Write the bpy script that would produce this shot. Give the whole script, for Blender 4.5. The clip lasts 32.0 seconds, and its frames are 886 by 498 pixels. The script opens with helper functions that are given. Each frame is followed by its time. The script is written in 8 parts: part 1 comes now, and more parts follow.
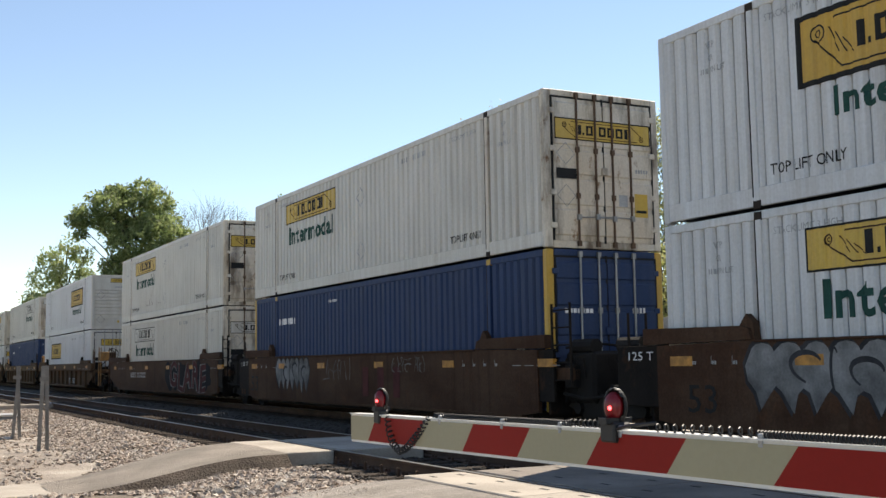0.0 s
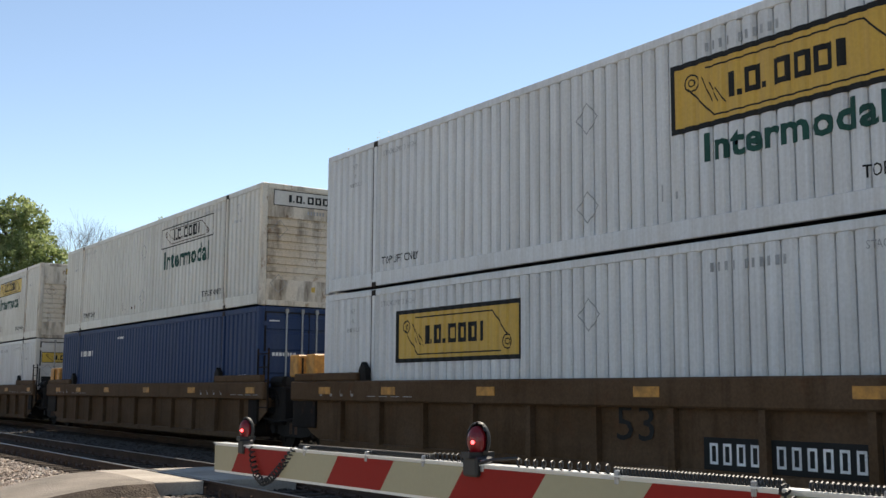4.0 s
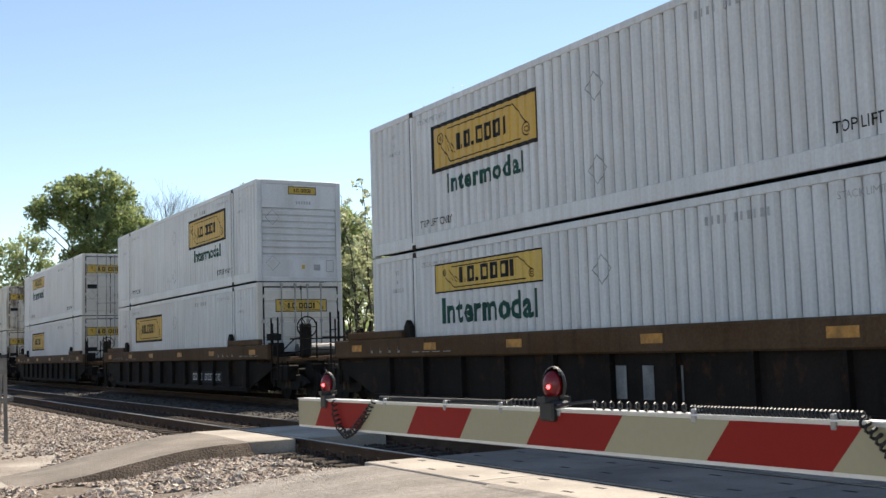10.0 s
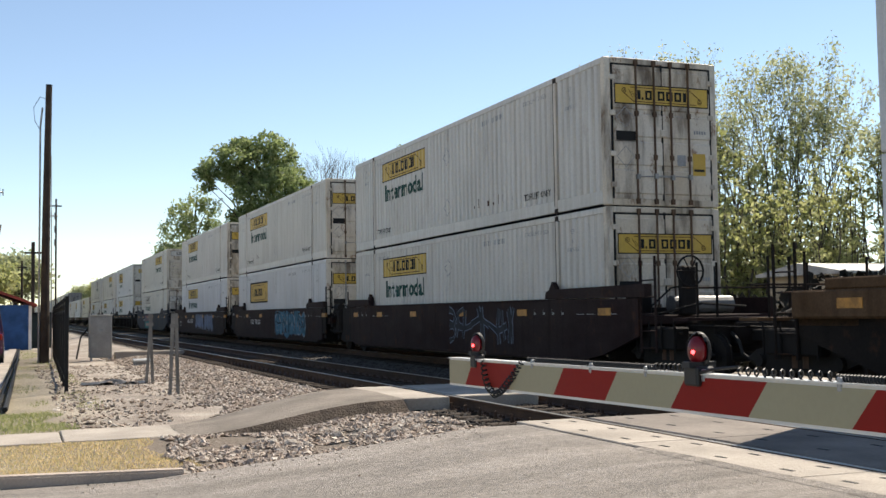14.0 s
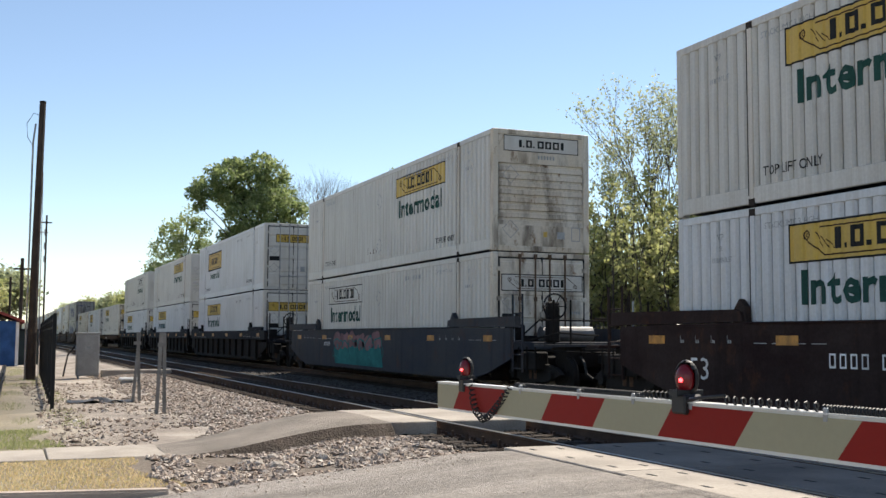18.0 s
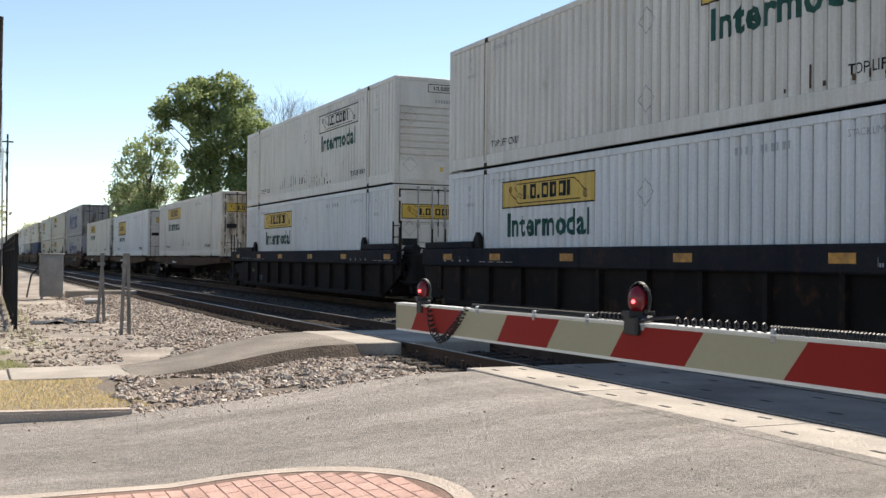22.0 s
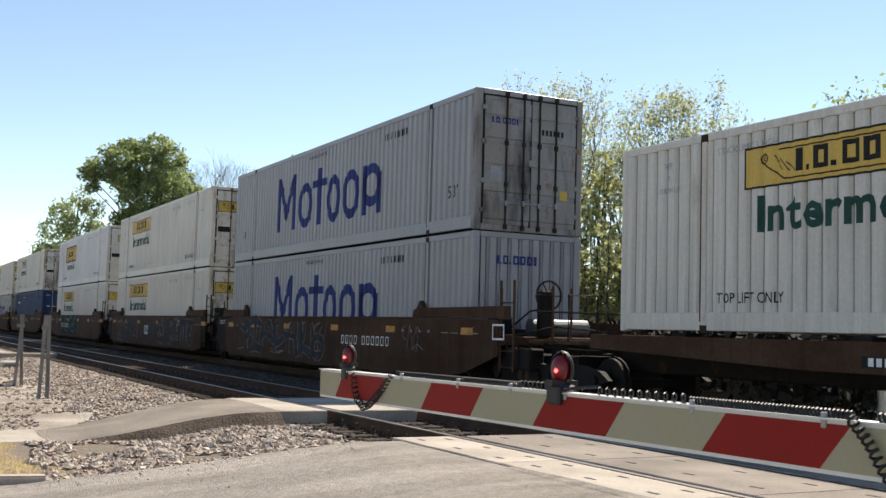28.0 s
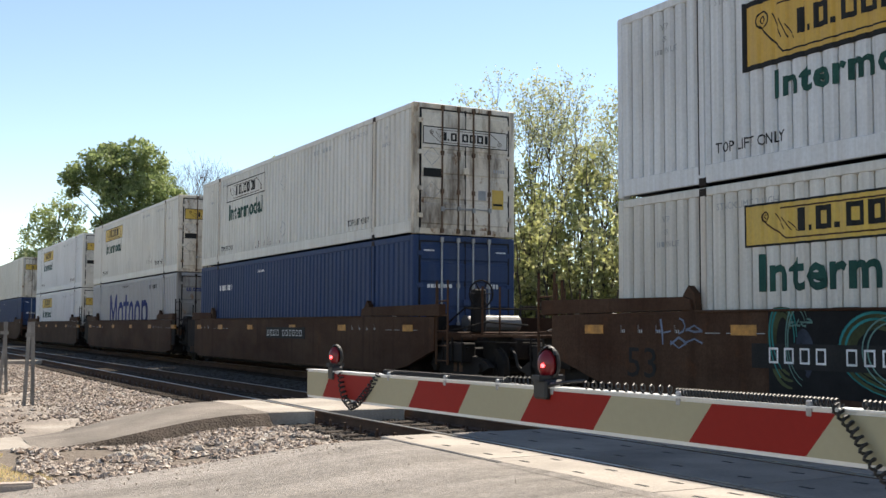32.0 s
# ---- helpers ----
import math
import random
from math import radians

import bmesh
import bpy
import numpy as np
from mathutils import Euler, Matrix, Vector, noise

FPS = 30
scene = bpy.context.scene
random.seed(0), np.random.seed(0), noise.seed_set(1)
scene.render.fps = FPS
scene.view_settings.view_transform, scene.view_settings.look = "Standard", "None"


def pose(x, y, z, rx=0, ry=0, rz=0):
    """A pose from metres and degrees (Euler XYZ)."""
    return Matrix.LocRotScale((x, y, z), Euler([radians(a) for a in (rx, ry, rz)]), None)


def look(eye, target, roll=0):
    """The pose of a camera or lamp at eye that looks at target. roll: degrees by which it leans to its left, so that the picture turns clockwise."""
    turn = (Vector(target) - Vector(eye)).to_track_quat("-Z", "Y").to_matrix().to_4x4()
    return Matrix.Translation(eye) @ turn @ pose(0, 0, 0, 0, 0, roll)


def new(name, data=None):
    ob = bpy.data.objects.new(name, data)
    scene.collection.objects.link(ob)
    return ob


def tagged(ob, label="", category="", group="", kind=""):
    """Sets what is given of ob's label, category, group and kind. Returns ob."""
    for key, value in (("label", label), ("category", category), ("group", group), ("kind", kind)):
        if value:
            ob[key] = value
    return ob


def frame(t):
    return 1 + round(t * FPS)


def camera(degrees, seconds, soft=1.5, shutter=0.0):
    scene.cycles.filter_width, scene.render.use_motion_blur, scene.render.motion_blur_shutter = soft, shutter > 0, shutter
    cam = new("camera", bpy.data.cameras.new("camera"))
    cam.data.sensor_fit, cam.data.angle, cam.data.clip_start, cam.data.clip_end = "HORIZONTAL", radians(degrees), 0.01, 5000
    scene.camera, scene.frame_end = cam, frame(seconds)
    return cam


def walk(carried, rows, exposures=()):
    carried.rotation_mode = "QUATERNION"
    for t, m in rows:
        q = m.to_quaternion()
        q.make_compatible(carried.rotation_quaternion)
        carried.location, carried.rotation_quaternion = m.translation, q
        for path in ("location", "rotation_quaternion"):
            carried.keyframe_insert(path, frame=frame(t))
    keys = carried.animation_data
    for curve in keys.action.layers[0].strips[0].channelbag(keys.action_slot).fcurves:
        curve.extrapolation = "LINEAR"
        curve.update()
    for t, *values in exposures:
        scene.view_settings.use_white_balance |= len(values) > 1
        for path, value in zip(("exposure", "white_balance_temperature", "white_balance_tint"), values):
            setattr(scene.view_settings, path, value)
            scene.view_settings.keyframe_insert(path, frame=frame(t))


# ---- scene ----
cam = camera(43.97, 32.0)

PATH = [
    (0, (-0.435, 0.483, 1.271), (0.497, 2.241, 1.476), -0.9),
    (0.5, (-0.418, 0.489, 1.267), (0.544, 2.228, 1.489), -0.3),
    (1, (-0.399, 0.496, 1.269), (0.599, 2.214, 1.499), -0.5),
    (1.5, (-0.407, 0.483, 1.266), (0.616, 2.185, 1.503), -0.0),
    (2, (-0.395, 0.486, 1.268), (0.671, 2.161, 1.513), -0.1),
    (2.5, (-0.394, 0.488, 1.265), (0.691, 2.149, 1.521), 0.3),
    (3, (-0.394, 0.484, 1.265), (0.702, 2.136, 1.527), 0.6),
    (3.5, (-0.393, 0.482, 1.266), (0.706, 2.13, 1.536), 0.9),
    (4, (-0.387, 0.479, 1.27), (0.722, 2.123, 1.531), 0.4),
    (4.5, (-0.382, 0.486, 1.262), (0.75, 2.115, 1.514), 1.1),
    (6.5, (-0.362, 0.491, 1.253), (0.747, 2.141, 1.473), -0.3),
    (7, (-0.365, 0.493, 1.248), (0.736, 2.15, 1.454), -0.4),
    (7.5, (-0.365, 0.495, 1.248), (0.714, 2.168, 1.438), -0.4),
    (8, (-0.347, 0.489, 1.245), (0.707, 2.179, 1.425), -2.1),
    (8.5, (-0.336, 0.477, 1.247), (0.685, 2.188, 1.418), -2.9),
    (9, (-0.35, 0.472, 1.247), (0.639, 2.202, 1.415), -2.4),
    (9.5, (-0.356, 0.462, 1.249), (0.619, 2.199, 1.421), -2.0),
    (10, (-0.351, 0.469, 1.25), (0.636, 2.198, 1.431), -1.7),
    (10.5, (-0.357, 0.472, 1.248), (0.625, 2.206, 1.427), -2.2),
    (11, (-0.356, 0.483, 1.25), (0.577, 2.244, 1.426), -0.9),
    (11.5, (-0.389, 0.438, 1.257), (0.412, 2.263, 1.428), -0.4),
    (12, (-0.431, 0.369, 1.266), (0.307, 2.222, 1.407), -3.1),
    (12.5, (-0.394, 0.371, 1.259), (0.269, 2.256, 1.359), -1.7),
    (13, (-0.393, 0.359, 1.253), (0.25, 2.25, 1.354), 0.2),
    (13.5, (-0.369, 0.378, 1.256), (0.338, 2.245, 1.37), -0.4),
    (15.5, (-0.359, 0.395, 1.256), (0.399, 2.242, 1.374), -1.0),
    (16, (-0.364, 0.391, 1.25), (0.394, 2.237, 1.383), 0.0),
    (16.5, (-0.362, 0.387, 1.254), (0.393, 2.233, 1.405), 1.1),
    (17, (-0.36, 0.389, 1.254), (0.39, 2.235, 1.421), 0.4),
    (17.5, (-0.371, 0.373, 1.255), (0.371, 2.222, 1.422), 0.1),
    (18, (-0.369, 0.376, 1.253), (0.38, 2.223, 1.413), 0.3),
    (18.5, (-0.369, 0.38, 1.251), (0.388, 2.224, 1.409), 0.5),
    (19, (-0.369, 0.38, 1.251), (0.392, 2.223, 1.413), 0.5),
    (19.5, (-0.368, 0.388, 1.26), (0.389, 2.231, 1.433), 0.9),
    (20, (-0.397, 0.348, 1.27), (0.235, 2.237, 1.45), 1.9),
    (20.5, (-0.352, 0.35, 1.254), (0.376, 2.21, 1.361), 0.3),
    (21, (-0.335, 0.372, 1.247), (0.436, 2.217, 1.304), 1.2),
    (21.5, (-0.326, 0.382, 1.249), (0.465, 2.218, 1.281), 0.7),
    (22, (-0.324, 0.383, 1.25), (0.483, 2.213, 1.269), 0.5),
    (22.5, (-0.321, 0.386, 1.248), (0.502, 2.209, 1.26), 0.4),
    (23, (-0.319, 0.389, 1.246), (0.516, 2.206, 1.249), 0.6),
    (23.5, (-0.31, 0.4, 1.246), (0.535, 2.212, 1.246), 0.6),
    (24, (-0.311, 0.395, 1.243), (0.542, 2.204, 1.246), 0.2),
    (24.5, (-0.312, 0.396, 1.244), (0.542, 2.205, 1.248), 0.1),
    (26.5, (-0.302, 0.408, 1.242), (0.574, 2.205, 1.25), 0.4),
    (27, (-0.303, 0.391, 1.234), (0.67, 2.137, 1.275), 2.1),
    (27.5, (-0.284, 0.414, 1.234), (0.687, 2.159, 1.349), 1.8),
    (28, (-0.311, 0.375, 1.242), (0.605, 2.146, 1.389), 1.6),
    (28.5, (-0.318, 0.367, 1.242), (0.58, 2.145, 1.413), 0.6),
    (29, (-0.305, 0.385, 1.243), (0.58, 2.169, 1.431), 0.1),
    (29.5, (-0.306, 0.38, 1.242), (0.595, 2.156, 1.426), -0.0),
    (30, (-0.31, 0.377, 1.237), (0.611, 2.143, 1.409), 0.1),
    (30.5, (-0.304, 0.388, 1.24), (0.624, 2.152, 1.402), 0.4),
    (31, (-0.3, 0.396, 1.239), (0.63, 2.16, 1.396), 0.1),
    (31.5, (-0.296, 0.397, 1.24), (0.64, 2.158, 1.386), 0.1),
    (32, (-0.314, 0.371, 1.242), (0.628, 2.129, 1.385), 0.3),
]
EXPOSURES = [(0, 0.72, 7540), (3.5, 0.65, 7540), (7, 0.76, 7500), (9, 0.81, 7460), (11, 0.71, 7340), (12.5, 0.58, 7340), (18, 0.59, 7140), (20, 0.62, 7110), (21.5, 0.68, 7190), (26.6, 0.68, 7190), (28, 0.7, 7440), (29.2, 0.76, 7490), (30.5, 0.74, 7390), (32, 0.83, 7340)]
walk(cam, [(t, look(eye, target, roll)) for t, eye, target, roll in PATH], [(t, stops, kelvin, 10) for t, stops, kelvin in EXPOSURES])

# ---- light ----
SUN_TO = Vector((0.742, 0.456, 1.0)).normalized()
world = bpy.data.worlds.new("sky")
scene.world = world
world.use_nodes = True
wn = world.node_tree.nodes
sky = wn.new("ShaderNodeTexSky")
sky.sky_type, sky.sun_disc = "NISHITA", False
sky.sun_elevation = math.asin(SUN_TO.z)
sky.sun_rotation = math.atan2(SUN_TO.x, SUN_TO.y)
sky.air_density, sky.dust_density, sky.ozone_density = 0.95, 0.0, 1.65
sky.altitude = 1200.0
wn["Background"].inputs["Strength"].default_value = 0.120
world.node_tree.links.new(sky.outputs[0], wn["Background"].inputs["Color"])
sun = new("sun", bpy.data.lights.new("sun", "SUN"))
sun.data.energy, sun.data.angle, sun.data.color = 5.0, radians(0.5), (1.0, 0.96, 0.90)
sun.matrix_world = look(SUN_TO * 50, (0, 0, 0))


# ---- materials ----
def node_mat(name, rough=0.6, metal=0.0, shine=0.5):
    m = bpy.data.materials.new(name)
    m.use_nodes = True
    nt = m.node_tree
    b = nt.nodes["Principled BSDF"]
    b.inputs["Roughness"].default_value, b.inputs["Metallic"].default_value, b.inputs["Specular IOR Level"].default_value = rough, metal, shine
    return m, nt, b


def mixed(nt, fac, a, b, blend="MIX"):
    n = nt.nodes.new("ShaderNodeMix")
    n.data_type, n.blend_type = "RGBA", blend
    for sock, v in ((n.inputs[0], fac), (n.inputs[6], a), (n.inputs[7], b)):
        if isinstance(v, (tuple, list)):
            sock.default_value = (*v[:3], 1)
        elif isinstance(v, (int, float)):
            sock.default_value = v
        else:
            nt.links.new(v, sock)
    return n.outputs[2]


def noise_of(nt, vec, scale, detail=4, lo=0.35, hi=0.65, stretch=(1, 1, 1), rough=0.55):
    mp = nt.nodes.new("ShaderNodeMapping")
    mp.inputs["Scale"].default_value = stretch
    nt.links.new(vec, mp.inputs["Vector"])
    n = nt.nodes.new("ShaderNodeTexNoise")
    n.inputs["Scale"].default_value, n.inputs["Detail"].default_value, n.inputs["Roughness"].default_value = scale, detail, rough
    nt.links.new(mp.outputs[0], n.inputs["Vector"])
    r = nt.nodes.new("ShaderNodeMapRange")
    r.inputs[1].default_value, r.inputs[2].default_value = lo, hi
    nt.links.new(n.outputs[0], r.inputs[0])
    return r.outputs[0]


def coords(nt, shift=True):
    tc = nt.nodes.new("ShaderNodeTexCoord")
    if not shift:
        return tc.outputs["Object"]
    oi = nt.nodes.new("ShaderNodeObjectInfo")
    mul = nt.nodes.new("ShaderNodeMath")
    mul.operation = "MULTIPLY"
    mul.inputs[1].default_value = 37.0
    nt.links.new(oi.outputs["Random"], mul.inputs[0])
    add = nt.nodes.new("ShaderNodeVectorMath")
    add.operation = "ADD"
    nt.links.new(tc.outputs["Object"], add.inputs[0])
    nt.links.new(mul.outputs[0], add.inputs[1])
    return add.outputs[0]


def bumped(nt, b, height, strength, dist=0.02):
    bp = nt.nodes.new("ShaderNodeBump")
    bp.inputs["Strength"].default_value, bp.inputs["Distance"].default_value = strength, dist
    nt.links.new(height, bp.inputs["Height"])
    nt.links.new(bp.outputs[0], b.inputs["Normal"])


def plain(name, col, rough=0.6, metal=0.0, var=0.25, scale=2.0, fine=30.0, bump=0.15, shift=True, speck=0.1):
    m, nt, b = node_mat(name, rough, metal, 0.5 if rough < 0.65 else 0.2)
    v = coords(nt, shift)
    big = noise_of(nt, v, scale)
    small = noise_of(nt, v, fine, 3)
    dark = tuple(c * (1 - var) for c in col)
    light = tuple(min(1, c * (1 + var * 0.6)) for c in col)
    c1 = mixed(nt, big, dark, light)
    n = mixed(nt, small, (1 - speck,) * 3, (1 + 0.8 * speck,) * 3)
    nt.links.new(mixed(nt, 1.0, c1, n, "MULTIPLY"), b.inputs["Base Color"])
    if bump:
        bumped(nt, b, small, bump)
    return m


def paint(name, col, grime=(0.30, 0.24, 0.17), amount=0.35, rust=0.0, rough=0.45):
    """Weathered coat on steel: soft vertical runs, blotches and rust spots."""
    m, nt, b = node_mat(name, rough, 0.0, 0.5 if rough < 0.55 else 0.18)
    v = coords(nt)
    runs = noise_of(nt, v, 2.2, 4, 0.42, 0.75, (1.0, 3.0, 0.16))
    blot = noise_of(nt, v, 0.5, 3, 0.4, 0.75)
    fine = noise_of(nt, v, 22, 3)
    thin = noise_of(nt, v, 3.0, 5, 0.32, 0.7, (1.0, 8.0, 0.14))
    c = mixed(nt, blot, col, tuple(x * 0.86 for x in col))
    f = nt.nodes.new("ShaderNodeMath")
    f.operation = "MULTIPLY"
    f.inputs[1].default_value = amount
    nt.links.new(runs, f.inputs[0])
    c = mixed(nt, f.outputs[0], c, grime)
    if rust:
        spots = noise_of(nt, v, 1.1, 6, 0.62, 0.72, (1, 1, 0.5), 0.7)
        g = nt.nodes.new("ShaderNodeMath")
        g.operation = "MULTIPLY"
        g.inputs[1].default_value = rust
        nt.links.new(spots, g.inputs[0])
        c = mixed(nt, g.outputs[0], c, (0.16, 0.065, 0.025))
    c = mixed(nt, 1.0, c, mixed(nt, fine, (0.94, 0.94, 0.94), (1.04, 1.04, 1.04)), "MULTIPLY")
    c = mixed(nt, 1.0, c, mixed(nt, thin, (1.03, 1.03, 1.03), (0.90, 0.89, 0.87)), "MULTIPLY")
    nt.links.new(c, b.inputs["Base Color"])
    bumped(nt, b, fine, 0.06)
    return m


def dusty(name, col, dust):
    """Old railcar paint under cloudy road dust, scrapes, rust bloom and thin oily runs."""
    m, nt, b = node_mat(name, 0.7, 0.0, 0.06)
    v = coords(nt)
    cloud = noise_of(nt, v, 0.55, 7, 0.36, 0.68, (1, 0.7, 1.5), 0.65)
    runs = noise_of(nt, v, 1.6, 4, 0.52, 0.85, (1, 2.6, 0.22))
    rusty = noise_of(nt, v, 2.4, 7, 0.56, 0.70, (1, 1, 0.8), 0.7)
    fine = noise_of(nt, v, 26, 4)
    c = mixed(nt, cloud, col, dust)
    c = mixed(nt, runs, c, tuple(x * 0.68 for x in col))
    half = nt.nodes.new("ShaderNodeMath")
    half.operation = "MULTIPLY"
    half.inputs[1].default_value = 0.4
    nt.links.new(rusty, half.inputs[0])
    c = mixed(nt, half.outputs[0], c, (0.11, 0.045, 0.02))
    c = mixed(nt, 1.0, c, mixed(nt, fine, (0.86, 0.86, 0.86), (1.1, 1.1, 1.1)), "MULTIPLY")
    nt.links.new(c, b.inputs["Base Color"])
    bumped(nt, b, fine, 0.12)
    return m


def stained(name, col, soot=(0.075, 0.048, 0.03)):
    """Neglected door paint: tea-coloured washes, tall soot smears and rust bloom."""
    m, nt, b = node_mat(name, 0.6, 0.0, 0.2)
    v = coords(nt)
    wash = noise_of(nt, v, 0.9, 5, 0.35, 0.7, (1, 1, 0.55))
    smear = noise_of(nt, v, 1.5, 5, 0.49, 0.68, (1.5, 1.5, 0.34), 0.6)
    bloom = noise_of(nt, v, 3.2, 7, 0.58, 0.68, (1, 1, 0.6), 0.72)
    fine = noise_of(nt, v, 28, 4)
    c = mixed(nt, wash, col, tuple(x * k for x, k in zip(col, (0.86, 0.78, 0.68))))
    c = mixed(nt, bloom, c, (0.22, 0.115, 0.055))
    dim = nt.nodes.new("ShaderNodeMath")
    dim.operation = "MULTIPLY"
    dim.inputs[1].default_value = 0.85
    nt.links.new(smear, dim.inputs[0])
    c = mixed(nt, dim.outputs[0], c, soot)
    c = mixed(nt, 1.0, c, mixed(nt, fine, (0.9, 0.9, 0.9), (1.05, 1.05, 1.05)), "MULTIPLY")
    nt.links.new(c, b.inputs["Base Color"])
    bumped(nt, b, fine, 0.1)
    return m


def glow(name, col, strength):
    m, nt, b = node_mat(name, 0.3)
    b.inputs["Base Color"].default_value = (*col, 1)
    b.inputs["Emission Color"].default_value = (*col, 1)
    b.inputs["Emission Strength"].default_value = strength
    return m


WHITE = paint("white_container_paint", (0.60, 0.615, 0.635), amount=0.24)
CREAM = paint("aged_white_paint", (0.59, 0.57, 0.53), amount=0.34, rust=0.3)
DIRTY = stained("stained_white_paint", (0.66, 0.61, 0.53))
GREYB = paint("grey_blue_paint", (0.275, 0.283, 0.312), amount=0.25)
GREYD = stained("sooty_grey_paint", (0.27, 0.265, 0.265), (0.036, 0.029, 0.026))
BLUE = paint("blue_container_paint", (0.022, 0.046, 0.118), (0.07, 0.082, 0.115), 0.45, rough=0.58)
NAVY = paint("navy_letter_paint", (0.018, 0.036, 0.16), amount=0.1, rough=0.75)
YELLOW = paint("yellow_sign_paint", (0.58, 0.375, 0.05), amount=0.25)
GOLD = paint("deep_yellow_paint", (0.54, 0.32, 0.035), amount=0.2)
BLACK = plain("black_paint", (0.017, 0.017, 0.017), 0.7)
GREEN = plain("dark_green_letter_paint", (0.016, 0.066, 0.054), 0.75, bump=0)
WLET = plain("white_letter_paint", (0.7, 0.7, 0.7), 0.5, bump=0)
GREY = plain("grey_label_paint", (0.30, 0.31, 0.32), 0.5, bump=0)
BROWN = dusty("brown_railcar_paint", (0.050, 0.0245, 0.0155), (0.086, 0.052, 0.034))
TAN = dusty("yellow_brown_railcar_paint", (0.080, 0.0450, 0.0230), (0.114, 0.0720, 0.0450))
SOOT = dusty("sooty_railcar_steel", (0.0130, 0.0108, 0.0100), (0.0250, 0.0200, 0.0175))
PLUM = dusty("dark_maroon_railcar_paint", (0.0234, 0.0125, 0.0125), (0.0429, 0.0312, 0.0281))
SLATE = dusty("slate_blue_railcar_paint", (0.0420, 0.0460, 0.0570), (0.0640, 0.0620, 0.0630))
MIDN = dusty("midnight_blue_railcar_paint", (0.0125, 0.0140, 0.0200), (0.0270, 0.0250, 0.0260))
RODRUST = plain("rusty_door_steel", (0.12, 0.075, 0.05), 0.7, 0.1)
POSTW = paint("rust_run_post_paint", (0.64, 0.60, 0.54), (0.30, 0.19, 0.11), 0.55, 0.7, 0.6)
POSTGREY = plain("weathered_grey_post", (0.23, 0.215, 0.195), 0.7, 0.0, 0.25)
CASING = plain("old_grey_casing_paint", (0.30, 0.30, 0.29), 0.6, 0.0, 0.2)
TANKGREY = plain("dusty_tank_steel", (0.15, 0.145, 0.14), 0.5, 0.2)
CASTING = plain("rusty_black_casting", (0.030, 0.022, 0.018), 0.8)
AMBER = plain("amber_reflector", (0.45, 0.20, 0.03), 0.5, 0, 0.4, 6.0, 40, 0)
MUSTARD = plain("dirty_mustard_paint", (0.23, 0.115, 0.03), 0.6, 0, 0.4, 5.0, 40, 0.1)
STEEL = plain("worn_grey_steel", (0.30, 0.30, 0.30), 0.45, 0.5)
GALV = plain("galvanised_steel", (0.42, 0.44, 0.45), 0.45, 0.4, 0.18)
DARK = plain("dark_greasy_steel", (0.014, 0.012, 0.011), 0.8, 0.0)
RAIL_TOP = plain("polished_rail_steel", (0.5, 0.49, 0.47), 0.28, 0.9, 0.1)
RUST = plain("rusty_rail_steel", (0.085, 0.05, 0.034), 0.8, 0.1)
PATCH = plain("dark_path_asphalt", (0.245, 0.212, 0.180), 0.9, 0, 0.25, 1.1, 45, 0.6, False)
CONC = plain("pale_concrete", (0.385, 0.34, 0.29), 0.85, 0, 0.2, 1.2, 40, 0.3)
KERB = plain("weathered_kerb_concrete", (0.44, 0.365, 0.305), 0.9, 0, 0.14, 1.5, 40, 0.3, False, 0.05)
BRICK = plain("red_paving_brick", (0.50, 0.315, 0.26), 0.85, 0, 0.22, 1.5, 60, 0.3)
# inner panels: slightly duller concrete, darkened further to carry the train's shade
SHADECONC = plain("shade_dark_concrete", (0.225, 0.195, 0.17), 0.85, 0, 0.28, 0.9, 40, 0.3)
SAND = plain("sandy_joint", (0.22, 0.145, 0.115), 0.95, 0, 0.2, 3, 60, 0.4, False)
TIE = plain("creosoted_timber", (0.052, 0.038, 0.028), 0.9, 0, 0.35, 4, 40, 0.5)


def island_mat(name, cols, rough=0.9):
    m, nt, b = node_mat(name, rough)
    g = nt.nodes.new("ShaderNodeNewGeometry")
    r = nt.nodes.new("ShaderNodeValToRGB")
    r.color_ramp.elements[0].color, r.color_ramp.elements[1].color = (*cols[0], 1), (*cols[-1], 1)
    for i, c in enumerate(cols[1:-1]):
        r.color_ramp.elements.new((i + 1) / (len(cols) - 1)).color = (*c, 1)
    nt.links.new(g.outputs["Random Per Island"], r.inputs[0])
    n = noise_of(nt, coords(nt, False), 60, 3)
    nt.links.new(mixed(nt, 1.0, r.outputs[0], mixed(nt, n, (0.85, 0.85, 0.85), (1.1, 1.1, 1.1)), "MULTIPLY"), b.inputs["Base Color"])
    return m


STONE = island_mat("ballast_stone", [(0.13, 0.10, 0.08), (0.31, 0.25, 0.20), (0.43, 0.36, 0.30), (0.24, 0.17, 0.125), (0.36, 0.295, 0.24), (0.58, 0.52, 0.45)])
# oily bed stones, with the train's shade also put into their colour
BEDSTONE = island_mat("oily_shaded_ballast_stone", [(0.022, 0.017, 0.013), (0.042, 0.033, 0.026), (0.07, 0.056, 0.045)])


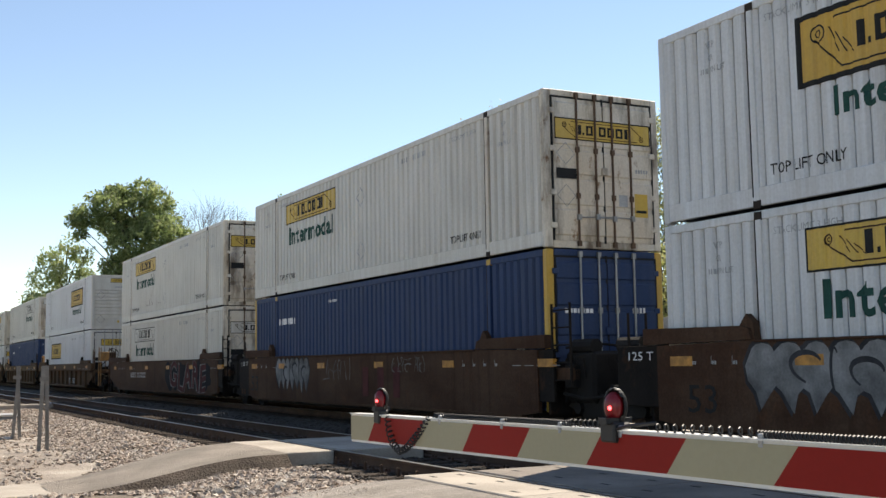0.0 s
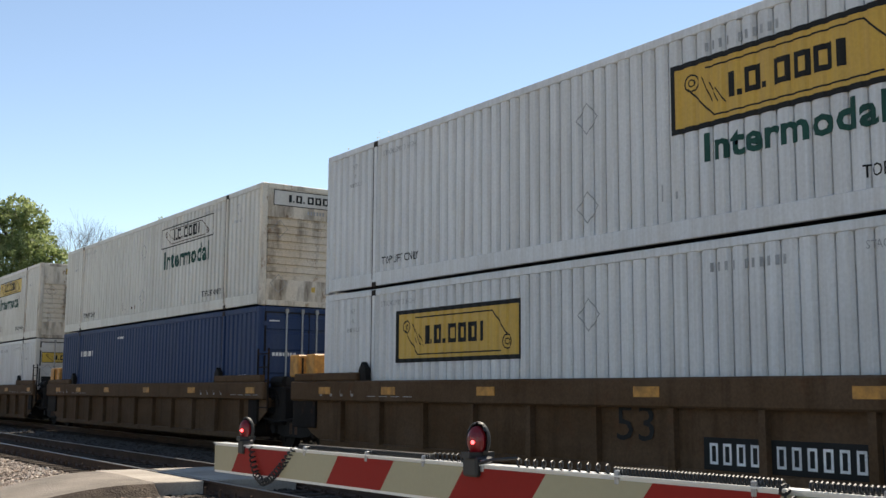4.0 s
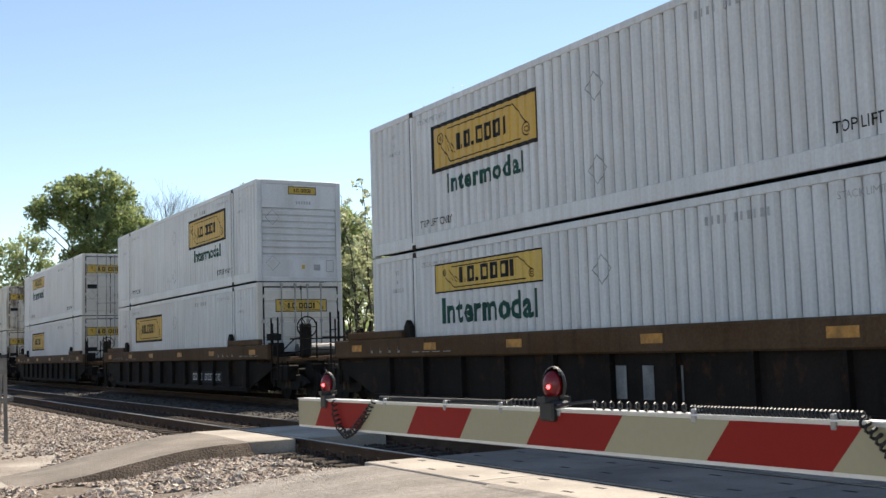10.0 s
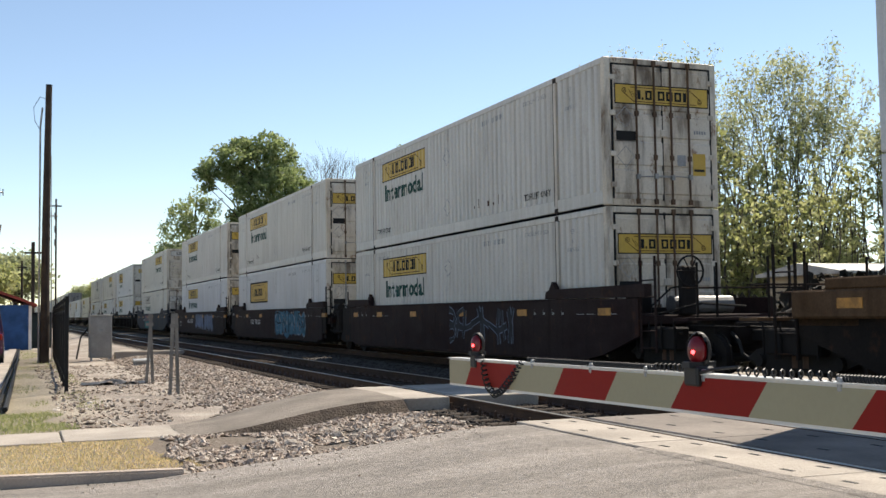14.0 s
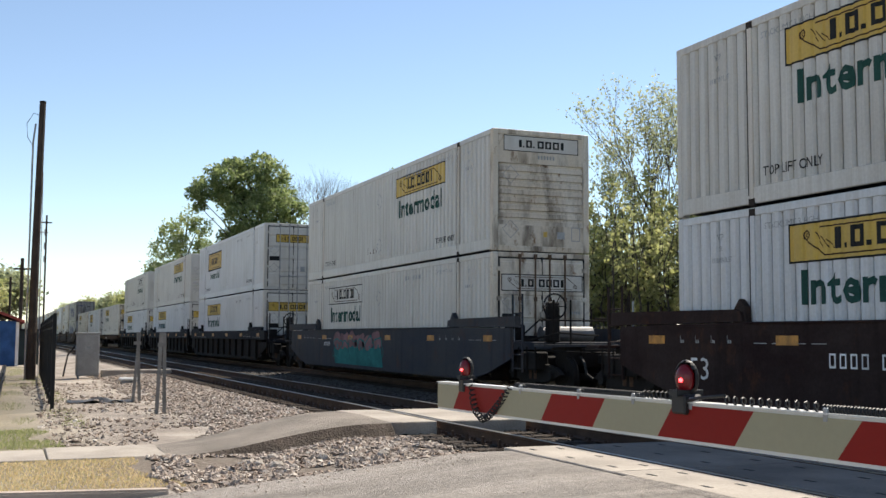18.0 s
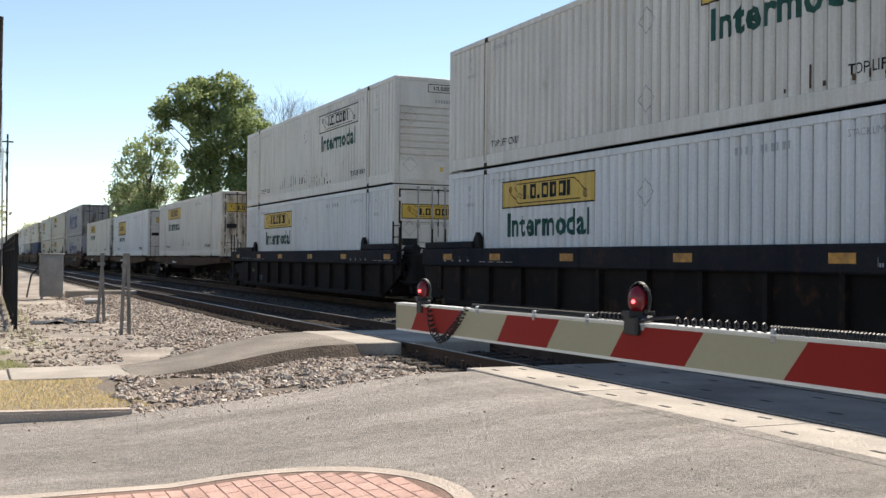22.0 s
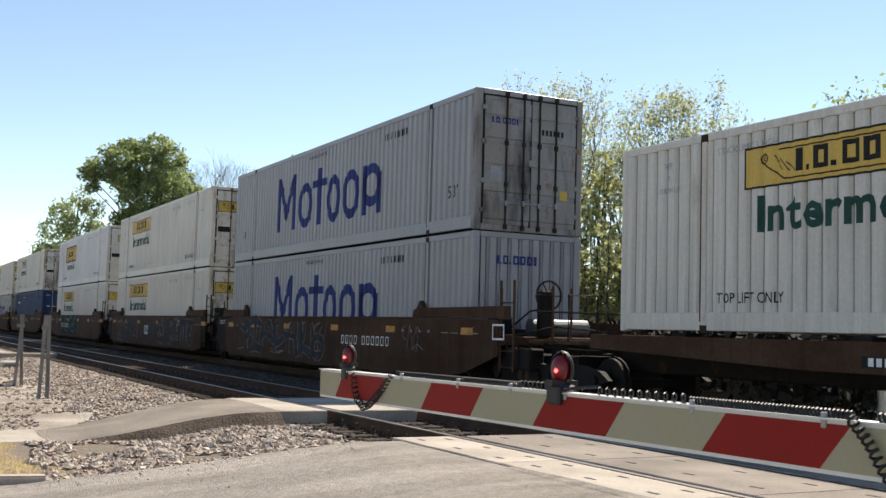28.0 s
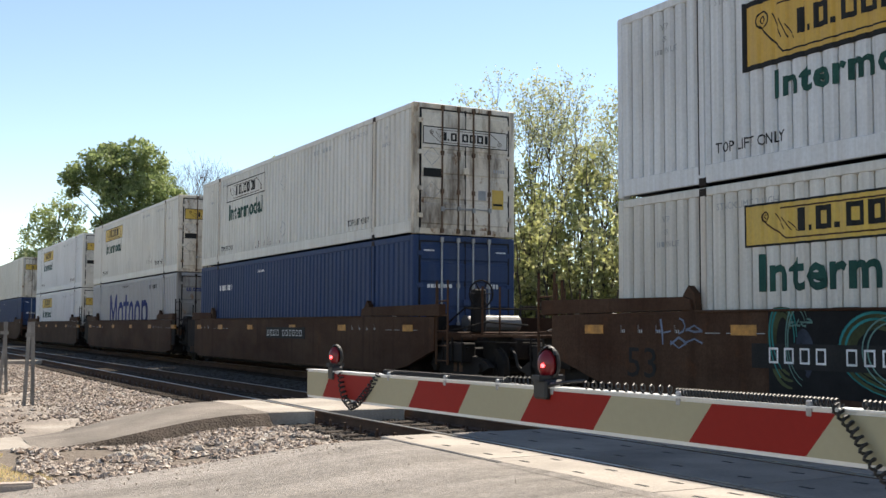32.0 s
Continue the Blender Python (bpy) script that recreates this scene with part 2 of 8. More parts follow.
def leaf_mat(name, cols):
    """Thin leaves that let light through."""
    m = island_mat(name, cols, 0.55)
    nt = m.node_tree
    b, out = nt.nodes["Principled BSDF"], nt.nodes["Material Output"]
    tr = nt.nodes.new("ShaderNodeBsdfTranslucent")
    nt.links.new(b.inputs["Base Color"].links[0].from_socket, tr.inputs["Color"])
    mx = nt.nodes.new("ShaderNodeMixShader")
    mx.inputs[0].default_value = 0.62
    nt.links.new(b.outputs[0], mx.inputs[1]), nt.links.new(tr.outputs[0], mx.inputs[2])
    nt.links.new(mx.outputs[0], out.inputs["Surface"])
    return m


GRASS = leaf_mat("green_grass", [(0.19, 0.22, 0.085), (0.28, 0.31, 0.125), (0.42, 0.41, 0.20)])
STRAW = leaf_mat("dry_grass", [(0.64, 0.47, 0.25), (0.76, 0.60, 0.36), (0.58, 0.45, 0.23), (0.40, 0.38, 0.17)])
LEAF_DARK = leaf_mat("deep_green_leaf", [(0.17, 0.225, 0.085), (0.25, 0.31, 0.125), (0.36, 0.405, 0.19)])
LEAF_MID = leaf_mat("mid_green_leaf", [(0.22, 0.29, 0.10), (0.30, 0.36, 0.16), (0.38, 0.41, 0.21)])
LEAF_NEW = leaf_mat("fresh_spring_leaf", [(0.34, 0.36, 0.13), (0.43, 0.44, 0.18), (0.50, 0.49, 0.25), (0.25, 0.28, 0.10)])
LEAF_PALE = leaf_mat("pale_budding_leaf", [(0.36, 0.39, 0.22), (0.45, 0.46, 0.29), (0.29, 0.33, 0.15)])
# near-black twigs: the shade under the cars is put into this colour
BRUSH = island_mat("shade_dark_twig_brush", [(0.006, 0.005, 0.004), (0.011, 0.010, 0.006), (0.016, 0.016, 0.008)])
LEAF_FIR = leaf_mat("dark_conifer_needle", [(0.012, 0.025, 0.012), (0.025, 0.045, 0.02)])
BARK = plain("grey_brown_bark", (0.10, 0.082, 0.068), 0.9, 0, 0.35, 3, 20, 0.6)
POLEWOOD = plain("dark_pole_timber", (0.055, 0.042, 0.035), 0.9, 0, 0.3, 2, 30, 0.5)

# ---- mesh helpers ----
SHARED = {}


def mesh_of(bm, name, mat):
    me = bpy.data.meshes.new(name)
    bm.to_mesh(me)
    bm.free()
    for m in mat if isinstance(mat, (list, tuple)) else (mat,):
        me.materials.append(m)
    return me


def part(name, make, mat, parent=None, label="", key=None, m=None):
    """One mesh object under a thing; the same key and material share one mesh."""
    k = (key, mat.name) if key else None
    me = SHARED.get(k) if k else None
    if me is None:
        me = mesh_of(make() if callable(make) else make, name, mat)
        if k:
            SHARED[k] = me
    ob = new(name, me)
    if parent:
        ob.parent = parent
    if m is not None:
        ob.matrix_local = m
    if label:
        tagged(ob, label)
    if name in ("serial_mark", "sign_mark", "lettering", "reporting_mark", "sign_scroll", "scuff", "door_mark", "end_mark", "company_mark", "bar_keeper", "lifting_pocket", "spike_plate", "graffiti", "load_mark"):
        tagged(ob, kind="stuff")
    return ob


def thing(name, m, label, category, group="", kind=""):
    ob = new(name)
    ob.empty_display_size = 0.2
    ob.matrix_world = m
    return tagged(ob, label, category, group, kind)


def bx(x0, x1, y0, y1, z0, z1, bm=None, bevel=0.0):
    own = bmesh.new()
    vs = [own.verts.new((x, y, z)) for x in (x0, x1) for y in (y0, y1) for z in (z0, z1)]
    for f in ((0, 1, 3, 2), (4, 6, 7, 5), (0, 4, 5, 1), (2, 3, 7, 6), (0, 2, 6, 4), (1, 5, 7, 3)):
        own.faces.new([vs[i] for i in f])
    bmesh.ops.recalc_face_normals(own, faces=own.faces)
    if bevel:
        bmesh.ops.bevel(own, geom=own.edges[:], offset=bevel, segments=1, affect="EDGES")
    if bm is None:
        return own
    join_into(bm, own)
    return bm


def join_into(bm, own):
    me = bpy.data.meshes.new("tmp")
    own.to_mesh(me)
    own.free()
    bm.from_mesh(me)
    bpy.data.meshes.remove(me)
    return bm


def tube(points, r, sides=8, bm=None, r1=None):
    """A round bar along points."""
    bm = bm or bmesh.new()
    pts = [Vector(p) for p in points]
    rings = []
    for i, p in enumerate(pts):
        d = (pts[min(i + 1, len(pts) - 1)] - pts[max(i - 1, 0)]).normalized()
        a = d.cross(Vector((0, 0, 1)))
        if a.length < 1e-3:
            a = d.cross(Vector((1, 0, 0)))
        a.normalize()
        b = d.cross(a)
        rr = r if r1 is None else r + (r1 - r) * i / (len(pts) - 1)
        rings.append([bm.verts.new(p + rr * (math.cos(2 * math.pi * k / sides) * a + math.sin(2 * math.pi * k / sides) * b)) for k in range(sides)])
    for q, s in zip(rings, rings[1:]):
        for k in range(sides):
            bm.faces.new((q[k], q[(k + 1) % sides], s[(k + 1) % sides], s[k]))
    bm.faces.new(rings[0][::-1])
    bm.faces.new(rings[-1])
    bmesh.ops.recalc_face_normals(bm, faces=bm.faces)
    return bm


def slab(outline, axis, a0, a1, bm=None):
    """A flat outline pushed from a0 to a1 along an axis (0, 1 or 2)."""
    bm = bm or bmesh.new()
    def place(p, a):
        q = list(p)
        q.insert(axis, a)
        return q
    lo, hi = ([bm.verts.new(place(p, a)) for p in outline] for a in (a0, a1))
    fs = [bm.faces.new(lo), bm.faces.new(hi[::-1])]
    n = len(outline)
    fs += [bm.faces.new((lo[i], hi[i], hi[(i + 1) % n], lo[(i + 1) % n])) for i in range(n)]
    bmesh.ops.recalc_face_normals(bm, faces=fs)
    return bm


SIDE = Matrix(((0, 0, -1, 0), (-1, 0, 0, 0), (0, 1, 0, 0), (0, 0, 0, 1)))
END = Matrix(((1, 0, 0, 0), (0, 0, -1, 0), (0, 1, 0, 0), (0, 0, 0, 1)))


def word_bm(text, height, width=None, align="LEFT", bold=0.0):
    """Built-in font letters as a flat mesh, text along x, up along y."""
    cu = bpy.data.curves.new("word", "FONT")
    cu.body, cu.size, cu.resolution_u = text, height / 0.7, 2
    cu.align_x, cu.offset, cu.space_character = align, bold * height, 1 + 2.2 * bold
    ob = bpy.data.objects.new("word", cu)
    scene.collection.objects.link(ob)
    bpy.context.view_layer.update()
    me = bpy.data.meshes.new_from_object(ob.evaluated_get(bpy.context.evaluated_depsgraph_get()))
    bm = bmesh.new()
    bm.from_mesh(me)
    bpy.data.objects.remove(ob)
    bpy.data.curves.remove(cu)
    bpy.data.meshes.remove(me)
    if width:
        xs = [v.co.x for v in bm.verts]
        k = width / (max(xs) - min(xs))
        for v in bm.verts:
            v.co.x *= k
    return bm


# ---- corrugated sides ----
PITCH, DEPTH = 0.256, 0.040
BREAKS = (0.0, 0.140, 0.150, 0.194, 0.205, 0.216)


def dip(y):
    """Broad ribs with a narrow valley between them."""
    p = y % PITCH
    if p < 0.140:
        return 0.0
    if p < 0.150:
        return DEPTH * (p - 0.140) / 0.010
    if p < 0.194:
        return DEPTH
    if p < 0.216:
        # deep groove added at the foot of each rib to make a dark shade line
        return DEPTH + 0.06 * (1 - abs(p - 0.205) / 0.011)
    return DEPTH * (PITCH - p) / 0.040


def wave(y0, y1, z0, z1, x, sign=1, bm=None):
    """A corrugated sheet facing -x (sign 1) or +x (sign -1)."""
    bm = bm or bmesh.new()
    ys = sorted({y0, y1} | {k * PITCH + b for k in range(int(y0 / PITCH) - 1, int(y1 / PITCH) + 2) for b in BREAKS if y0 < k * PITCH + b < y1})
    lo = [bm.verts.new((x + sign * dip(y + 1e-6), y, z0)) for y in ys]
    hi = [bm.verts.new((x + sign * dip(y + 1e-6), y, z1)) for y in ys]
    for i in range(len(ys) - 1):
        f = (lo[i], hi[i], hi[i + 1], lo[i + 1])
        bm.faces.new(f if sign > 0 else f[::-1])
    return bm


def on_wave(bm, x):
    """Cuts a flat side decal along the corrugation and lays it on the sheet at x."""
    ys = [v.co.y for v in bm.verts]
    for k in range(int(min(ys) / PITCH) - 1, int(max(ys) / PITCH) + 2):
        for b in BREAKS:
            y = k * PITCH + b
            if min(ys) < y < max(ys):
                bmesh.ops.bisect_plane(bm, geom=bm.verts[:] + bm.edges[:] + bm.faces[:], plane_co=(0, y, 0), plane_no=(0, 1, 0))
    for v in bm.verts:
        v.co.x = x + 0.6 * min(DEPTH, dip(v.co.y + 1e-6))
    return bm


def bars_bm(widths, height, gap, x=0.0):
    """Plain upright blocks in a row, along x from 0, up along y; (w) or (w, h)."""
    bm = bmesh.new()
    for w in widths:
        w, h = w if isinstance(w, tuple) else (w, height)
        if h:
            q = [bm.verts.new(p) for p in ((x, 0, 0), (x + w, 0, 0), (x + w, h, 0), (x, h, 0))]
            bm.faces.new(q)
        x += w + gap
    return bm


# ---- intermodal containers ----
L, W2, H = 16.15, 1.295, 2.90
# the boxes overhang the front of their wells a little
BOX, OVER = 16.40, 0.25
XF = -W2 + 0.012


def side_decal(bm, y, z, x=XF - 0.003):
    """Puts a flat decal's left edge at y on the near side, along the corrugation."""
    bm.transform(Matrix.Translation((0, y, z)) @ SIDE)
    return on_wave(bm, x)


def end_decal(bm, x, z, y=-0.006):
    bm.transform(Matrix.Translation((x, y, z)) @ END)
    return bm


def rect_bm(w, h):
    return bars_bm([w], h, 0)


def frame_bm(w, h, t):
    bm = bmesh.new()
    for x0, x1, y0, y1 in ((0, w, 0, t), (0, w, h - t, h), (0, t, t, h - t), (w - t, w, t, h - t)):
        bm.faces.new([bm.verts.new(p) for p in ((x0, y0, 0), (x1, y0, 0), (x1, y1, 0), (x0, y1, 0))])
    return bm


def diamond_bm(s, t=0.018):
    bm = bmesh.new()
    out = [bm.verts.new(p) for p in ((s, 0, 0), (0, s, 0), (-s, 0, 0), (0, -s, 0))]
    inn = [bm.verts.new(p) for p in ((s - t, 0, 0), (0, s - t, 0), (t - s, 0, 0), (0, t - s, 0))]
    for i in range(4):
        bm.faces.new((out[i], out[(i + 1) % 4], inn[(i + 1) % 4], inn[i]))
    return bm


def line_bm(points, w, bm=None, closed=False):
    """A thin flat painted line through points (x, y)."""
    bm = bm or bmesh.new()
    n = len(points)
    for i in range(n if closed else n - 1):
        p, q = Vector(points[i]), Vector(points[(i + 1) % n])
        d = (q - p).normalized() * w / 2
        o = Vector((-d.y, d.x))
        bm.faces.new([bm.verts.new((*v, 0.00005 * i)) for v in (p - d - o, q + d - o, q + d + o, p - d + o)])
    return bm


def ring_bm(cx, cy, rx, ry, w, bm=None, n=18):
    bm = bm or bmesh.new()
    out, inn = ([bm.verts.new((cx + (rx - k) * math.cos(6.28319 * i / n), cy + (ry - k) * math.sin(6.28319 * i / n), 0)) for i in range(n)] for k in (0, w))
    for i in range(n):
        j = (i + 1) % n
        bm.faces.new((out[i], out[j], inn[j], inn[i]))
    return bm


def ribbon_bm(w, h, t):
    """A slanting ribbon outline with a curl at either end."""
    bm = line_bm([(0.17 * w, 0.84 * h), (0.80 * w, 0.84 * h), (0.905 * w, 0.42 * h)], t)
    line_bm([(0.085 * w, 0.60 * h), (0.20 * w, 0.15 * h), (0.86 * w, 0.15 * h)], t, bm)
    for cx, cy in ((0.10, 0.68), (0.905, 0.30)):
        ring_bm(cx * w, cy * h, 0.13 * h, 0.13 * h, t, bm, 12)
        ring_bm(cx * w, cy * h, 0.06 * h, 0.06 * h, t * 0.8, bm, 8)
    for k in range(3):
        line_bm([((0.15 + 0.03 * k) * w, (0.72 - 0.1 * k) * h), ((0.19 + 0.03 * k) * w, (0.36 - 0.03 * k) * h)], t * 0.7, bm)
    return bm


def brand_bars(width, height):
    """A name band as plain blocks: upright bars, hollow oblongs and dots in a row."""
    bm = bmesh.new()
    t = 0.26
    x = 0.0
    for kind, w, gap in (("bar", 0.34, 0.12), ("dot", 0.2, 0.2), ("box", 0.72, 0.12), ("dot", 0.2, 0.34), ("box", 0.76, 0.18), ("box", 0.74, 0.18), ("box", 0.78, 0.2), ("bar", 0.36, 0.0)):
        own = bars_bm([(w, 0.24 if kind == "dot" else 1.0)], 1.0, 0) if kind != "box" else frame_bm(w, 1.0, t * 0.86)
        own.transform(Matrix.Translation((x, 0, 0)))
        join_into(bm, own)
        x += w + gap
    bm.transform(Matrix.Diagonal((width / x, height, 1, 1)))
    return bm


def ridged_end(z0, z1, n, y=0.0, depth=0.045, x0=-1.12, x1=1.12):
    """An end wall with level ribs."""
    bm = bmesh.new()
    step = (z1 - z0) / n
    prof = []
    for k in range(n):
        z = z0 + k * step
        prof += [(0, z), (0, z + 0.55 * step), (depth, z + 0.65 * step), (depth, z + 0.9 * step)]
    prof.append((0, z1))
    lo, hi = ([bm.verts.new((x, y + p, z)) for p, z in prof] for x in (x0, x1))
    for i in range(len(prof) - 1):
        bm.faces.new((lo[i], hi[i], hi[i + 1], lo[i + 1]))
    bmesh.ops.recalc_face_normals(bm, faces=bm.faces)
    return bm


def container(u, z, style, coat, end, logo, label, sign="wide", endcoat=None, seed=0, lite=False):
    """A 53-foot box. Front at local y 0, nearest side at -x. end: door or nose in front."""
    L = BOX
    endcoat = endcoat or {WHITE: CREAM, CREAM: DIRTY}.get(coat, coat)
    c = thing("shipping_container", pose(TRAIN_X, u, z), label, "container", "containers on the train")
    P = lambda name, make, mat, key, lab="": part(name, make, mat, c, lab, "ct_" + key)
    P("side_panel", lambda: wave(0.12, L - 0.12, 0.29, H - 0.13, XF), coat, "side")
    P("far_side_panel", lambda: wave(0.12, L - 0.12, 0.16, H - 0.09, -XF, -1), coat, "far")
    P("roof_panel", lambda: bx(-W2 + 0.03, W2 - 0.03, 0.05, L - 0.05, H - 0.05, H - 0.015), coat, "roof")
    P("floor_panel", lambda: bx(-W2 + 0.04, W2 - 0.04, 0.05, L - 0.05, 0.06, 0.15), DARK, "floor")
    for s, nm in ((-1, "n"), (1, "f")):
        a, b = sorted((s * W2, s * (W2 - 0.07)))
        if s < 0 or not lite:
            P("bottom_rail", lambda: bx(a, b, 0.14, L - 0.14, 0.03, 0.29, bevel=0.01), coat, "rail" + nm)
            P("top_rail", lambda: bx(a, b, 0.14, L - 0.14, H - 0.13 if s < 0 else H - 0.09, H - 0.005, bevel=0.012), coat, "trail" + nm)
        for y in (0, L - 0.14):
            a2, b2 = sorted((s * W2, s * (W2 - 0.16)))
            P("corner_post", lambda: bx(a2, b2, y, y + 0.14, 0.0, H, bevel=0.02), GOLD if style == "blue_yellow" else endcoat if y == 0 else coat, f"post{nm}{y}")
        for y in (2.06, L - 1.98) if s < 0 else ():
            a3, b3 = sorted((s * (W2 + 0.008), s * (W2 - 0.06)))
            P("lift_post", lambda: bx(a3, b3, y - 0.055, y + 0.055, 0.03, H - 0.01, bevel=0.008), POSTW if coat is CREAM else coat, f"lift{nm}{y}")
            # thin dark strip laid on as the shade line next to the post
            not lite and P("post_seam", lambda: bx(a3 - 0.001, a3 + 0.02, y + 0.055, y + 0.072, 0.16, H - 0.12), CASTING, f"lshade{y}", "dark strip painting the shade line beside the lift post")
            if s < 0:
                for k, zz in enumerate((0.0, H - 0.13)):
                    P("corner_casting", lambda: bx(a3 - 0.004, b3, y - 0.075, y + 0.075, zz - 0.008, zz + 0.115, bevel=0.012), CASTING if style != "blue_yellow" else GOLD, f"cast{y}{k}")
    P("rear_wall", lambda: bx(-1.14, 1.14, L - 0.06, L - 0.02, 0.1, H - 0.08), coat, "rear")
    P("end_sill", lambda: bx(-1.135, 1.135, 0.0, 0.1, 0.0, 0.13, bevel=0.012), endcoat, "esill")
    P("end_header", lambda: bx(-1.135, 1.135, 0.0, 0.1, H - 0.12, H, bevel=0.012), endcoat if end == "nose" or style == "plainbox" else coat, "ehead")
    # the end that leads
    if end == "door":
        for k, (a, b) in enumerate(((-1.10, -0.015), (0.015, 1.10))):
            d = P("door", lambda: door_bm(a, b), endcoat, f"door{k}", "" if k else "closed steel door leaf with a raised panel pattern")
            for j, xx in enumerate((-0.60, -0.19) if k == 0 else (0.19, 0.60)):
                bar = part("locking_bar", lambda: tube([(xx, -0.045, 0.05), (xx, -0.045, H - 0.06)], 0.021, 6), CASTING if endcoat is GREYD else RODRUST if coat is CREAM and endcoat is DIRTY else STEEL if style != "blue" else GREY, d, "", f"bar{xx}")
                if lite:
                    continue
                part("bar_handle", lambda: handle_bm(xx, 0.56 + 0.02 * j, -1 if k else 1), STEEL, bar, "", f"hand{xx}")
                part("bar_keeper", lambda: keepers_bm(xx), CASTING if endcoat is GREYD else RODRUST if coat is CREAM and endcoat is DIRTY else STEEL, bar, "", f"keep{xx}")
            for zz in () if lite else (0.35, 0.95, 1.75, 2.45):
                part("hinge", lambda: bx(*sorted((-1.19 if k == 0 else 1.06, -1.06 if k == 0 else 1.19)), -0.035, 0.01, zz, zz + 0.10, bevel=0.01), endcoat, d, "", f"hinge{k}{zz}")
        P("door_gasket", lambda: bx(-0.022, 0.022, -0.012, 0.02, 0.1, H - 0.1), BLACK, "gasket")
        for k, (a, b) in enumerate(() if lite else ((-1.136, -1.10), (1.10, 1.150))):
            P("edge_seal", lambda: bx(a, b, -0.004, 0.03, 0.13, H - 0.12), BLACK, f"seal{k}", "black rubber seal along the door edge")
        P("head_seal", lambda: bx(-1.13, 1.13, -0.006, 0.02, H - 0.155, H - 0.118), BLACK, "sealtop")
        not lite and P("lock_box", lambda: bx(-0.07, 0.07, -0.075, -0.02, 1.36, 1.50, bevel=0.012), endcoat, "lockbox")
        if style == "plainbox":
            wide = sign == "wide"
            w, h0, hh = (2.16, 1.98, 0.40) if wide else (1.56, 2.06, 0.36)
            col = YELLOW if logo not in ("white", "white_end") else coat
            P("door_sign", lambda: end_decal(rect_bm(w, hh), -w / 2, h0, -0.031), col, f"dsign{wide}", "yellow company sign across both doors")
            P("sign_border", lambda: end_decal(frame_bm(w, hh, 0.022), -w / 2, h0, -0.0335), BLACK, f"dsb{wide}")
            P("sign_mark", lambda: end_decal(brand_bars(w * 0.52, hh * 0.46), -w * 0.26, h0 + hh * 0.26, -0.0345), BLACK, f"dsm{wide}")
            P("sign_scroll", lambda: end_decal(ribbon_bm(w, hh, 0.014), -w / 2, h0, -0.0345), BROWN, f"dscroll{wide}")
            if lite:
                return c
            P("warning_label", lambda: end_decal(rect_bm(0.44, 0.19), -1.06, 1.26, -0.031), BLACK, "wl")
            P("yellow_sticker", lambda: end_decal(rect_bm(0.30, 0.44), 0.68, 0.62, -0.031), YELLOW, "ys")
            P("sticker_line", lambda: end_decal(rect_bm(0.24, 0.05), 0.71, 0.70, -0.033), BLACK, "sl")
            P("grey_plate", lambda: end_decal(rect_bm(0.20, 0.22), 0.32, 0.80, -0.031), GREY, "gp")
            P("serial_mark", lambda: end_decal(bars_bm([0.04] * 5, 0.07, 0.02), 0.72, 1.45, -0.031), GREY, "nb")
            for k, zz in enumerate((0.95, 1.72)):
                P("placard_frame", lambda: end_decal(diamond_bm(0.21), -0.85, zz, -0.031), STEEL, f"pf{k}")
        elif style == "navybox":
            P("door_mark", lambda: end_decal(brand_bars(0.62, 0.13), -0.95, 2.2, -0.031), NAVY, "mdm")
            P("serial_mark", lambda: end_decal(bars_bm([0.06] * 6, 0.12, 0.035), 0.25, 2.05, -0.031), BLACK, "mnb")
            P("yellow_sticker", lambda: end_decal(rect_bm(0.18, 0.2), 0.72, 0.72, -0.031), YELLOW, "mys")
            P("grey_plate", lambda: end_decal(rect_bm(0.25, 0.3), -0.95, 1.0, -0.031), GREY, "mgp")
        else:
            P("door_mark", lambda: end_decal(bars_bm([0.07] * 7, 0.08, 0.02), -0.95, 1.75, -0.031), WLET, "bdm")
            P("serial_mark", lambda: end_decal(bars_bm([0.05] * 4, 0.1, 0.03), 0.55, 1.75, -0.031), WLET, "bnb")
            if style == "blue":
                for k, xx in enumerate((-1.04, 0.78)):
                    P("corner_mark", lambda: end_decal(frame_bm(0.26, 0.03, 0.014), xx, 2.55, -0.031), WLET, f"bcm{k}")
    else:
        if style == "navybox":
            def wavy_end():
                b2 = wave(-1.12, 1.12, 0.13, H - 0.12, 0.0)
                b2.transform(Matrix.Rotation(radians(90), 4, "Z"))
                return b2
            P("end_wall", wavy_end, endcoat, "mnose")
            P("end_mark", lambda: end_decal(brand_bars(0.95, 0.18), -0.75, 2.25, -0.005), NAVY, "mnm")
        else:
            P("end_wall", lambda: ridged_end(0.62, 2.1, 8, 0.02), endcoat, "nose", "nose wall with level pressed ribs")
            P("end_wall_foot", lambda: bx(-1.135, 1.135, 0.015, 0.06, 0.13, 0.62), endcoat, "nosef")
            P("end_wall_head", lambda: bx(-1.135, 1.135, 0.015, 0.06, 2.1, H - 0.12), endcoat, "noseh")
            w = 0.86 if sign != "wide" else 2.0
            P("end_sign", lambda: end_decal(rect_bm(w, 0.23 if w < 1 else 0.38), -w / 2 + 0.1 * (w < 1), 2.5 if w < 1 else 2.38, 0.010), YELLOW if logo not in ("white", "white_end") else coat, f"esign{w}")
            P("sign_border", lambda: end_decal(frame_bm(w, 0.23 if w < 1 else 0.38, 0.02), -w / 2 + 0.1 * (w < 1), 2.5 if w < 1 else 2.38, 0.007), BLACK, f"esb{w}")
            P("sign_mark", lambda: end_decal(brand_bars(w * 0.6, 0.1 if w < 1 else 0.18), -w * 0.3 + 0.1 * (w < 1), 2.565 if w < 1 else 2.48, 0.006), BLACK, f"esm{w}")
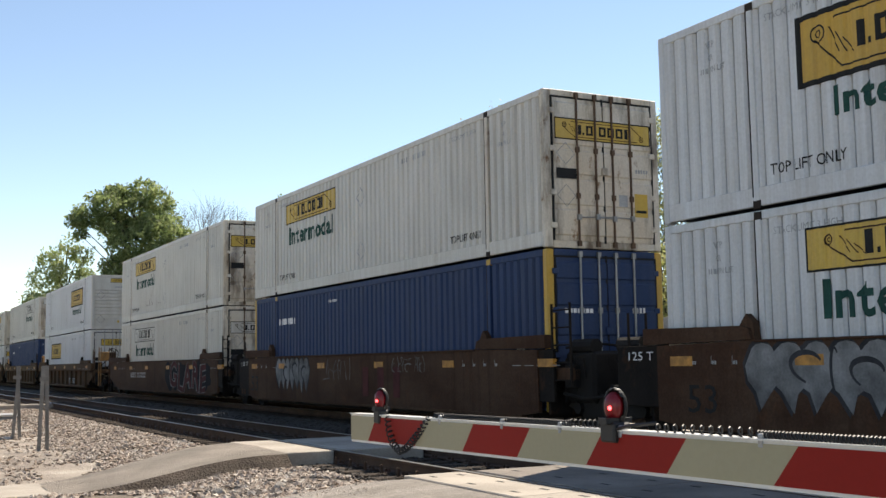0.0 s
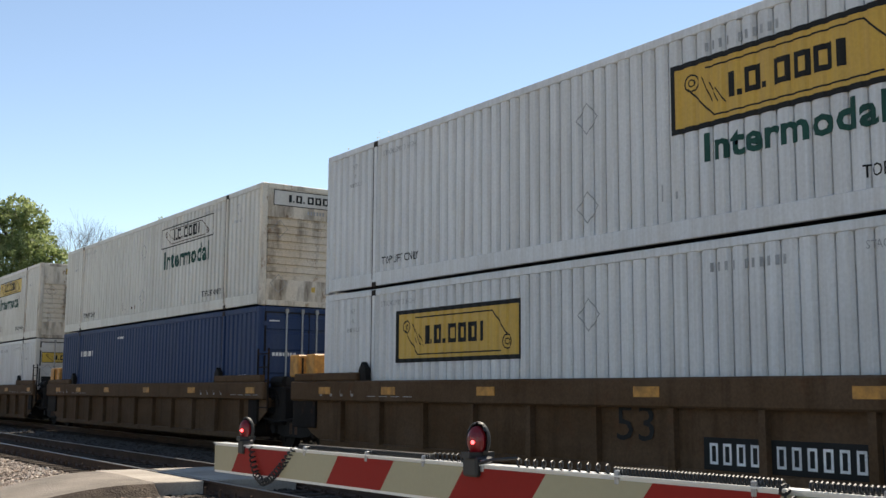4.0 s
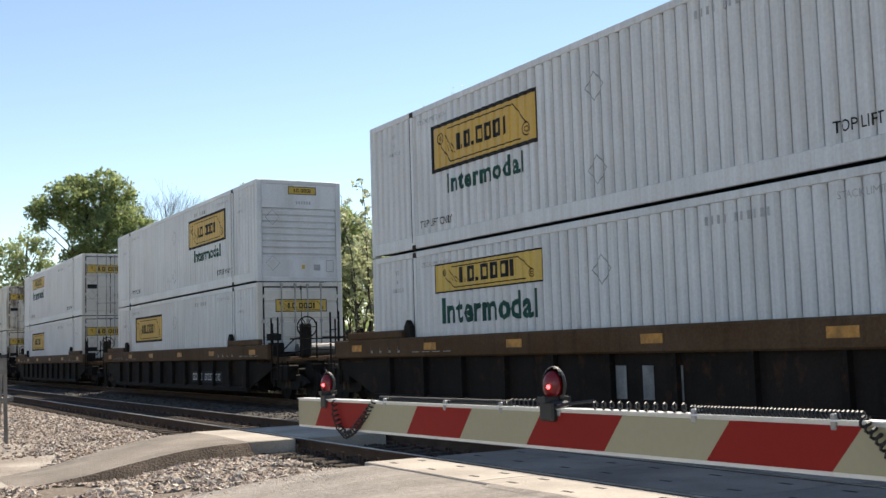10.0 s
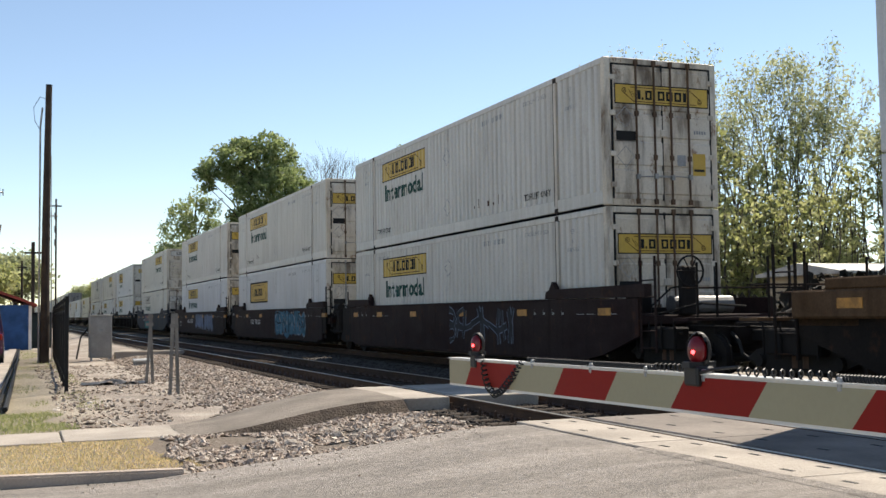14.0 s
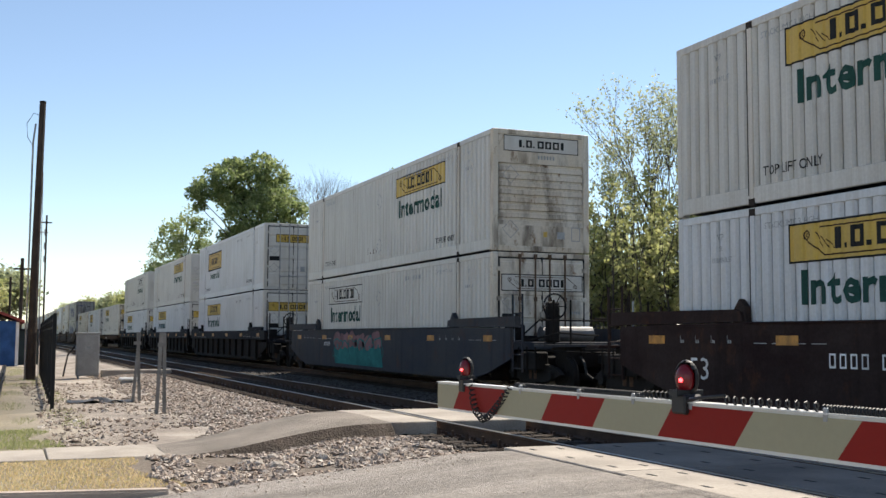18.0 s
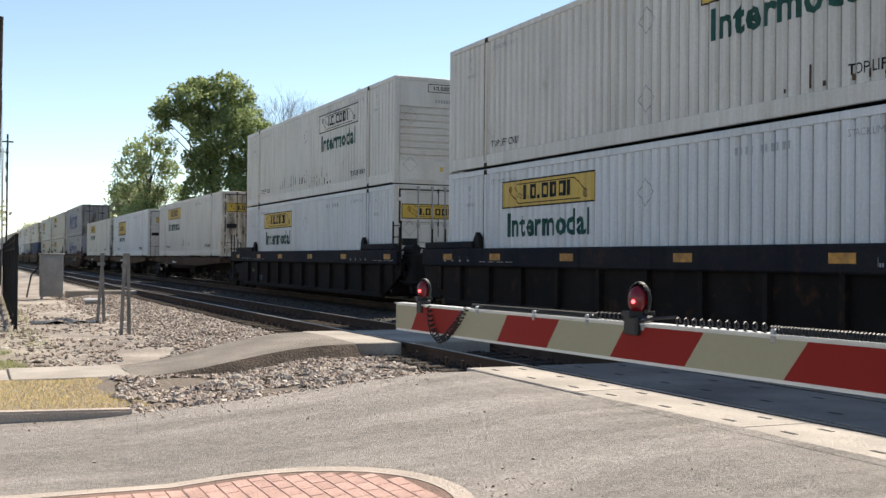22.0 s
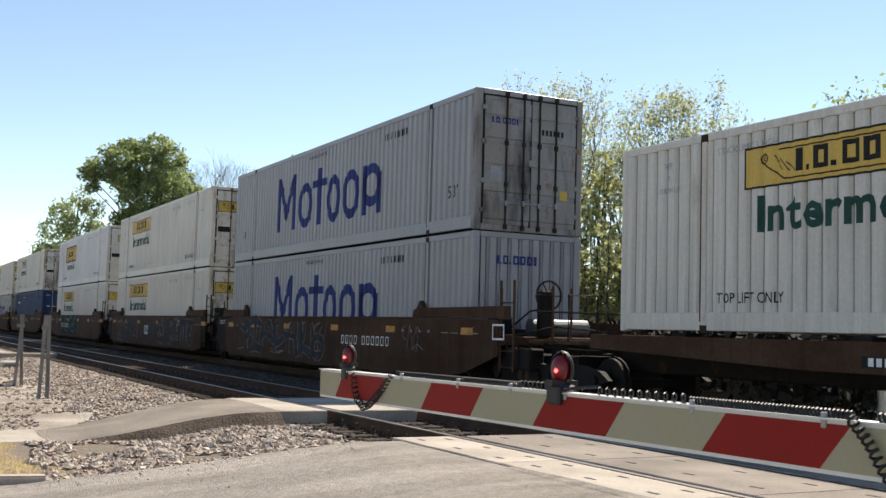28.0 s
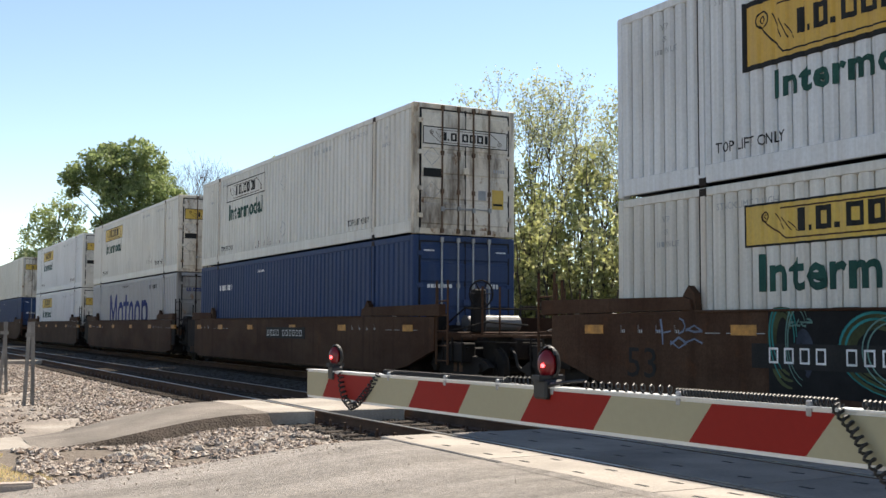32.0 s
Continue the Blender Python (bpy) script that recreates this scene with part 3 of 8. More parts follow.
            P("grey_plate", lambda: end_decal(rect_bm(0.2, 0.17), 0.42, 0.32, 0.010), GREY, "ngp")
            P("data_plate", lambda: end_decal(frame_bm(0.24, 0.34, 0.02), 0.8, 0.28, 0.010), GREY, "ndp")
            P("yellow_sticker", lambda: end_decal(rect_bm(0.1, 0.12), 0.05, 0.36, 0.010), YELLOW, "nys")
            P("serial_mark", lambda: end_decal(bars_bm([0.05] * 6, 0.09, 0.03), -0.1, 2.22, 0.010), GREY, "nnb")
            for k, zz in enumerate((0.52, 1.82)):
                P("placard_frame", lambda: end_decal(diamond_bm(0.22), -0.82, zz, 0.008), STEEL, f"npf{k}")
    # what is painted on the long side: the mark sits by the nose
    if style == "plainbox":
        near_nose = (2.78 if logo == "framed" else 3.0) if end == "nose" else L - 2.8 - 3.75
        yl = near_nose + 3.75
        if logo in ("plain", "white", "white_end"):
            col = coat if logo == "white" else YELLOW
            P("company_sign", lambda: side_decal(rect_bm(3.75, 0.58), yl, 1.98), col, f"logo{yl}", "yellow sign panel with a dark name band" if logo != "white" else "white sign panel with a dark name band")
            P("sign_border", lambda: side_decal(frame_bm(3.75, 0.58, 0.03), yl, 1.98, XF - 0.005), BLACK, f"lfr{yl}")
            P("sign_mark", lambda: side_decal(brand_bars(1.9, 0.30), yl - 0.95, 2.14, XF - 0.006), BLACK, f"lbar{yl}")
            P("sign_scroll", lambda: side_decal(ribbon_bm(3.75, 0.58, 0.022), yl, 1.98, XF - 0.0055), BROWN, f"lsw{yl}")
            P("lettering", lambda: side_decal(word_bm("Intermodal", 0.47, 3.3, bold=0.046), yl - 0.22, 1.40, XF - 0.004), GREEN if logo == "plain" else GREEN, f"inter{yl}")
        elif logo in ("framed", "framed_bare"):
            P("company_sign", lambda: side_decal(rect_bm(3.75, 0.96), yl, 1.46), GOLD, f"flogo{yl}", "deep yellow sign panel with a black frame")
            P("sign_border", lambda: side_decal(frame_bm(3.75, 0.96, 0.075), yl, 1.46, XF - 0.005), BLACK, f"ffr{yl}")
            P("sign_mark", lambda: side_decal(brand_bars(1.75, 0.33), yl - 1.0, 1.78, XF - 0.006), BLACK, f"fbar{yl}")
            P("sign_scroll", lambda: side_decal(ribbon_bm(3.75, 0.96, 0.024), yl, 1.46, XF - 0.0055), BLACK, f"fsw{yl}")
            if logo == "framed":
                P("lettering", lambda: side_decal(word_bm("Intermodal", 0.36, 2.7, bold=0.046), yl - 0.55, 1.02, XF - 0.004), GREEN, f"finter{yl}")
        if lite:
            return c
        for k, yy in enumerate((3.62, L - 2.25)):
            P("lettering", lambda: side_decal(word_bm("TOP LIFT ONLY", 0.15, 1.3, bold=0.01), yy, 0.42, XF - 0.004), BLACK, f"tlo{k}")
            P("lettering", lambda: side_decal(word_bm("STACK LIMIT 3 HIGH", 0.10, 1.15), yy, H - 0.36, XF - 0.004), GREY, f"slh{k}")
        for k, yy in enumerate((1.62, L - 0.95)):
            P("lettering", lambda: side_decal(pin_note_bm(), yy, H - 0.80, XF - 0.004), GREY, f"vtp{k}")
        P("serial_mark", lambda: side_decal(bars_bm([0.045] * 4 + [0.0] + [0.045] * 6, 0.12, 0.075), L * 0.36, H - 0.42, XF - 0.004), GREY, "snb")
        for k, zz in enumerate((0.72, 2.06)):
            P("placard_frame", lambda: side_decal(diamond_bm(0.25, 0.032), L / 2 + 0.05, zz, XF - 0.006), GREY, f"spf{k}")
        rnd = random.Random(seed)
        for k in range({33: 4, 5: 0}.get(seed, 1)):
            yy, zz = rnd.uniform(5.0, L - 2.6), rnd.uniform(0.32, 0.6)
            n = rnd.randint(1, 4) if coat is WHITE else rnd.randint(4, 12)
            part("scuff", side_decal(bars_bm([(rnd.uniform(0.02, 0.06), rnd.choice((0, 0.06, 0.12, 0.2, 0.32)) * rnd.uniform(0.6, 1.2)) for _ in range(n)] + [(0.04, 0.1)], 0.1, 0.23), yy, zz, XF - 0.0045), RUST if coat is not WHITE else GREY, c)
    elif style == "navybox":
        P("company_mark", lambda: side_decal(mark_bm(), L - 4.2, 0.72, XF - 0.003), NAVY, "mword", "large navy name mark in plain strokes")
        P("serial_mark", lambda: side_decal(bars_bm([0.045] * 4 + [0.0] + [0.045] * 6, 0.16, 0.075), 4.5, H - 0.5, XF - 0.004), BLACK, "msnb")
        P("lettering", lambda: side_decal(word_bm("WARNING HIGH CUBE", 0.10, 1.3), 9.6, H - 0.32, XF - 0.004), BLACK, "mwarn")
        P("lettering", lambda: side_decal(word_bm("53'", 0.26, 0.42), 1.2, 0.72, XF - 0.004), BLACK, "m53")
        P("lettering", lambda: side_decal(word_bm("53'", 0.2, 0.34), L - 0.8, 0.75, XF - 0.004), BLACK, "m53b")
    else:
        P("company_mark", lambda: side_decal(bars_bm([0.12] * 8, 0.17, 0.05), L - 2.2, 2.05, XF - 0.003), WLET, "blmark")
        P("serial_mark", lambda: side_decal(bars_bm([0.04] * 9, 0.07, 0.03), L - 6.0, H - 0.4, XF - 0.003), WLET, "blnb")
        P("lettering", lambda: side_decal(word_bm("53'", 0.22, 0.36), 1.1, 1.1, XF - 0.004), WLET, "bl53")
    return c


def pin_note_bm():
    """Three short lines of lettering above one another."""
    bm = word_bm("VTP", 0.13, 0.24, bold=0.015)
    bm.transform(Matrix.Translation((0.14, 0.46, 0)))
    for text, x, y, w in (("OR", 0.18, 0.23, 0.15), ("PIN LIFT", 0.22, 0.0, 0.42)):
        b2 = word_bm(text, 0.11, w, bold=0.01)
        b2.transform(Matrix.Translation((x, y, 0)))
        join_into(bm, b2)
    bm = join_into(bm, bars_bm([0.03, 0.035, 0.05], 0.10, 0.03))
    bm.transform(Matrix.Scale(0.78, 4))
    return bm


def mark_bm():
    """A large wordmark as plain shapes: tall bars, slanting bars and rings, each a coat above the last."""
    bm = bmesh.new()
    pieces = [bars_bm([w], h, 0, x) for x, w, h in ((0.0, 0.26, 1.6), (1.29, 0.26, 1.6), (3.26, 0.30, 1.55), (6.36, 0.28, 1.24), (7.28, 0.28, 1.0))]
    pieces += [line_bm([(0.22, 1.46), (0.775, 0.45), (1.33, 1.46)], 0.25), line_bm([(3.0, 1.14), (3.9, 1.14)], 0.2), ring_bm(6.96, 0.72, 0.6, 0.54, 0.25)]
    pieces += [ring_bm(x, 0.62, rx, 0.64, 0.25) for x, rx in ((2.36, 0.56), (4.48, 0.48), (5.66, 0.56))]
    for k, own in enumerate(pieces):
        own.transform(Matrix.Translation((0, 0, 0.0002 * k)))
        join_into(bm, own)
    return bm


def door_bm(a, b):
    """A door leaf with shallow level pressings."""
    front = [(-0.005, 0.13)]
    for z0, z1 in ((0.22, 0.70), (0.78, 1.26), (1.34, 1.80), (1.88, 2.30), (2.36, 2.68)):
        front += [(-0.005, z0), (-0.027, z0 + 0.025), (-0.027, z1 - 0.025), (-0.005, z1)]
    return slab(front + [(-0.005, H - 0.13), (0.05, H - 0.13), (0.05, 0.13)], 0, a, b)


def handle_bm(x, z, way):
    bm = tube([(x, -0.06, z), (x + way * 0.34, -0.062, z + 0.01)], 0.012, 5)
    return bx(x - 0.035, x + 0.035, -0.09, -0.03, z - 0.05, z + 0.05, bm)


def keepers_bm(x):
    bm = bmesh.new()
    for z in (0.03, 0.9, 1.75, H - 0.14):
        bx(x - 0.035, x + 0.035, -0.075, -0.02, z, z + 0.10, bm)
    return bm


# ---- railcars ----
TRAIN_X = 11.595
WHEELSETS = []


def side_outline(e0, e1, front, rear):
    """Side sill of a smooth well car in (y, z): raised ends, belly between the trucks."""
    lo = [(-0.15, 0.36), (0.4, 0.30)] if front == "joint" else [(-e0, 0.78), (-0.35, 0.42), (0.4, 0.30)]
    hi = [(L - 0.4, 0.30), (L + 0.05, 0.36)] if rear == "joint" else [(L - 0.4, 0.30), (L + 0.35, 0.42), (L + e1, 0.78)]
    a, b = lo[0][0], hi[-1][0]
    return lo + hi + [(b, 1.46), (L - 1.9, 1.50), (2.1, 1.50), (a, 1.46)]


def truck(parent, y, spin):
    """A two-axle truck with its wheels, under the car at y."""
    t = part("truck", lambda: bx(-1.0, 1.0, -0.2, 0.2, 0.45, 0.85, bevel=0.03), DARK, parent, "greasy cast steel truck", "bolster", pose(0, y, 0))
    frame_line = [(-1.25, 0.48), (-1.0, 0.62), (-0.45, 0.70), (0.45, 0.70), (1.0, 0.62), (1.25, 0.48), (0.9, 0.36), (0.4, 0.30), (-0.4, 0.30), (-0.9, 0.36)]
    for s in (-1, 1):
        part("sideframe", lambda: slab(frame_line, 0, *sorted((s * 1.10, s * 0.98))), DARK, t, "", f"sideframe{s}")
    part("spring", lambda: tube([(-1.04, -0.12, 0.36), (-1.04, -0.12, 0.60)], 0.09, 8, tube([(-1.04, 0.12, 0.36), (-1.04, 0.12, 0.60)], 0.09, 8)), RUST, t, "", "spring")
    for yy in (-0.88, 0.88):
        WHEELSETS.append((part("wheelset", wheel_bm, DARK, t, "two greasy steel wheels on an axle", "wheelset", pose(0, yy, 0.42)), yy))
        part("bearing_cap", lambda: tube([(-1.17, 0, 0), (-1.09, 0, 0)], 0.10, 10), DARK, t, "", "bcap", pose(0, yy, 0.45))
    return t


def wheel_bm():
    bm = tube([(-0.85, 0, 0), (0.85, 0, 0)], 0.08, 8)
    for s in (-1, 1):
        for x, r, x2, r2 in ((0.68, 0.45, 0.71, 0.45), (0.71, 0.42, 0.80, 0.415)):
            tube([(s * x, 0, 0), (s * x2, 0, 0)], r, 24, bm)
        tube([(s * 0.79, 0, 0), (s * 0.83, 0, 0)], 0.16, 12, bm)
        for k in range(4):
            a = k * math.pi / 2
            bx(min(s * 0.80, s * 0.815), max(s * 0.80, s * 0.815), 0.22 * math.cos(a) - 0.05, 0.22 * math.cos(a) + 0.05, 0.22 * math.sin(a) - 0.05, 0.22 * math.sin(a) + 0.05, bm)
    return bm


def strokes_bm(seed, y0, y1, z0, z1, n, width):
    """Loose spray-paint letters as broad bent strokes, flat along y and z."""
    rnd = random.Random(seed)
    bm = bmesh.new()
    cell = (y1 - y0) / n
    for k in range(n):
        c0 = y0 + cell * k
        for layer in range(3):
            x = -0.00005 * (3 * k + layer)
            kind = rnd.random()
            if kind < 0.45:
                a = c0 + cell * rnd.uniform(-0.05, 0.9)
                pts = [(a, z0 + (z1 - z0) * rnd.uniform(0, 0.15)), (a + cell * rnd.uniform(-0.15, 0.15), (z0 + z1) / 2), (a + cell * rnd.uniform(-0.3, 0.3), z1 - (z1 - z0) * rnd.uniform(0, 0.15))]
            elif kind < 0.75:
                z = z0 + (z1 - z0) * rnd.choice((0.1, 0.5, 0.85))
                pts = [(c0, z), (c0 + cell * 0.5, z + (z1 - z0) * rnd.uniform(-0.2, 0.2)), (c0 + cell * 1.05, z + (z1 - z0) * rnd.uniform(-0.1, 0.1))]
            else:
                s0, zc = rnd.choice((-1, 1)), z0 + (z1 - z0) * rnd.choice((0.3, 0.68))
                pts = [(c0 + cell * 0.5 + s0 * cell * 0.42 * math.cos(t), zc + (z1 - z0) * 0.26 * math.sin(t)) for t in (-1.5, -0.8, 0, 0.8, 1.5)]
            prev = None
            last = len(pts) - 1
            for i, p in enumerate(pts):
                q, o = pts[min(i + 1, last)], pts[max(i - 1, 0)]
                d = Vector((q[0] - o[0], q[1] - o[1]))
                d = d.normalized() if d.length > 1e-6 else Vector((1, 0))
                w = width * rnd.uniform(0.6, 1.4)
                a, b = bm.verts.new((x, p[0] - d.y * w, p[1] + d.x * w)), bm.verts.new((x, p[0] + d.y * w, p[1] - d.x * w))
                if prev:
                    bm.faces.new((prev[0], a, b, prev[1]))
                prev = (a, b)
    return bm


def bubbles_bm(seed, y0, y1, z0, z1, n, rim=0.0):
    """Fat rounded spray letters side by side; with a rim only their outlines."""
    rnd = random.Random(seed)
    bm = bmesh.new()
    cell = (y1 - y0) / n
    for k in range(n):
        cy, cz = y0 + cell * (k + 0.5), (z0 + z1) / 2 + rnd.uniform(-0.05, 0.05)
        ry, rz = cell * rnd.uniform(0.5, 0.62), (z1 - z0) * rnd.uniform(0.44, 0.52)
        slant, ph, lobes = rnd.uniform(-0.35, 0.35), rnd.uniform(0, 6.28), rnd.choice((2, 3, 3, 4))
        ring = []
        for i in range(26):
            a = 2 * math.pi * i / 26
            ca, sa = math.cos(a), math.sin(a)
            q = (abs(ca) ** 3 + abs(sa) ** 3) ** (-1 / 3) * (1 + 0.13 * math.sin(lobes * a + ph) + 0.12 * math.sin((lobes + 2) * a - 2 * ph))
            ring.append((cy + (q * ca) * ry + slant * q * sa * rz * 0.5, cz + q * sa * rz * 0.82))
        def loop(pts, w):
            c = [sum(p[j] for p in pts) / len(pts) for j in (0, 1)]
            out = [bm.verts.new((0, *p)) for p in pts]
            inn = []
            for p in pts:
                d = Vector((c[0] - p[0], c[1] - p[1]))
                d = d / max(1e-6, d.length) * w * rnd.uniform(0.7, 1.3)
                inn.append(bm.verts.new((0, p[0] + d.x, p[1] + d.y)))
            for i in range(len(pts)):
                j = (i + 1) % len(pts)
                bm.faces.new((out[i], out[j], inn[j], inn[i]))
        if rim:
            loop(ring, rim)
            hole = rnd.uniform(-0.25, 0.25)
            loop([(cy + ry * (0.18 * math.cos(i * 0.7) + 0.1 * hole), cz + rz * (hole + 0.2 * math.sin(i * 0.7))) for i in range(9)], rim)
            loop([(cy + ry * (0.5 + 0.05 * math.cos(i * 0.9)), cz - rz * 0.9 + rz * 0.5 * i / 6 + rim * 0.3 * (i % 2)) for i in range(7)] + [(cy + ry * 0.42, cz - rz * 0.5)], rim * 0.6)
        else:
            bm.faces.new([bm.verts.new((0, *p)) for p in ring])
    return bm


SPRAY = {
    "silver": plain("silver_spray", (0.19, 0.19, 0.19), 0.85, 0, 0.5, bump=0),
    "white": plain("white_spray", (0.36, 0.35, 0.33), 0.85, 0, 0.3, bump=0),
    "pink": plain("dusty_pink_spray", (0.22, 0.125, 0.13), 0.85, 0, 0.3, bump=0),
    "teal": plain("teal_spray", (0.022, 0.17, 0.165), 0.85, 0, 0.3, bump=0),
    "blue": plain("pale_blue_spray", (0.07, 0.18, 0.26), 0.85, 0, 0.3, bump=0),
    "steel": plain("steel_blue_spray", (0.16, 0.20, 0.28), 0.85, 0, 0.3, bump=0),
    "maroon": plain("maroon_spray", (0.080, 0.024, 0.023), 0.85, 0, 0.3, bump=0),
    "charcoal": plain("charcoal_spray", (0.038, 0.038, 0.042), 0.85, 0, 0.4, bump=0),
    "dusk": plain("dusk_blue_spray", (0.035, 0.045, 0.066), 0.85, 0, 0.5, bump=0),
    "olive": plain("olive_spray", (0.055, 0.065, 0.030), 0.85, 0, 0.4, bump=0),
    "seafoam": plain("pale_green_spray", (0.11, 0.21, 0.19), 0.85, 0, 0.3, bump=0),
    "black": plain("black_spray", (0.012, 0.012, 0.013), 0.85, 0, 0.3, bump=0),
}


def field_bm(y0, y1, z0, z1, seed):
    """A sprayed ground with a wavering edge, flat along y and z."""
    n, rag = 22, lambda i, s: 0.05 * noise.noise((i * 0.6, s, seed))
    low = [(y0 + (y1 - y0) * i / n, z0 + rag(i, 1)) for i in range(n + 1)]
    high = [(y0 + (y1 - y0) * i / n + 0.12 * math.sin(i), z1 + rag(i, 5)) for i in range(n, -1, -1)]
    bm = bmesh.new()
    bm.faces.new([bm.verts.new((0, *p)) for p in low + high])
    return bm


def swirls_bm(hubs, rings, w, seed, turn=0.0):
    """Sweeping arcs round hubs (y, z, radius along y, radius along z), each one tapering strip."""
    rnd = random.Random(seed)
    bm = bmesh.new()
    lift = 0.0
    for cy, cz, ry, rz in hubs:
        a0, span = rnd.uniform(2.4, 3.4) + turn, rnd.uniform(3.2, 4.2)
        for j in range(rings):
            k = 1 - 0.17 * j
            a1 = a0 + rnd.uniform(-0.25, 0.25)
            n, prev = 20, None
            lift -= 0.00004
            for i in range(n + 1):
                a = a1 - span * i / n
                tail = max(0, i - 14) / 6
                p = (cy + ry * k * math.cos(a) - 0.55 * ry * tail ** 2, min(1.50, max(0.36, cz + rz * k * math.sin(a) - 0.10 * tail)))
                d = Vector((ry * math.sin(a), -rz * math.cos(a))).normalized() * w * 0.5 * (0.25 + 1.1 * math.sin(math.pi * (0.08 + 0.84 * i / n)))
                pair = (bm.verts.new((lift, p[0] - d.y, p[1] + d.x)), bm.verts.new((lift, p[0] + d.y, p[1] - d.x)))
                if prev:
                    bm.faces.new((prev[0], pair[0], pair[1], prev[1]))
                prev = pair
    return bm


def drip_outline(y0, y1, z0, z1, n, seed):
    """The edge of n swollen letters that run down in pointed drips."""
    rnd = random.Random(seed)
    cell, base = (y1 - y0) / n, z0 + 0.36 * (z1 - z0)
    low, high = [], []
    for k in range(n):
        c = y0 + cell * k
        low += [(c + 0.02 * cell, base + 0.10 * rnd.random()), (c + 0.22 * cell, base - 0.05), (c + cell * rnd.uniform(0.38, 0.62), z0 + 0.12 * rnd.random()), (c + 0.80 * cell, base - 0.03)]
        dip = rnd.uniform(0.10, 0.20)
        high += [(c + cell * 0.04, z1 - dip)] + [(c + cell * (0.5 - 0.44 * math.cos(a)), z1 - dip + dip * math.sin(a)) for a in (0.45, 0.95, 1.57, 2.2, 2.7)]
    return [(y0 - 0.06, base + 0.15)] + low + [(y1 + 0.05, base + 0.12), (y1 + 0.09, (base + z1) / 2)] + high[::-1] + [(y0 - 0.09, (base + z1) / 2)]


def well_car(u, coat, kind, front, rear, label, marks=(), seed=0, web=None, lite=False):
    """One well unit; local y 0 is the front of its container."""
    car = thing("well_car", pose(TRAIN_X, u, 0), label, "railcar", "cars of the train")
    e0, e1 = (1.05 if front == "joint" else 1.6), (1.05 if rear == "joint" else 1.6)
    web = web or coat
    P = lambda name, make, mat, key, lab="": part(name, make, mat, car, lab, f"wc_{key}_{front}{rear}")
    for s, nm in ((-1, "near"), (1, "far")):
        x0, x1 = sorted((s * 1.475, s * 1.40))
        if kind == "smooth":
            P("side_sill", lambda: slab(side_outline(e0, e1, front, rear), 0, x0, x1), coat, "sill" + nm)
            f0, f1 = (0.15 if front == "joint" else e0), (0.05 if rear == "joint" else e1)
            if s < 0:
                P("guide_box", lambda: slab([(-f0 - 0.25, 1.48), (2.05, 1.51), (2.0, 1.66), (1.8, 1.70), (-f0 - 0.25, 1.72)], 0, *sorted((s * 1.49, s * 1.34))), coat, "gbox0" + nm)
                P("guide_box", lambda: slab([(L - 1.95, 1.51), (L + f1 + 0.3, 1.48), (L + f1 + 0.3, 1.72), (L - 1.75, 1.70), (L - 1.9, 1.66)], 0, *sorted((s * 1.49, s * 1.34))), coat, "gbox1" + nm)
            P("top_flange", lambda: bx(*sorted((s * 1.50, s * 1.36)), 2.1, L - 2.0, 1.47, 1.505, bevel=0.01), coat, "flange" + nm)
            P("bottom_flange", lambda: bx(*sorted((s * 1.49, s * 1.30)), 0.4, L - 0.4, 0.26, 0.31), coat, "bfl" + nm)
        else:
            P("top_chord", lambda: bx(*sorted((s * 1.53, s * 1.36)), -e0, L + e1, 1.10, 1.50, bevel=0.03), coat, "chord" + nm)
            P("side_web", lambda: slab([(-e0, 0.85), (-0.3, 0.45), (0.3, 0.25), (L - 0.3, 0.25), (L + 0.3, 0.45), (L + e1, 0.85), (L + e1, 1.1), (-e0, 1.1)], 0, *sorted((s * 1.40, s * 1.37))), web, "web" + nm)
            P("bottom_chord", lambda: bx(*sorted((s * 1.47, s * 1.33)), 0.2, L - 0.2, 0.20, 0.34, bevel=0.02), web, "bch" + nm)
            if s < 0:
                for k in range(11):
                    y = 0.28 + 1.48 * k
                    P("side_rib", lambda: slab([(-0.06, 0.32), (0.06, 0.32), (0.05, 1.12), (-0.05, 1.12)], 0, -1.50, -1.39, None), web, "rib").location.y = y
            for k, (a, b) in enumerate(((-0.9, 1.75), (L - 1.75, L + 0.9)) if s < 0 else ()):
                P("guide_rail", lambda: bx(*sorted((s * 1.52, s * 1.40)), a, b, 1.503, 1.66, bevel=0.02), coat, f"guide{nm}{k}")
        if s < 0:
            for k, y in enumerate((1.82, L - 1.82)):
                P("container_guide", lambda: slab([(y - 0.16, 1.5), (y + 0.16, 1.5), (y + 0.12, 1.72), (y, 1.86), (y - 0.13, 1.74)], 0, -1.44, -1.33), DARK if kind != "smooth" else coat, f"lug{k}")
            for k, y in enumerate(() if lite else (-0.40, 3.2, 6.6, 10.2, 13.2, L - 0.5 if rear == "joint" else L + 0.4)):
                zz = 1.16 if kind == "smooth" else 1.24
                P("reflector", lambda: bx(-1.538 if kind != "smooth" else -1.481, -1.40, y - 0.24, y + 0.24, zz, zz + 0.14), AMBER, f"refl{k}{kind}")
    P("well_floor", lambda: bx(-1.37, 1.37, 0.2, L - 0.2, 0.24, 0.33), SOOT, "floor")
    for end, y, d in ((front, 0.0, -1), (rear, L, 1)):
        if end == "joint":
            a, b = sorted((y + d * (0.15 if d < 0 else 0.05), y + d * (0.62 if d < 0 else 1.05)))
            P("end_plate", lambda: bx(-1.455, -1.39, a, b, 0.55, 1.47, bevel=0.01), SOOT, f"eplate{y}", "sooty end plate beside the joint")
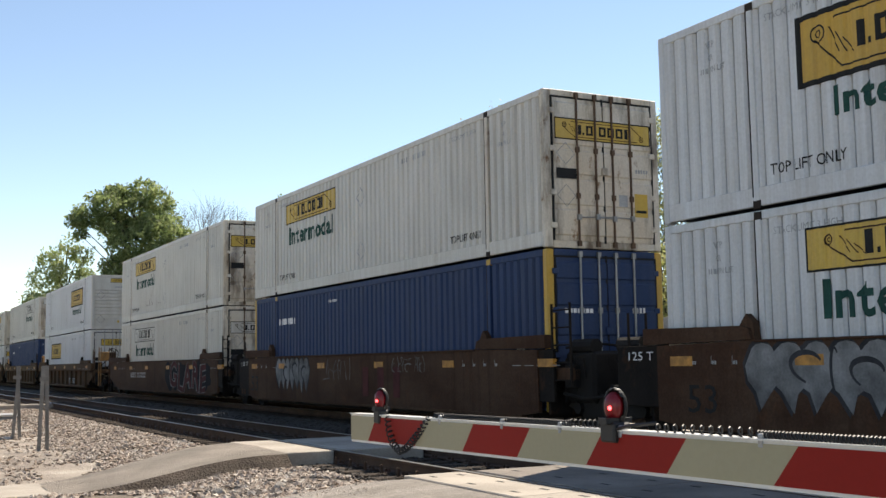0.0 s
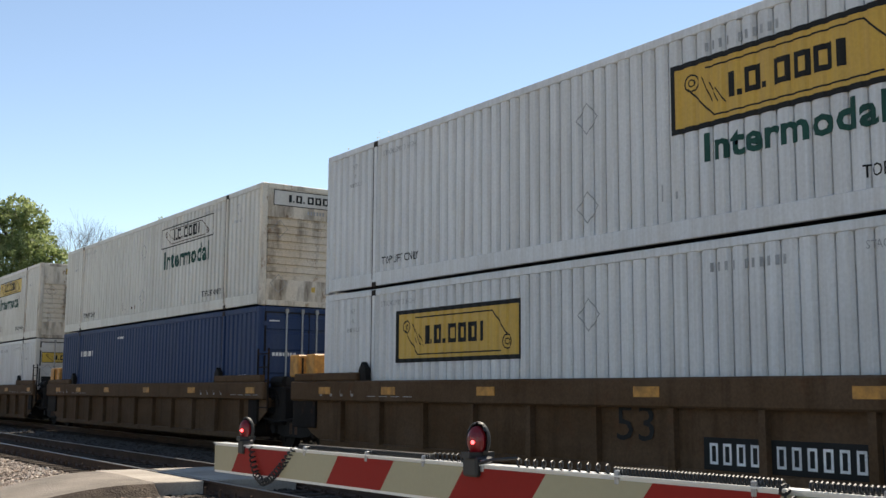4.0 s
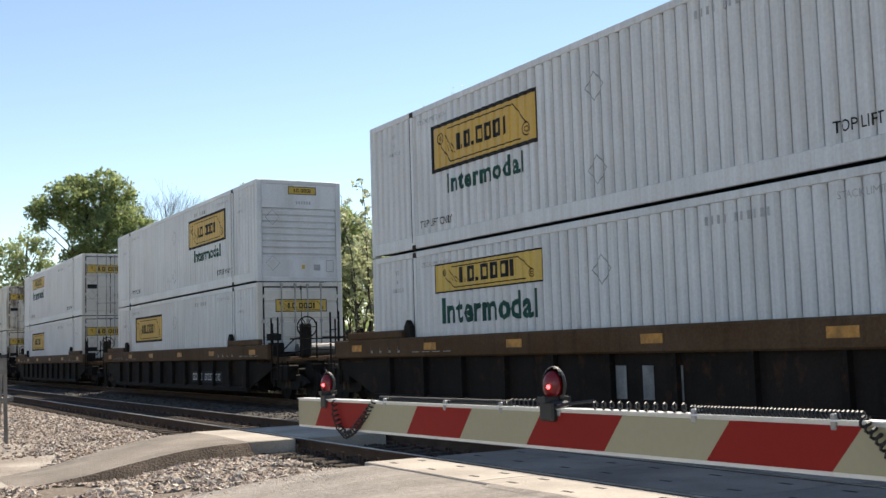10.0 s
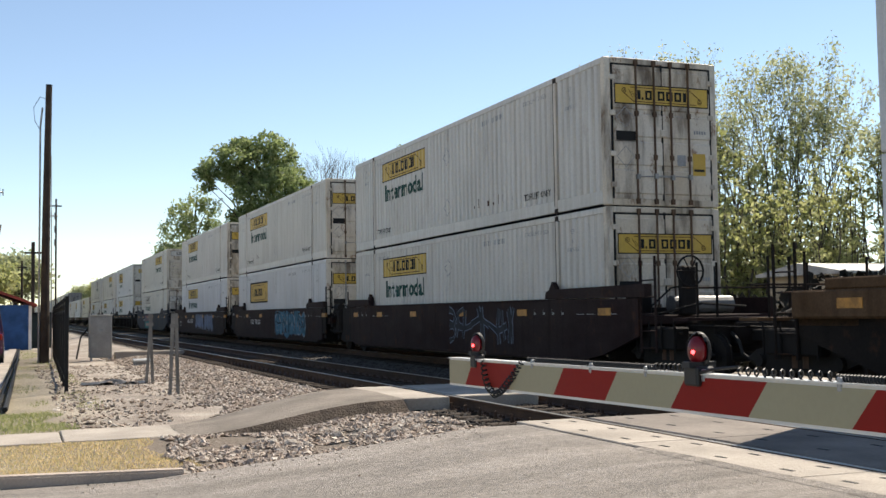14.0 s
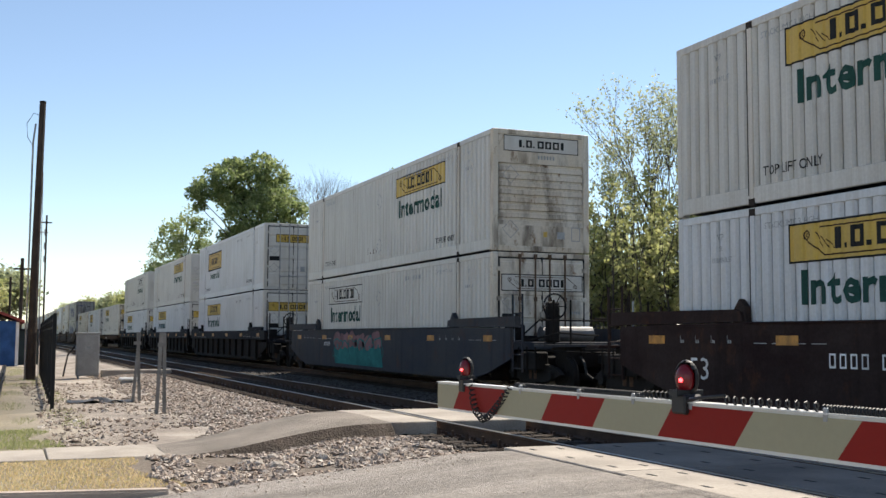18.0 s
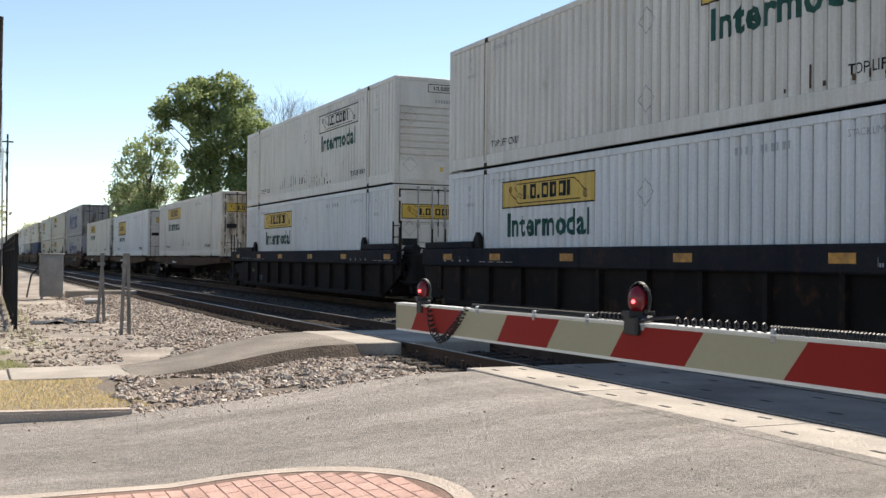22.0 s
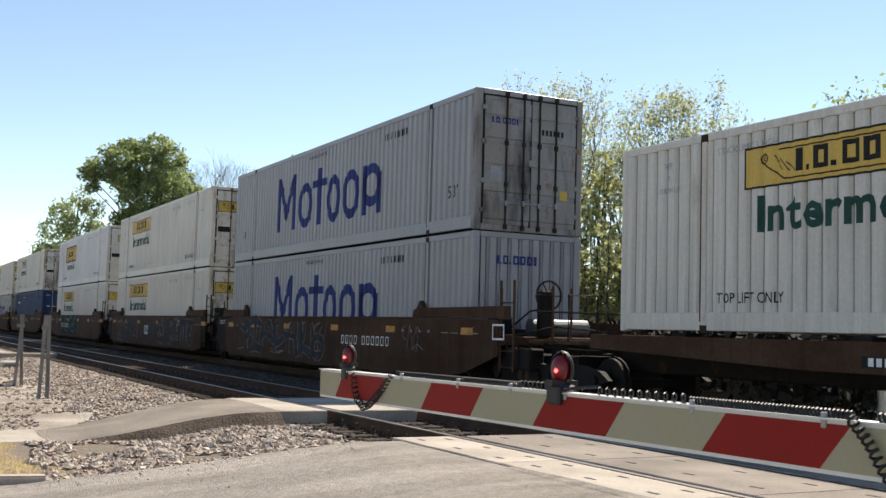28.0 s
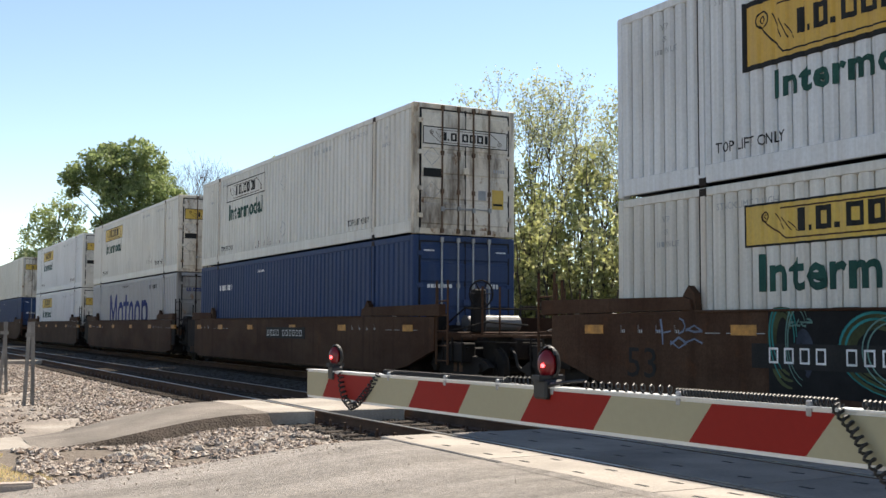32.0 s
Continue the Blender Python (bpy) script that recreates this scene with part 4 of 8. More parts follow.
            P("end_casting", lambda: bx(-1.2, 1.2, *sorted((y + d * 0.6, y + d * 1.45)), 0.55, 1.42, bevel=0.06), DARK, f"ecast{y}")
            for j, (nm, make) in enumerate(() if lite else gear(y, d)):
                P(nm, make, DARK, f"gear{nm}{j}{y}")
            if d < 0 and not lite:
                P("ladder", lambda: ladder_bm(y - 0.83, 0.85, 2.25, 0.28), SOOT, f"jlad{y}", "tall sooty corner ladder")
            a, b = sorted((y + d * 0.37, y + d * 1.68))
            P("end_platform", lambda: bx(-1.36, 1.36, *sorted((y + d * 0.37, y + d * 1.05)), 0.92, 1.14, bevel=0.02), coat, f"plat{y}")
            P("center_beam", lambda: bx(-0.42, 0.42, a, b, 0.62, 1.02, bevel=0.03), SOOT, f"beam{y}")
            P("end_bulkhead", lambda: bx(-1.36, 1.36, *sorted((y + d * 0.30, y + d * 0.36)), 0.33, 1.25), SOOT, f"bulk{y}")
            for k, xx in enumerate(() if lite or d < 0 else (-1.30, -0.95)):
                P("grab_rail", lambda: tube([(xx, y + d * 0.95, 1.14), (xx, y + d * 0.95, 2.0)], 0.022, 6), SOOT, f"grab{y}{k}")
        else:
            P("end_platform", lambda: bx(-1.40, 1.40, *sorted((y + d * 0.37, y + d * 1.6)), 0.98, 1.16, bevel=0.02), coat, f"plat{y}")
            P("center_beam", lambda: bx(-0.45, 0.45, *sorted((y + d * 0.37, y + d * 3.05)), 0.62, 1.04, bevel=0.03), SOOT, f"beam{y}")
            P("end_bulkhead", lambda: bx(-1.36, 1.36, *sorted((y + d * 0.30, y + d * 0.36)), 0.33, 1.3), SOOT, f"bulk{y}")
            for j, (nm, make) in enumerate(() if lite else cgear(y, d)):
                P(nm, make, DARK, f"cgear{nm}{j}{y}")
            not lite and P("air_reservoir", lambda: tube([(-0.55, y + d * 1.25, 1.34), (0.75, y + d * 1.25, 1.34)], 0.17, 14), TANKGREY, f"resv{y}", "dusty steel air reservoir")
            P("coupler", lambda: coupler_bm(y, d), DARK, f"coup{y}")
            P("crossover_step", lambda: bx(-1.38, 1.38, *sorted((y + d * 2.55, y + d * 3.0)), 1.06, 1.11), coat, f"step{y}")
            for k, xx in enumerate((-1.34,) if lite else (-1.34, -1.0, -0.6, 0.95, 1.34)):
                P("handrail_post", lambda: tube([(xx, y + d * (2.75 if k else 1.5), 1.1), (xx, y + d * (2.75 if k else 1.5), 2.06)], 0.022, 6), GALV if coat in (MIDN, SLATE) and k in (0, 3) else coat if coat in (BROWN, TAN) and web is not SOOT else SOOT, f"hp{y}{k}")
            P("handrail", lambda: tube([(-1.34, y + d * 2.75, 1.62), (1.34, y + d * 2.75, 1.62)], 0.02, 6), SOOT, f"hr{y}")
            P("ladder", lambda: ladder_bm(y + d * 1.85, 0.5, 2.2, 0.24), SOOT if web is SOOT else coat, f"lad{y}", "short steel corner ladder")
            P("air_hose", lambda: tube([(-0.5, y + d * 3.0, 0.85), (-0.55, y + d * 3.25, 0.72), (-0.58, y + d * 3.4, 0.5), (-0.5, y + d * 3.5, 0.4)], 0.03, 7), BLACK, f"hose{y}")
            if d < 0 and u != 124.65:
                P("brake_wheel", lambda: brake_bm(y + d * 1.75), DARK, f"brk{y}")
            if coat is TAN and web is TAN and d < 0 and not lite:
                P("yellow_box", lambda: bx(-1.36, -0.95, y - 3.35, y - 2.65, 1.60, 2.06, bevel=0.03), MUSTARD, f"cbox{y}", "yellow steel box on the end platform")
                for k, yy in enumerate((y - 3.1, y - 3.62)):
                    P("end_rail", lambda: tube([(-1.40, yy, 0.36), (-1.40, yy, 2.28)], 0.026, 6), MUSTARD, f"crail{y}{k}")
            truck(car, y + d * 1.95, seed)
    for k, y in enumerate((L + 0.52, L + 1.28) if coat is TAN and rear == "joint" else ()):
        P("yellow_box", lambda: bx(-1.25, -0.92, y, y + 0.40, 1.60, 2.08, bevel=0.03), AMBER, f"ybox{k}", "yellow steel box standing on the joint")
        P("box_bracket", lambda: bx(-1.28, -0.88, y - 0.08, y + 0.5, 1.40, 1.60, bevel=0.02), SOOT, f"ybrk{k}")
    if rear == "joint":
        truck(car, L + 1.72, seed)
    not lite and P("brake_pipe", lambda: tube([(-1.33, 0.5, 0.2), (-1.33, L - 0.5, 0.2)], 0.025, 5), SOOT, "pipe")
    if not lite:
        for k, y in enumerate((2.6, L - 0.3)):
            P("load_mark", lambda: load_bm(y, -1.4785 if kind == "smooth" else -1.5335, 1.18 if kind == "smooth" else 1.2), GREY, f"load{k}{kind}", "rows of small stencilled figures")
    xm = -1.4775 if kind == "smooth" else -1.4045
    for k, (what, *a) in enumerate(marks):
        if what == "spray":
            col, y0, y1, z0, z1, n, w = a
            bm = strokes_bm(seed * 31 + k, y0, y1, z0, z1, n, w)
            bmesh.ops.translate(bm, verts=bm.verts, vec=(xm - 0.0015 * (k + 1), 0, 0))
            part("graffiti", bm, SPRAY[col], car, f"{col} spray-painted strokes")
        elif what == "bubble":
            col, y0, y1, z0, z1, n, rim = a
            bm = bubbles_bm(seed, y0, y1, z0, z1, n, rim)
            bmesh.ops.translate(bm, verts=bm.verts, vec=(xm - 0.0015 * (k + 1), 0, 0))
            part("graffiti", bm, SPRAY[col], car, f"{col} spray-painted " + ("letter outlines" if rim else "fat letters"))
        elif what == "wild":
            # crowded fat strokes, each dark inside a pale outline
            fill, line, y0, y1, z0, z1, n, w = a
            for j, (col, wide) in enumerate(((line, w), (fill, w - 0.022))):
                bm = strokes_bm(seed * 31 + k, y0, y1, z0, z1, n, wide)
                bmesh.ops.translate(bm, verts=bm.verts, vec=(xm - 0.0015 * (k + 1) - 0.003 * j, 0, 0))
                part("graffiti", bm, SPRAY[col], car, f"{col} spray-painted " + ("fat strokes" if j else "stroke outlines"))
        elif what == "drips":
            # pale swollen letters with dark edges and dark curls inside
            fill, line, y0, y1, z0, z1, n = a
            ring = drip_outline(y0, y1, z0, z1, n, seed)
            mid = Vector(((y0 + y1) / 2, (z0 + z1) / 2))
            skins = []
            for grow in (0.045, 0.0):
                bm = bmesh.new()
                bm.faces.new([bm.verts.new((0, p[0] + grow * (1 if p[0] > mid.x else -1), p[1] + grow * (1 if p[1] > mid.y else -1))) for p in ring])
                skins.append(bm)
            cell = (y1 - y0) / n
            hubs = [(y0 + cell * (k + 0.9), z0 + (z1 - z0) * (0.60 + 0.05 * (k % 4)), cell * 0.55, (z1 - z0) * 0.16) for k in range(0, n - 1, 2)]
            skins.append(swirls_bm(hubs, 1, 0.055, seed))
            skins.append(swirls_bm([(y - cell, z - 0.06, ry * 0.25, rz * 1.7) for y, z, ry, rz in hubs[1:]], 1, 0.035, seed + 1))
            for j, bm in enumerate(skins):
                bmesh.ops.translate(bm, verts=bm.verts, vec=(xm - 0.0015 * (j + 1), 0, 0))
                part("graffiti", bm, SPRAY[fill if j == 1 else line], car, f"{fill} swollen spray-painted letters with drips" if j == 1 else f"{line} letter edges and curls")
        elif what == "mural":
            # a dark ground with sweeping outlines in three colours
            y0, y1, z0, z1, hubs = a
            skins = [("black", field_bm(y0, y1, z0, z1, seed), "sprayed ground"),
                     ("dusk", swirls_bm([(y - 0.3, z - 0.2, ry * 0.7, rz * 0.6) for y, z, ry, rz in hubs], 2, 0.10, seed + 1, 1.2), "sprayed shading"),
                     ("olive", swirls_bm(hubs, 3, 0.060, seed), "sprayed shading"),
                     ("teal", swirls_bm([(y, z, ry * 1.08, rz * 1.06) for y, z, ry, rz in hubs], 2, 0.026, seed), "sprayed outlines"),
                     ("seafoam", swirls_bm([(y - 0.25, z, ry * 0.9, rz * 0.95) for y, z, ry, rz in hubs], 2, 0.017, seed + 2, -0.8), "sprayed outlines")]
            for j, (col, bm, lab) in enumerate(skins):
                bmesh.ops.translate(bm, verts=bm.verts, vec=(xm - 0.0012 * (j + 1), 0, 0))
                part("graffiti", bm, SPRAY[col], car, f"{col} {lab}")
        elif what == "frame":
            y, z, w, h = a
            bm = frame_bm(w, h, 0.035)
            bm.transform(Matrix.Translation((xm - 0.008, y, z)) @ SIDE)
            part("placard_frame", bm, WLET, car, "white placard frame")
        elif what == "tag":
            # tall slanting block letters: a pale outline with a darker fill on it
            text, fill, line, y0, y1, z0, z1 = a
            for j, (col, bold) in enumerate(((line, 0.075), (fill, 0.035))):
                bm = word_bm(text, z1 - z0, y1 - y0, bold=bold)
                zs = [v.co.y for v in bm.verts]
                for v in bm.verts:
                    v.co.y = (v.co.y - min(zs)) * (z1 - z0) / (max(zs) - min(zs)) + 0.10 * math.sin(2.4 * v.co.x) - 0.05 * j * (v.co.y - 0.5)
                    v.co.x += 0.16 * v.co.y + 0.05 * math.sin(5 * v.co.y)
                bm.transform(Matrix.Translation((xm - 0.0015 * (k + 1) - 0.002 * j, y1, z0 + 0.03)) @ SIDE)
                part("graffiti", bm, SPRAY[col], car, f"{col} spray-painted " + ("letters" if j else "letter outlines"))
        elif what == "patch":
            col, y0, y1, z0, z1 = a
            part("graffiti", slab([(y0, z0), (y1 - 0.1, z0 + 0.03), (y1, z1 - 0.1), (y1 - 0.3, z1), (y0 + 0.2, z1 - 0.04)], 0, xm - 0.0008 * (k + 1), xm + 0.002), SPRAY[col], car, f"{col} spray-painted field")
        elif what == "bars":
            col, y, z, n, h, *pitch = a
            k = pitch[0] if pitch else h * 0.77
            bm = bmesh.new()
            for j in range(n):
                own = frame_bm(k * 0.62, h, h * 0.13)
                own.transform(Matrix.Translation((k * j, 0, 0)))
                join_into(bm, own)
            bm.transform(Matrix.Translation((xm - 0.008, y, z)) @ SIDE)
            part("reporting_mark", bm, WLET if col == "white" else BLACK, car)
        elif what == "mbars":
            col, y, z, n, h = a
            bm = bars_bm([h * 0.5] * n, h, h * 0.75)
            bm.transform(Matrix.Translation((xm - 0.008, y, z)) @ SIDE)
            part("reporting_mark", bm, SPRAY[col], car, f"faded {col} mark in plain blocks")
        elif what == "plate":
            y0, y1, z0, z1 = a
            part("mark_plate", bx(xm - 0.005, xm + 0.002, y0, y1, z0, z1), BLACK, car)
        elif what == "word":
            text, col, y, z, h, w = a
            bm = word_bm(text, h, w)
            bm.transform(Matrix.Translation((xm - 0.009 if kind == "smooth" or z < 1.1 else -1.5345, y, z)) @ SIDE)
            part("lettering", bm, {"white": WLET, "black": BLACK, "maroon": SPRAY["maroon"]}[col], car)
    return car


def load_bm(y, x, z):
    """Ticks and lines of stencil too small to read."""
    bm = bmesh.new()
    for k in range(4):
        join_into(bm, bars_bm([(0.008, 0.12), (0.03, 0.05), (0.03, 0.05)], 0.11, 0.015, 0.42 * k))
        join_into(bm, bars_bm([(0.30, 0.012)], 0.02, 0, 0.42 * k + 1.9))
    bm.transform(Matrix.Translation((x, y, z)) @ SIDE)
    return bm


def cgear(y, d):
    """Valves, levers and boxes crowded on a coupled end, piece by piece."""
    return (("valve_box", lambda: bx(-1.2, -0.85, *sorted((y + d * 0.7, y + d * 1.1)), 1.15, 1.55, None, 0.03)),
            ("brake_pipe", lambda: tube([(-1.25, y + d * 0.5, 0.9), (-1.25, y + d * 1.5, 0.75), (-1.2, y + d * 2.6, 0.85)], 0.03, 6)),
            ("air_line", lambda: tube([(-1.3, y + d * 2.0, 1.18), (-0.6, y + d * 2.3, 1.36), (0.4, y + d * 2.2, 1.30)], 0.025, 6)),
            ("brake_lever", lambda: tube([(-1.1, y + d * 1.2, 1.2), (-0.7, y + d * 1.5, 1.65), (-0.45, y + d * 1.75, 1.7)], 0.02, 6)),
            ("side_box", lambda: bx(-1.3, -1.0, *sorted((y + d * 1.3, y + d * 2.5)), 0.55, 0.95, None, 0.03)),
            ("draft_box", lambda: bx(-0.8, 0.8, *sorted((y + d * 2.4, y + d * 2.9)), 0.66, 1.08, None, 0.03)),
            *(("guard_rod", lambda k=k: tube([(-1.32, y + d * (1.3 + 0.4 * k), 0.5), (-1.32, y + d * (1.3 + 0.4 * k), 1.05)], 0.018, 5)) for k in range(4)))


def coupler_bm(y, d):
    bm = bx(-0.12, 0.12, *sorted((y + d * 2.9, y + d * 3.55)), 0.70, 0.90, bevel=0.02)
    bx(-0.2, 0.2, *sorted((y + d * 3.4, y + d * 3.72)), 0.64, 0.96, bm, 0.05)
    tube([(-1.3, y + d * 2.95, 0.98), (-0.3, y + d * 3.2, 0.94), (-0.15, y + d * 3.5, 0.97)], 0.015, 5, bm)
    return bm


def gear(y, d):
    """Pipes, levers and cylinders crowded round the joint between two wells, piece by piece."""
    return (("brake_pipe", lambda: tube([(-1.3, y + d * 0.7, 0.7), (-1.25, y + d * 1.2, 0.62), (-1.1, y + d * 1.7, 0.66)], 0.03, 6)),
            ("air_line", lambda: tube([(-1.28, y + d * 0.75, 1.48), (-0.9, y + d * 1.1, 1.55), (-0.3, y + d * 1.5, 1.46)], 0.025, 6)),
            ("brake_cylinder", lambda: tube([(-1.1, y + d * 0.8, 1.5), (-1.1, y + d * 1.4, 1.5)], 0.13, 10)),
            ("air_cylinder", lambda: tube([(0.2, y + d * 0.9, 1.55), (0.9, y + d * 0.9, 1.6)], 0.11, 10)),
            ("valve_box", lambda: bx(-1.32, -1.05, *sorted((y + d * 0.75, y + d * 1.05)), 0.8, 1.2, None, 0.02)),
            *(("guard_rod", lambda k=k: tube([(-1.26 + 0.1 * k, y + d * (0.7 + 0.2 * k), 0.55), (-1.3, y + d * (0.8 + 0.25 * k), 1.3)], 0.018, 5)) for k in range(3)))


def ladder_bm(y, z0=0.5, z1=1.95, half=0.22):
    bm = tube([(-1.42, y - half, z0), (-1.42, y - half, z1)], 0.024, 6)
    tube([(-1.42, y + half, z0), (-1.42, y + half, z1)], 0.024, 6, bm)
    for k in range(5):
        tube([(-1.42, y - half, z0 + 0.08 + 0.3 * k), (-1.42, y + half, z0 + 0.08 + 0.3 * k)], 0.014, 5, bm)
    return bm


def brake_bm(y):
    bm = bmesh.new()
    ring = [(-0.45 + 0.28 * math.cos(a * math.pi / 9), y, 1.95 + 0.28 * math.sin(a * math.pi / 9)) for a in range(19)]
    tube(ring, 0.02, 6, bm)
    for k in range(3):
        a = k * math.pi / 3
        tube([(-0.45 + 0.28 * math.cos(a), y, 1.95 + 0.28 * math.sin(a)), (-0.45 - 0.28 * math.cos(a), y, 1.95 - 0.28 * math.sin(a))], 0.013, 5, bm)
    bx(-0.6, -0.3, y + 0.02, y + 0.2, 1.15, 2.05, bm, 0.03)
    return bm


def spine_car(u, coat, label, seed=0):
    car = thing("spine_car", pose(TRAIN_X, u, 0), label, "railcar", "cars of the train")
    P = lambda name, make, mat, key, lab="": part(name, make, mat, car, lab, "sp_" + key)
    P("spine_beam", lambda: bx(-0.36, 0.36, -1.3, L + 1.3, 0.62, 1.10, bevel=0.03), SOOT, "beam")
    P("side_stringer", lambda: slab([(-0.6, 1.02), (4.0, 0.86), (L - 4, 0.86), (L + 0.6, 1.02), (L + 0.6, 1.24), (-0.6, 1.24)], 0, -1.42, -1.32), coat, "str")
    P("far_stringer", lambda: slab([(-0.6, 1.02), (4.0, 0.86), (L - 4, 0.86), (L + 0.6, 1.02), (L + 0.6, 1.24), (-0.6, 1.24)], 0, 1.32, 1.42), coat, "strf")
    for k, y in enumerate((-0.6, 1.6, 5.0, L / 2, L - 5.0, L - 1.6, L + 0.3)):
        P("cross_arm", lambda: bx(-1.42, 1.42, y, y + 0.35, 1.0, 1.245, bevel=0.02), coat, f"arm{k}")
        P("container_pedestal", lambda: bx(-1.30, -1.0, y, y + 0.3, 1.245, 1.30), DARK, f"ped{k}")
    for k, y in enumerate((-1.45, L + 1.45)):
        P("end_rail", lambda: tube([(-1.3, y, 1.1), (-1.3, y, 1.9), (-0.7, y, 1.9), (-0.7, y, 1.1)], 0.022, 6), SOOT, f"er{k}")
        P("end_deck", lambda: bx(-1.3, 1.3, y - 0.35, y + 0.35, 1.05, 1.12), coat, f"ed{k}")
        truck(car, y + (1 if k else -1) * 0.35, seed)
    P("brake_cylinder", lambda: tube([(-0.6, 5.6, 0.62), (-0.6, 6.3, 0.62)], 0.14, 10), DARK, "cyl")
    P("brake_reservoir", lambda: tube([(-0.6, 8.2, 0.6), (-0.6, 9.6, 0.6)], 0.2, 12), DARK, "res")
    P("mark_plate", lambda: bx(-1.425, -1.42, 9.6, 11.2, 0.93, 1.07), BLACK, "mp")
    bm = bars_bm([0.08] * 10, 0.1, 0.04)
    bm.transform(Matrix.Translation((-1.427, 11.1, 0.95)) @ SIDE)
    part("reporting_mark", bm, WLET, car)
    return car


# ---- ground, road and tracks ----
def smooth(a, b, v):
    k = min(1.0, max(0.0, (v - a) / (b - a)))
    return k * k * (3 - 2 * k)


def road_z(x):
    if x < 4.4:
        return -0.30 + 0.30 * min(1.0, max(0.0, (x - 0.9) / 3.5))
    return 0.0 if x < 14.2 else -0.35 * smooth(14.2, 20, x)


def land_z(x, y):
    bed = -0.35 + 0.145 * smooth(2.9, 4.6, x) - 0.24 * smooth(14.0, 16.0, x)
    rough_bit = 0.035 * noise.noise((x * 0.9, y * 0.9, 0)) if 12 < y < 80 and x < 4.6 else 0
    # low bank added behind the far rails to cover bright ground under the cars
    bank = 1.2 * smooth(15.3, 16.4, x) * (1 - smooth(16.9, 18.0, x)) * smooth(15.5, 18.0, y)
    z = bed + rough_bit + bank * (1 + 0.25 * noise.noise((x * 0.8, y * 0.35, 7)))
    if y < 11.6:
        z = min(z, road_z(x) - 0.10)
    return z


def spaced(*runs):
    out = []
    for a, b, step in runs:
        n = max(1, round((b - a) / step))
        out += [a + (b - a) * k / n for k in range(n)]
    return out + [runs[-1][1]]


def sheet(xs, ys, zf):
    verts = [(x, y, zf(x, y)) for y in ys for x in xs]
    n = len(xs)
    faces = [(j * n + i, j * n + i + 1, (j + 1) * n + i + 1, (j + 1) * n + i) for j in range(len(ys) - 1) for i in range(n - 1)]
    me = bpy.data.meshes.new("sheet")
    me.from_pydata(verts, [], faces)
    return me


def sheet_object(name, xs, ys, zf, mat, label, category):
    me = sheet(xs, ys, zf)
    me.materials.append(mat)
    return tagged(new(name, me), label, category, kind="structure")


def land_mat():
    m, nt, b = node_mat("ground_cover", 0.95)
    v = coords(nt, False)
    sep = nt.nodes.new("ShaderNodeSeparateXYZ")
    nt.links.new(v, sep.inputs[0])
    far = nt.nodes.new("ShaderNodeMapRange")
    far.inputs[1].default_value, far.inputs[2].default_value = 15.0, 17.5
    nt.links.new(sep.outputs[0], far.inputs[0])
    west = nt.nodes.new("ShaderNodeMapRange")
    west.inputs[1].default_value, west.inputs[2].default_value = 1.5, -0.3
    nt.links.new(sep.outputs[0], west.inputs[0])
    mx = nt.nodes.new("ShaderNodeMath")
    mx.operation = "MAXIMUM"
    nt.links.new(far.outputs[0], mx.inputs[0]), nt.links.new(west.outputs[0], mx.inputs[1])
    fine = noise_of(nt, v, 30, 4)
    big = noise_of(nt, v, 0.7, 4)
    peb = noise_of(nt, v, 14, 5, 0.3, 0.7)
    dirt = mixed(nt, big, (0.24, 0.20, 0.165), (0.46, 0.405, 0.34))
    dirt = mixed(nt, peb, mixed(nt, 1.0, dirt, (0.72, 0.70, 0.70), "MULTIPLY"), dirt)
    strip = nt.nodes.new("ShaderNodeMapRange")
    strip.inputs[1].default_value, strip.inputs[2].default_value = 16.2, 15.4
    nt.links.new(sep.outputs[1], strip.inputs[0])
    dirt = mixed(nt, strip.outputs[0], dirt, mixed(nt, peb, (0.10, 0.078, 0.06), (0.21, 0.168, 0.13)))
    # grass past the far rails gets near-black tones that paint in the shade
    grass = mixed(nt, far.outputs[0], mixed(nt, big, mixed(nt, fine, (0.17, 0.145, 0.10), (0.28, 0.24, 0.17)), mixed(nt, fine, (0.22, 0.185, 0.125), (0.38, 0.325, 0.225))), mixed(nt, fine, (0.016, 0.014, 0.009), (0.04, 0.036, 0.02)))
    # from the near rail on, oil and the train's shade are painted near-black
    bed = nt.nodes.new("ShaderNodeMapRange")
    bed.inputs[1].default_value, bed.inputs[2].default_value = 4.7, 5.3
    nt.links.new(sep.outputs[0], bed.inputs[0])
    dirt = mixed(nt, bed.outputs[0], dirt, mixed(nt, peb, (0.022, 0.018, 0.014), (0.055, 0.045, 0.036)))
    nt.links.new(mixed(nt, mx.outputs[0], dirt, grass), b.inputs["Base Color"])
    bumped(nt, b, peb, 0.8, 0.03)
    return m


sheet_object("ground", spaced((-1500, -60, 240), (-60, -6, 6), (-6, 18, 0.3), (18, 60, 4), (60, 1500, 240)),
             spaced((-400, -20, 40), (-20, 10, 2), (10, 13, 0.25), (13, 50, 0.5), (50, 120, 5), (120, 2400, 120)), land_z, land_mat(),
             "pale gravelly dirt and grass, with shade painted dark between and behind the rails", "ground")

ROAD_S, ROAD_N = -8.0, 11.5


def lane_z(x, y):
    z = road_z(x)
    if 4.98 < x < 8.26 or 9.95 < x < 13.26:
        z = -0.09
    return z - 0.004 * abs(y - 4) * (1 - smooth(2.0, 4.6, x))


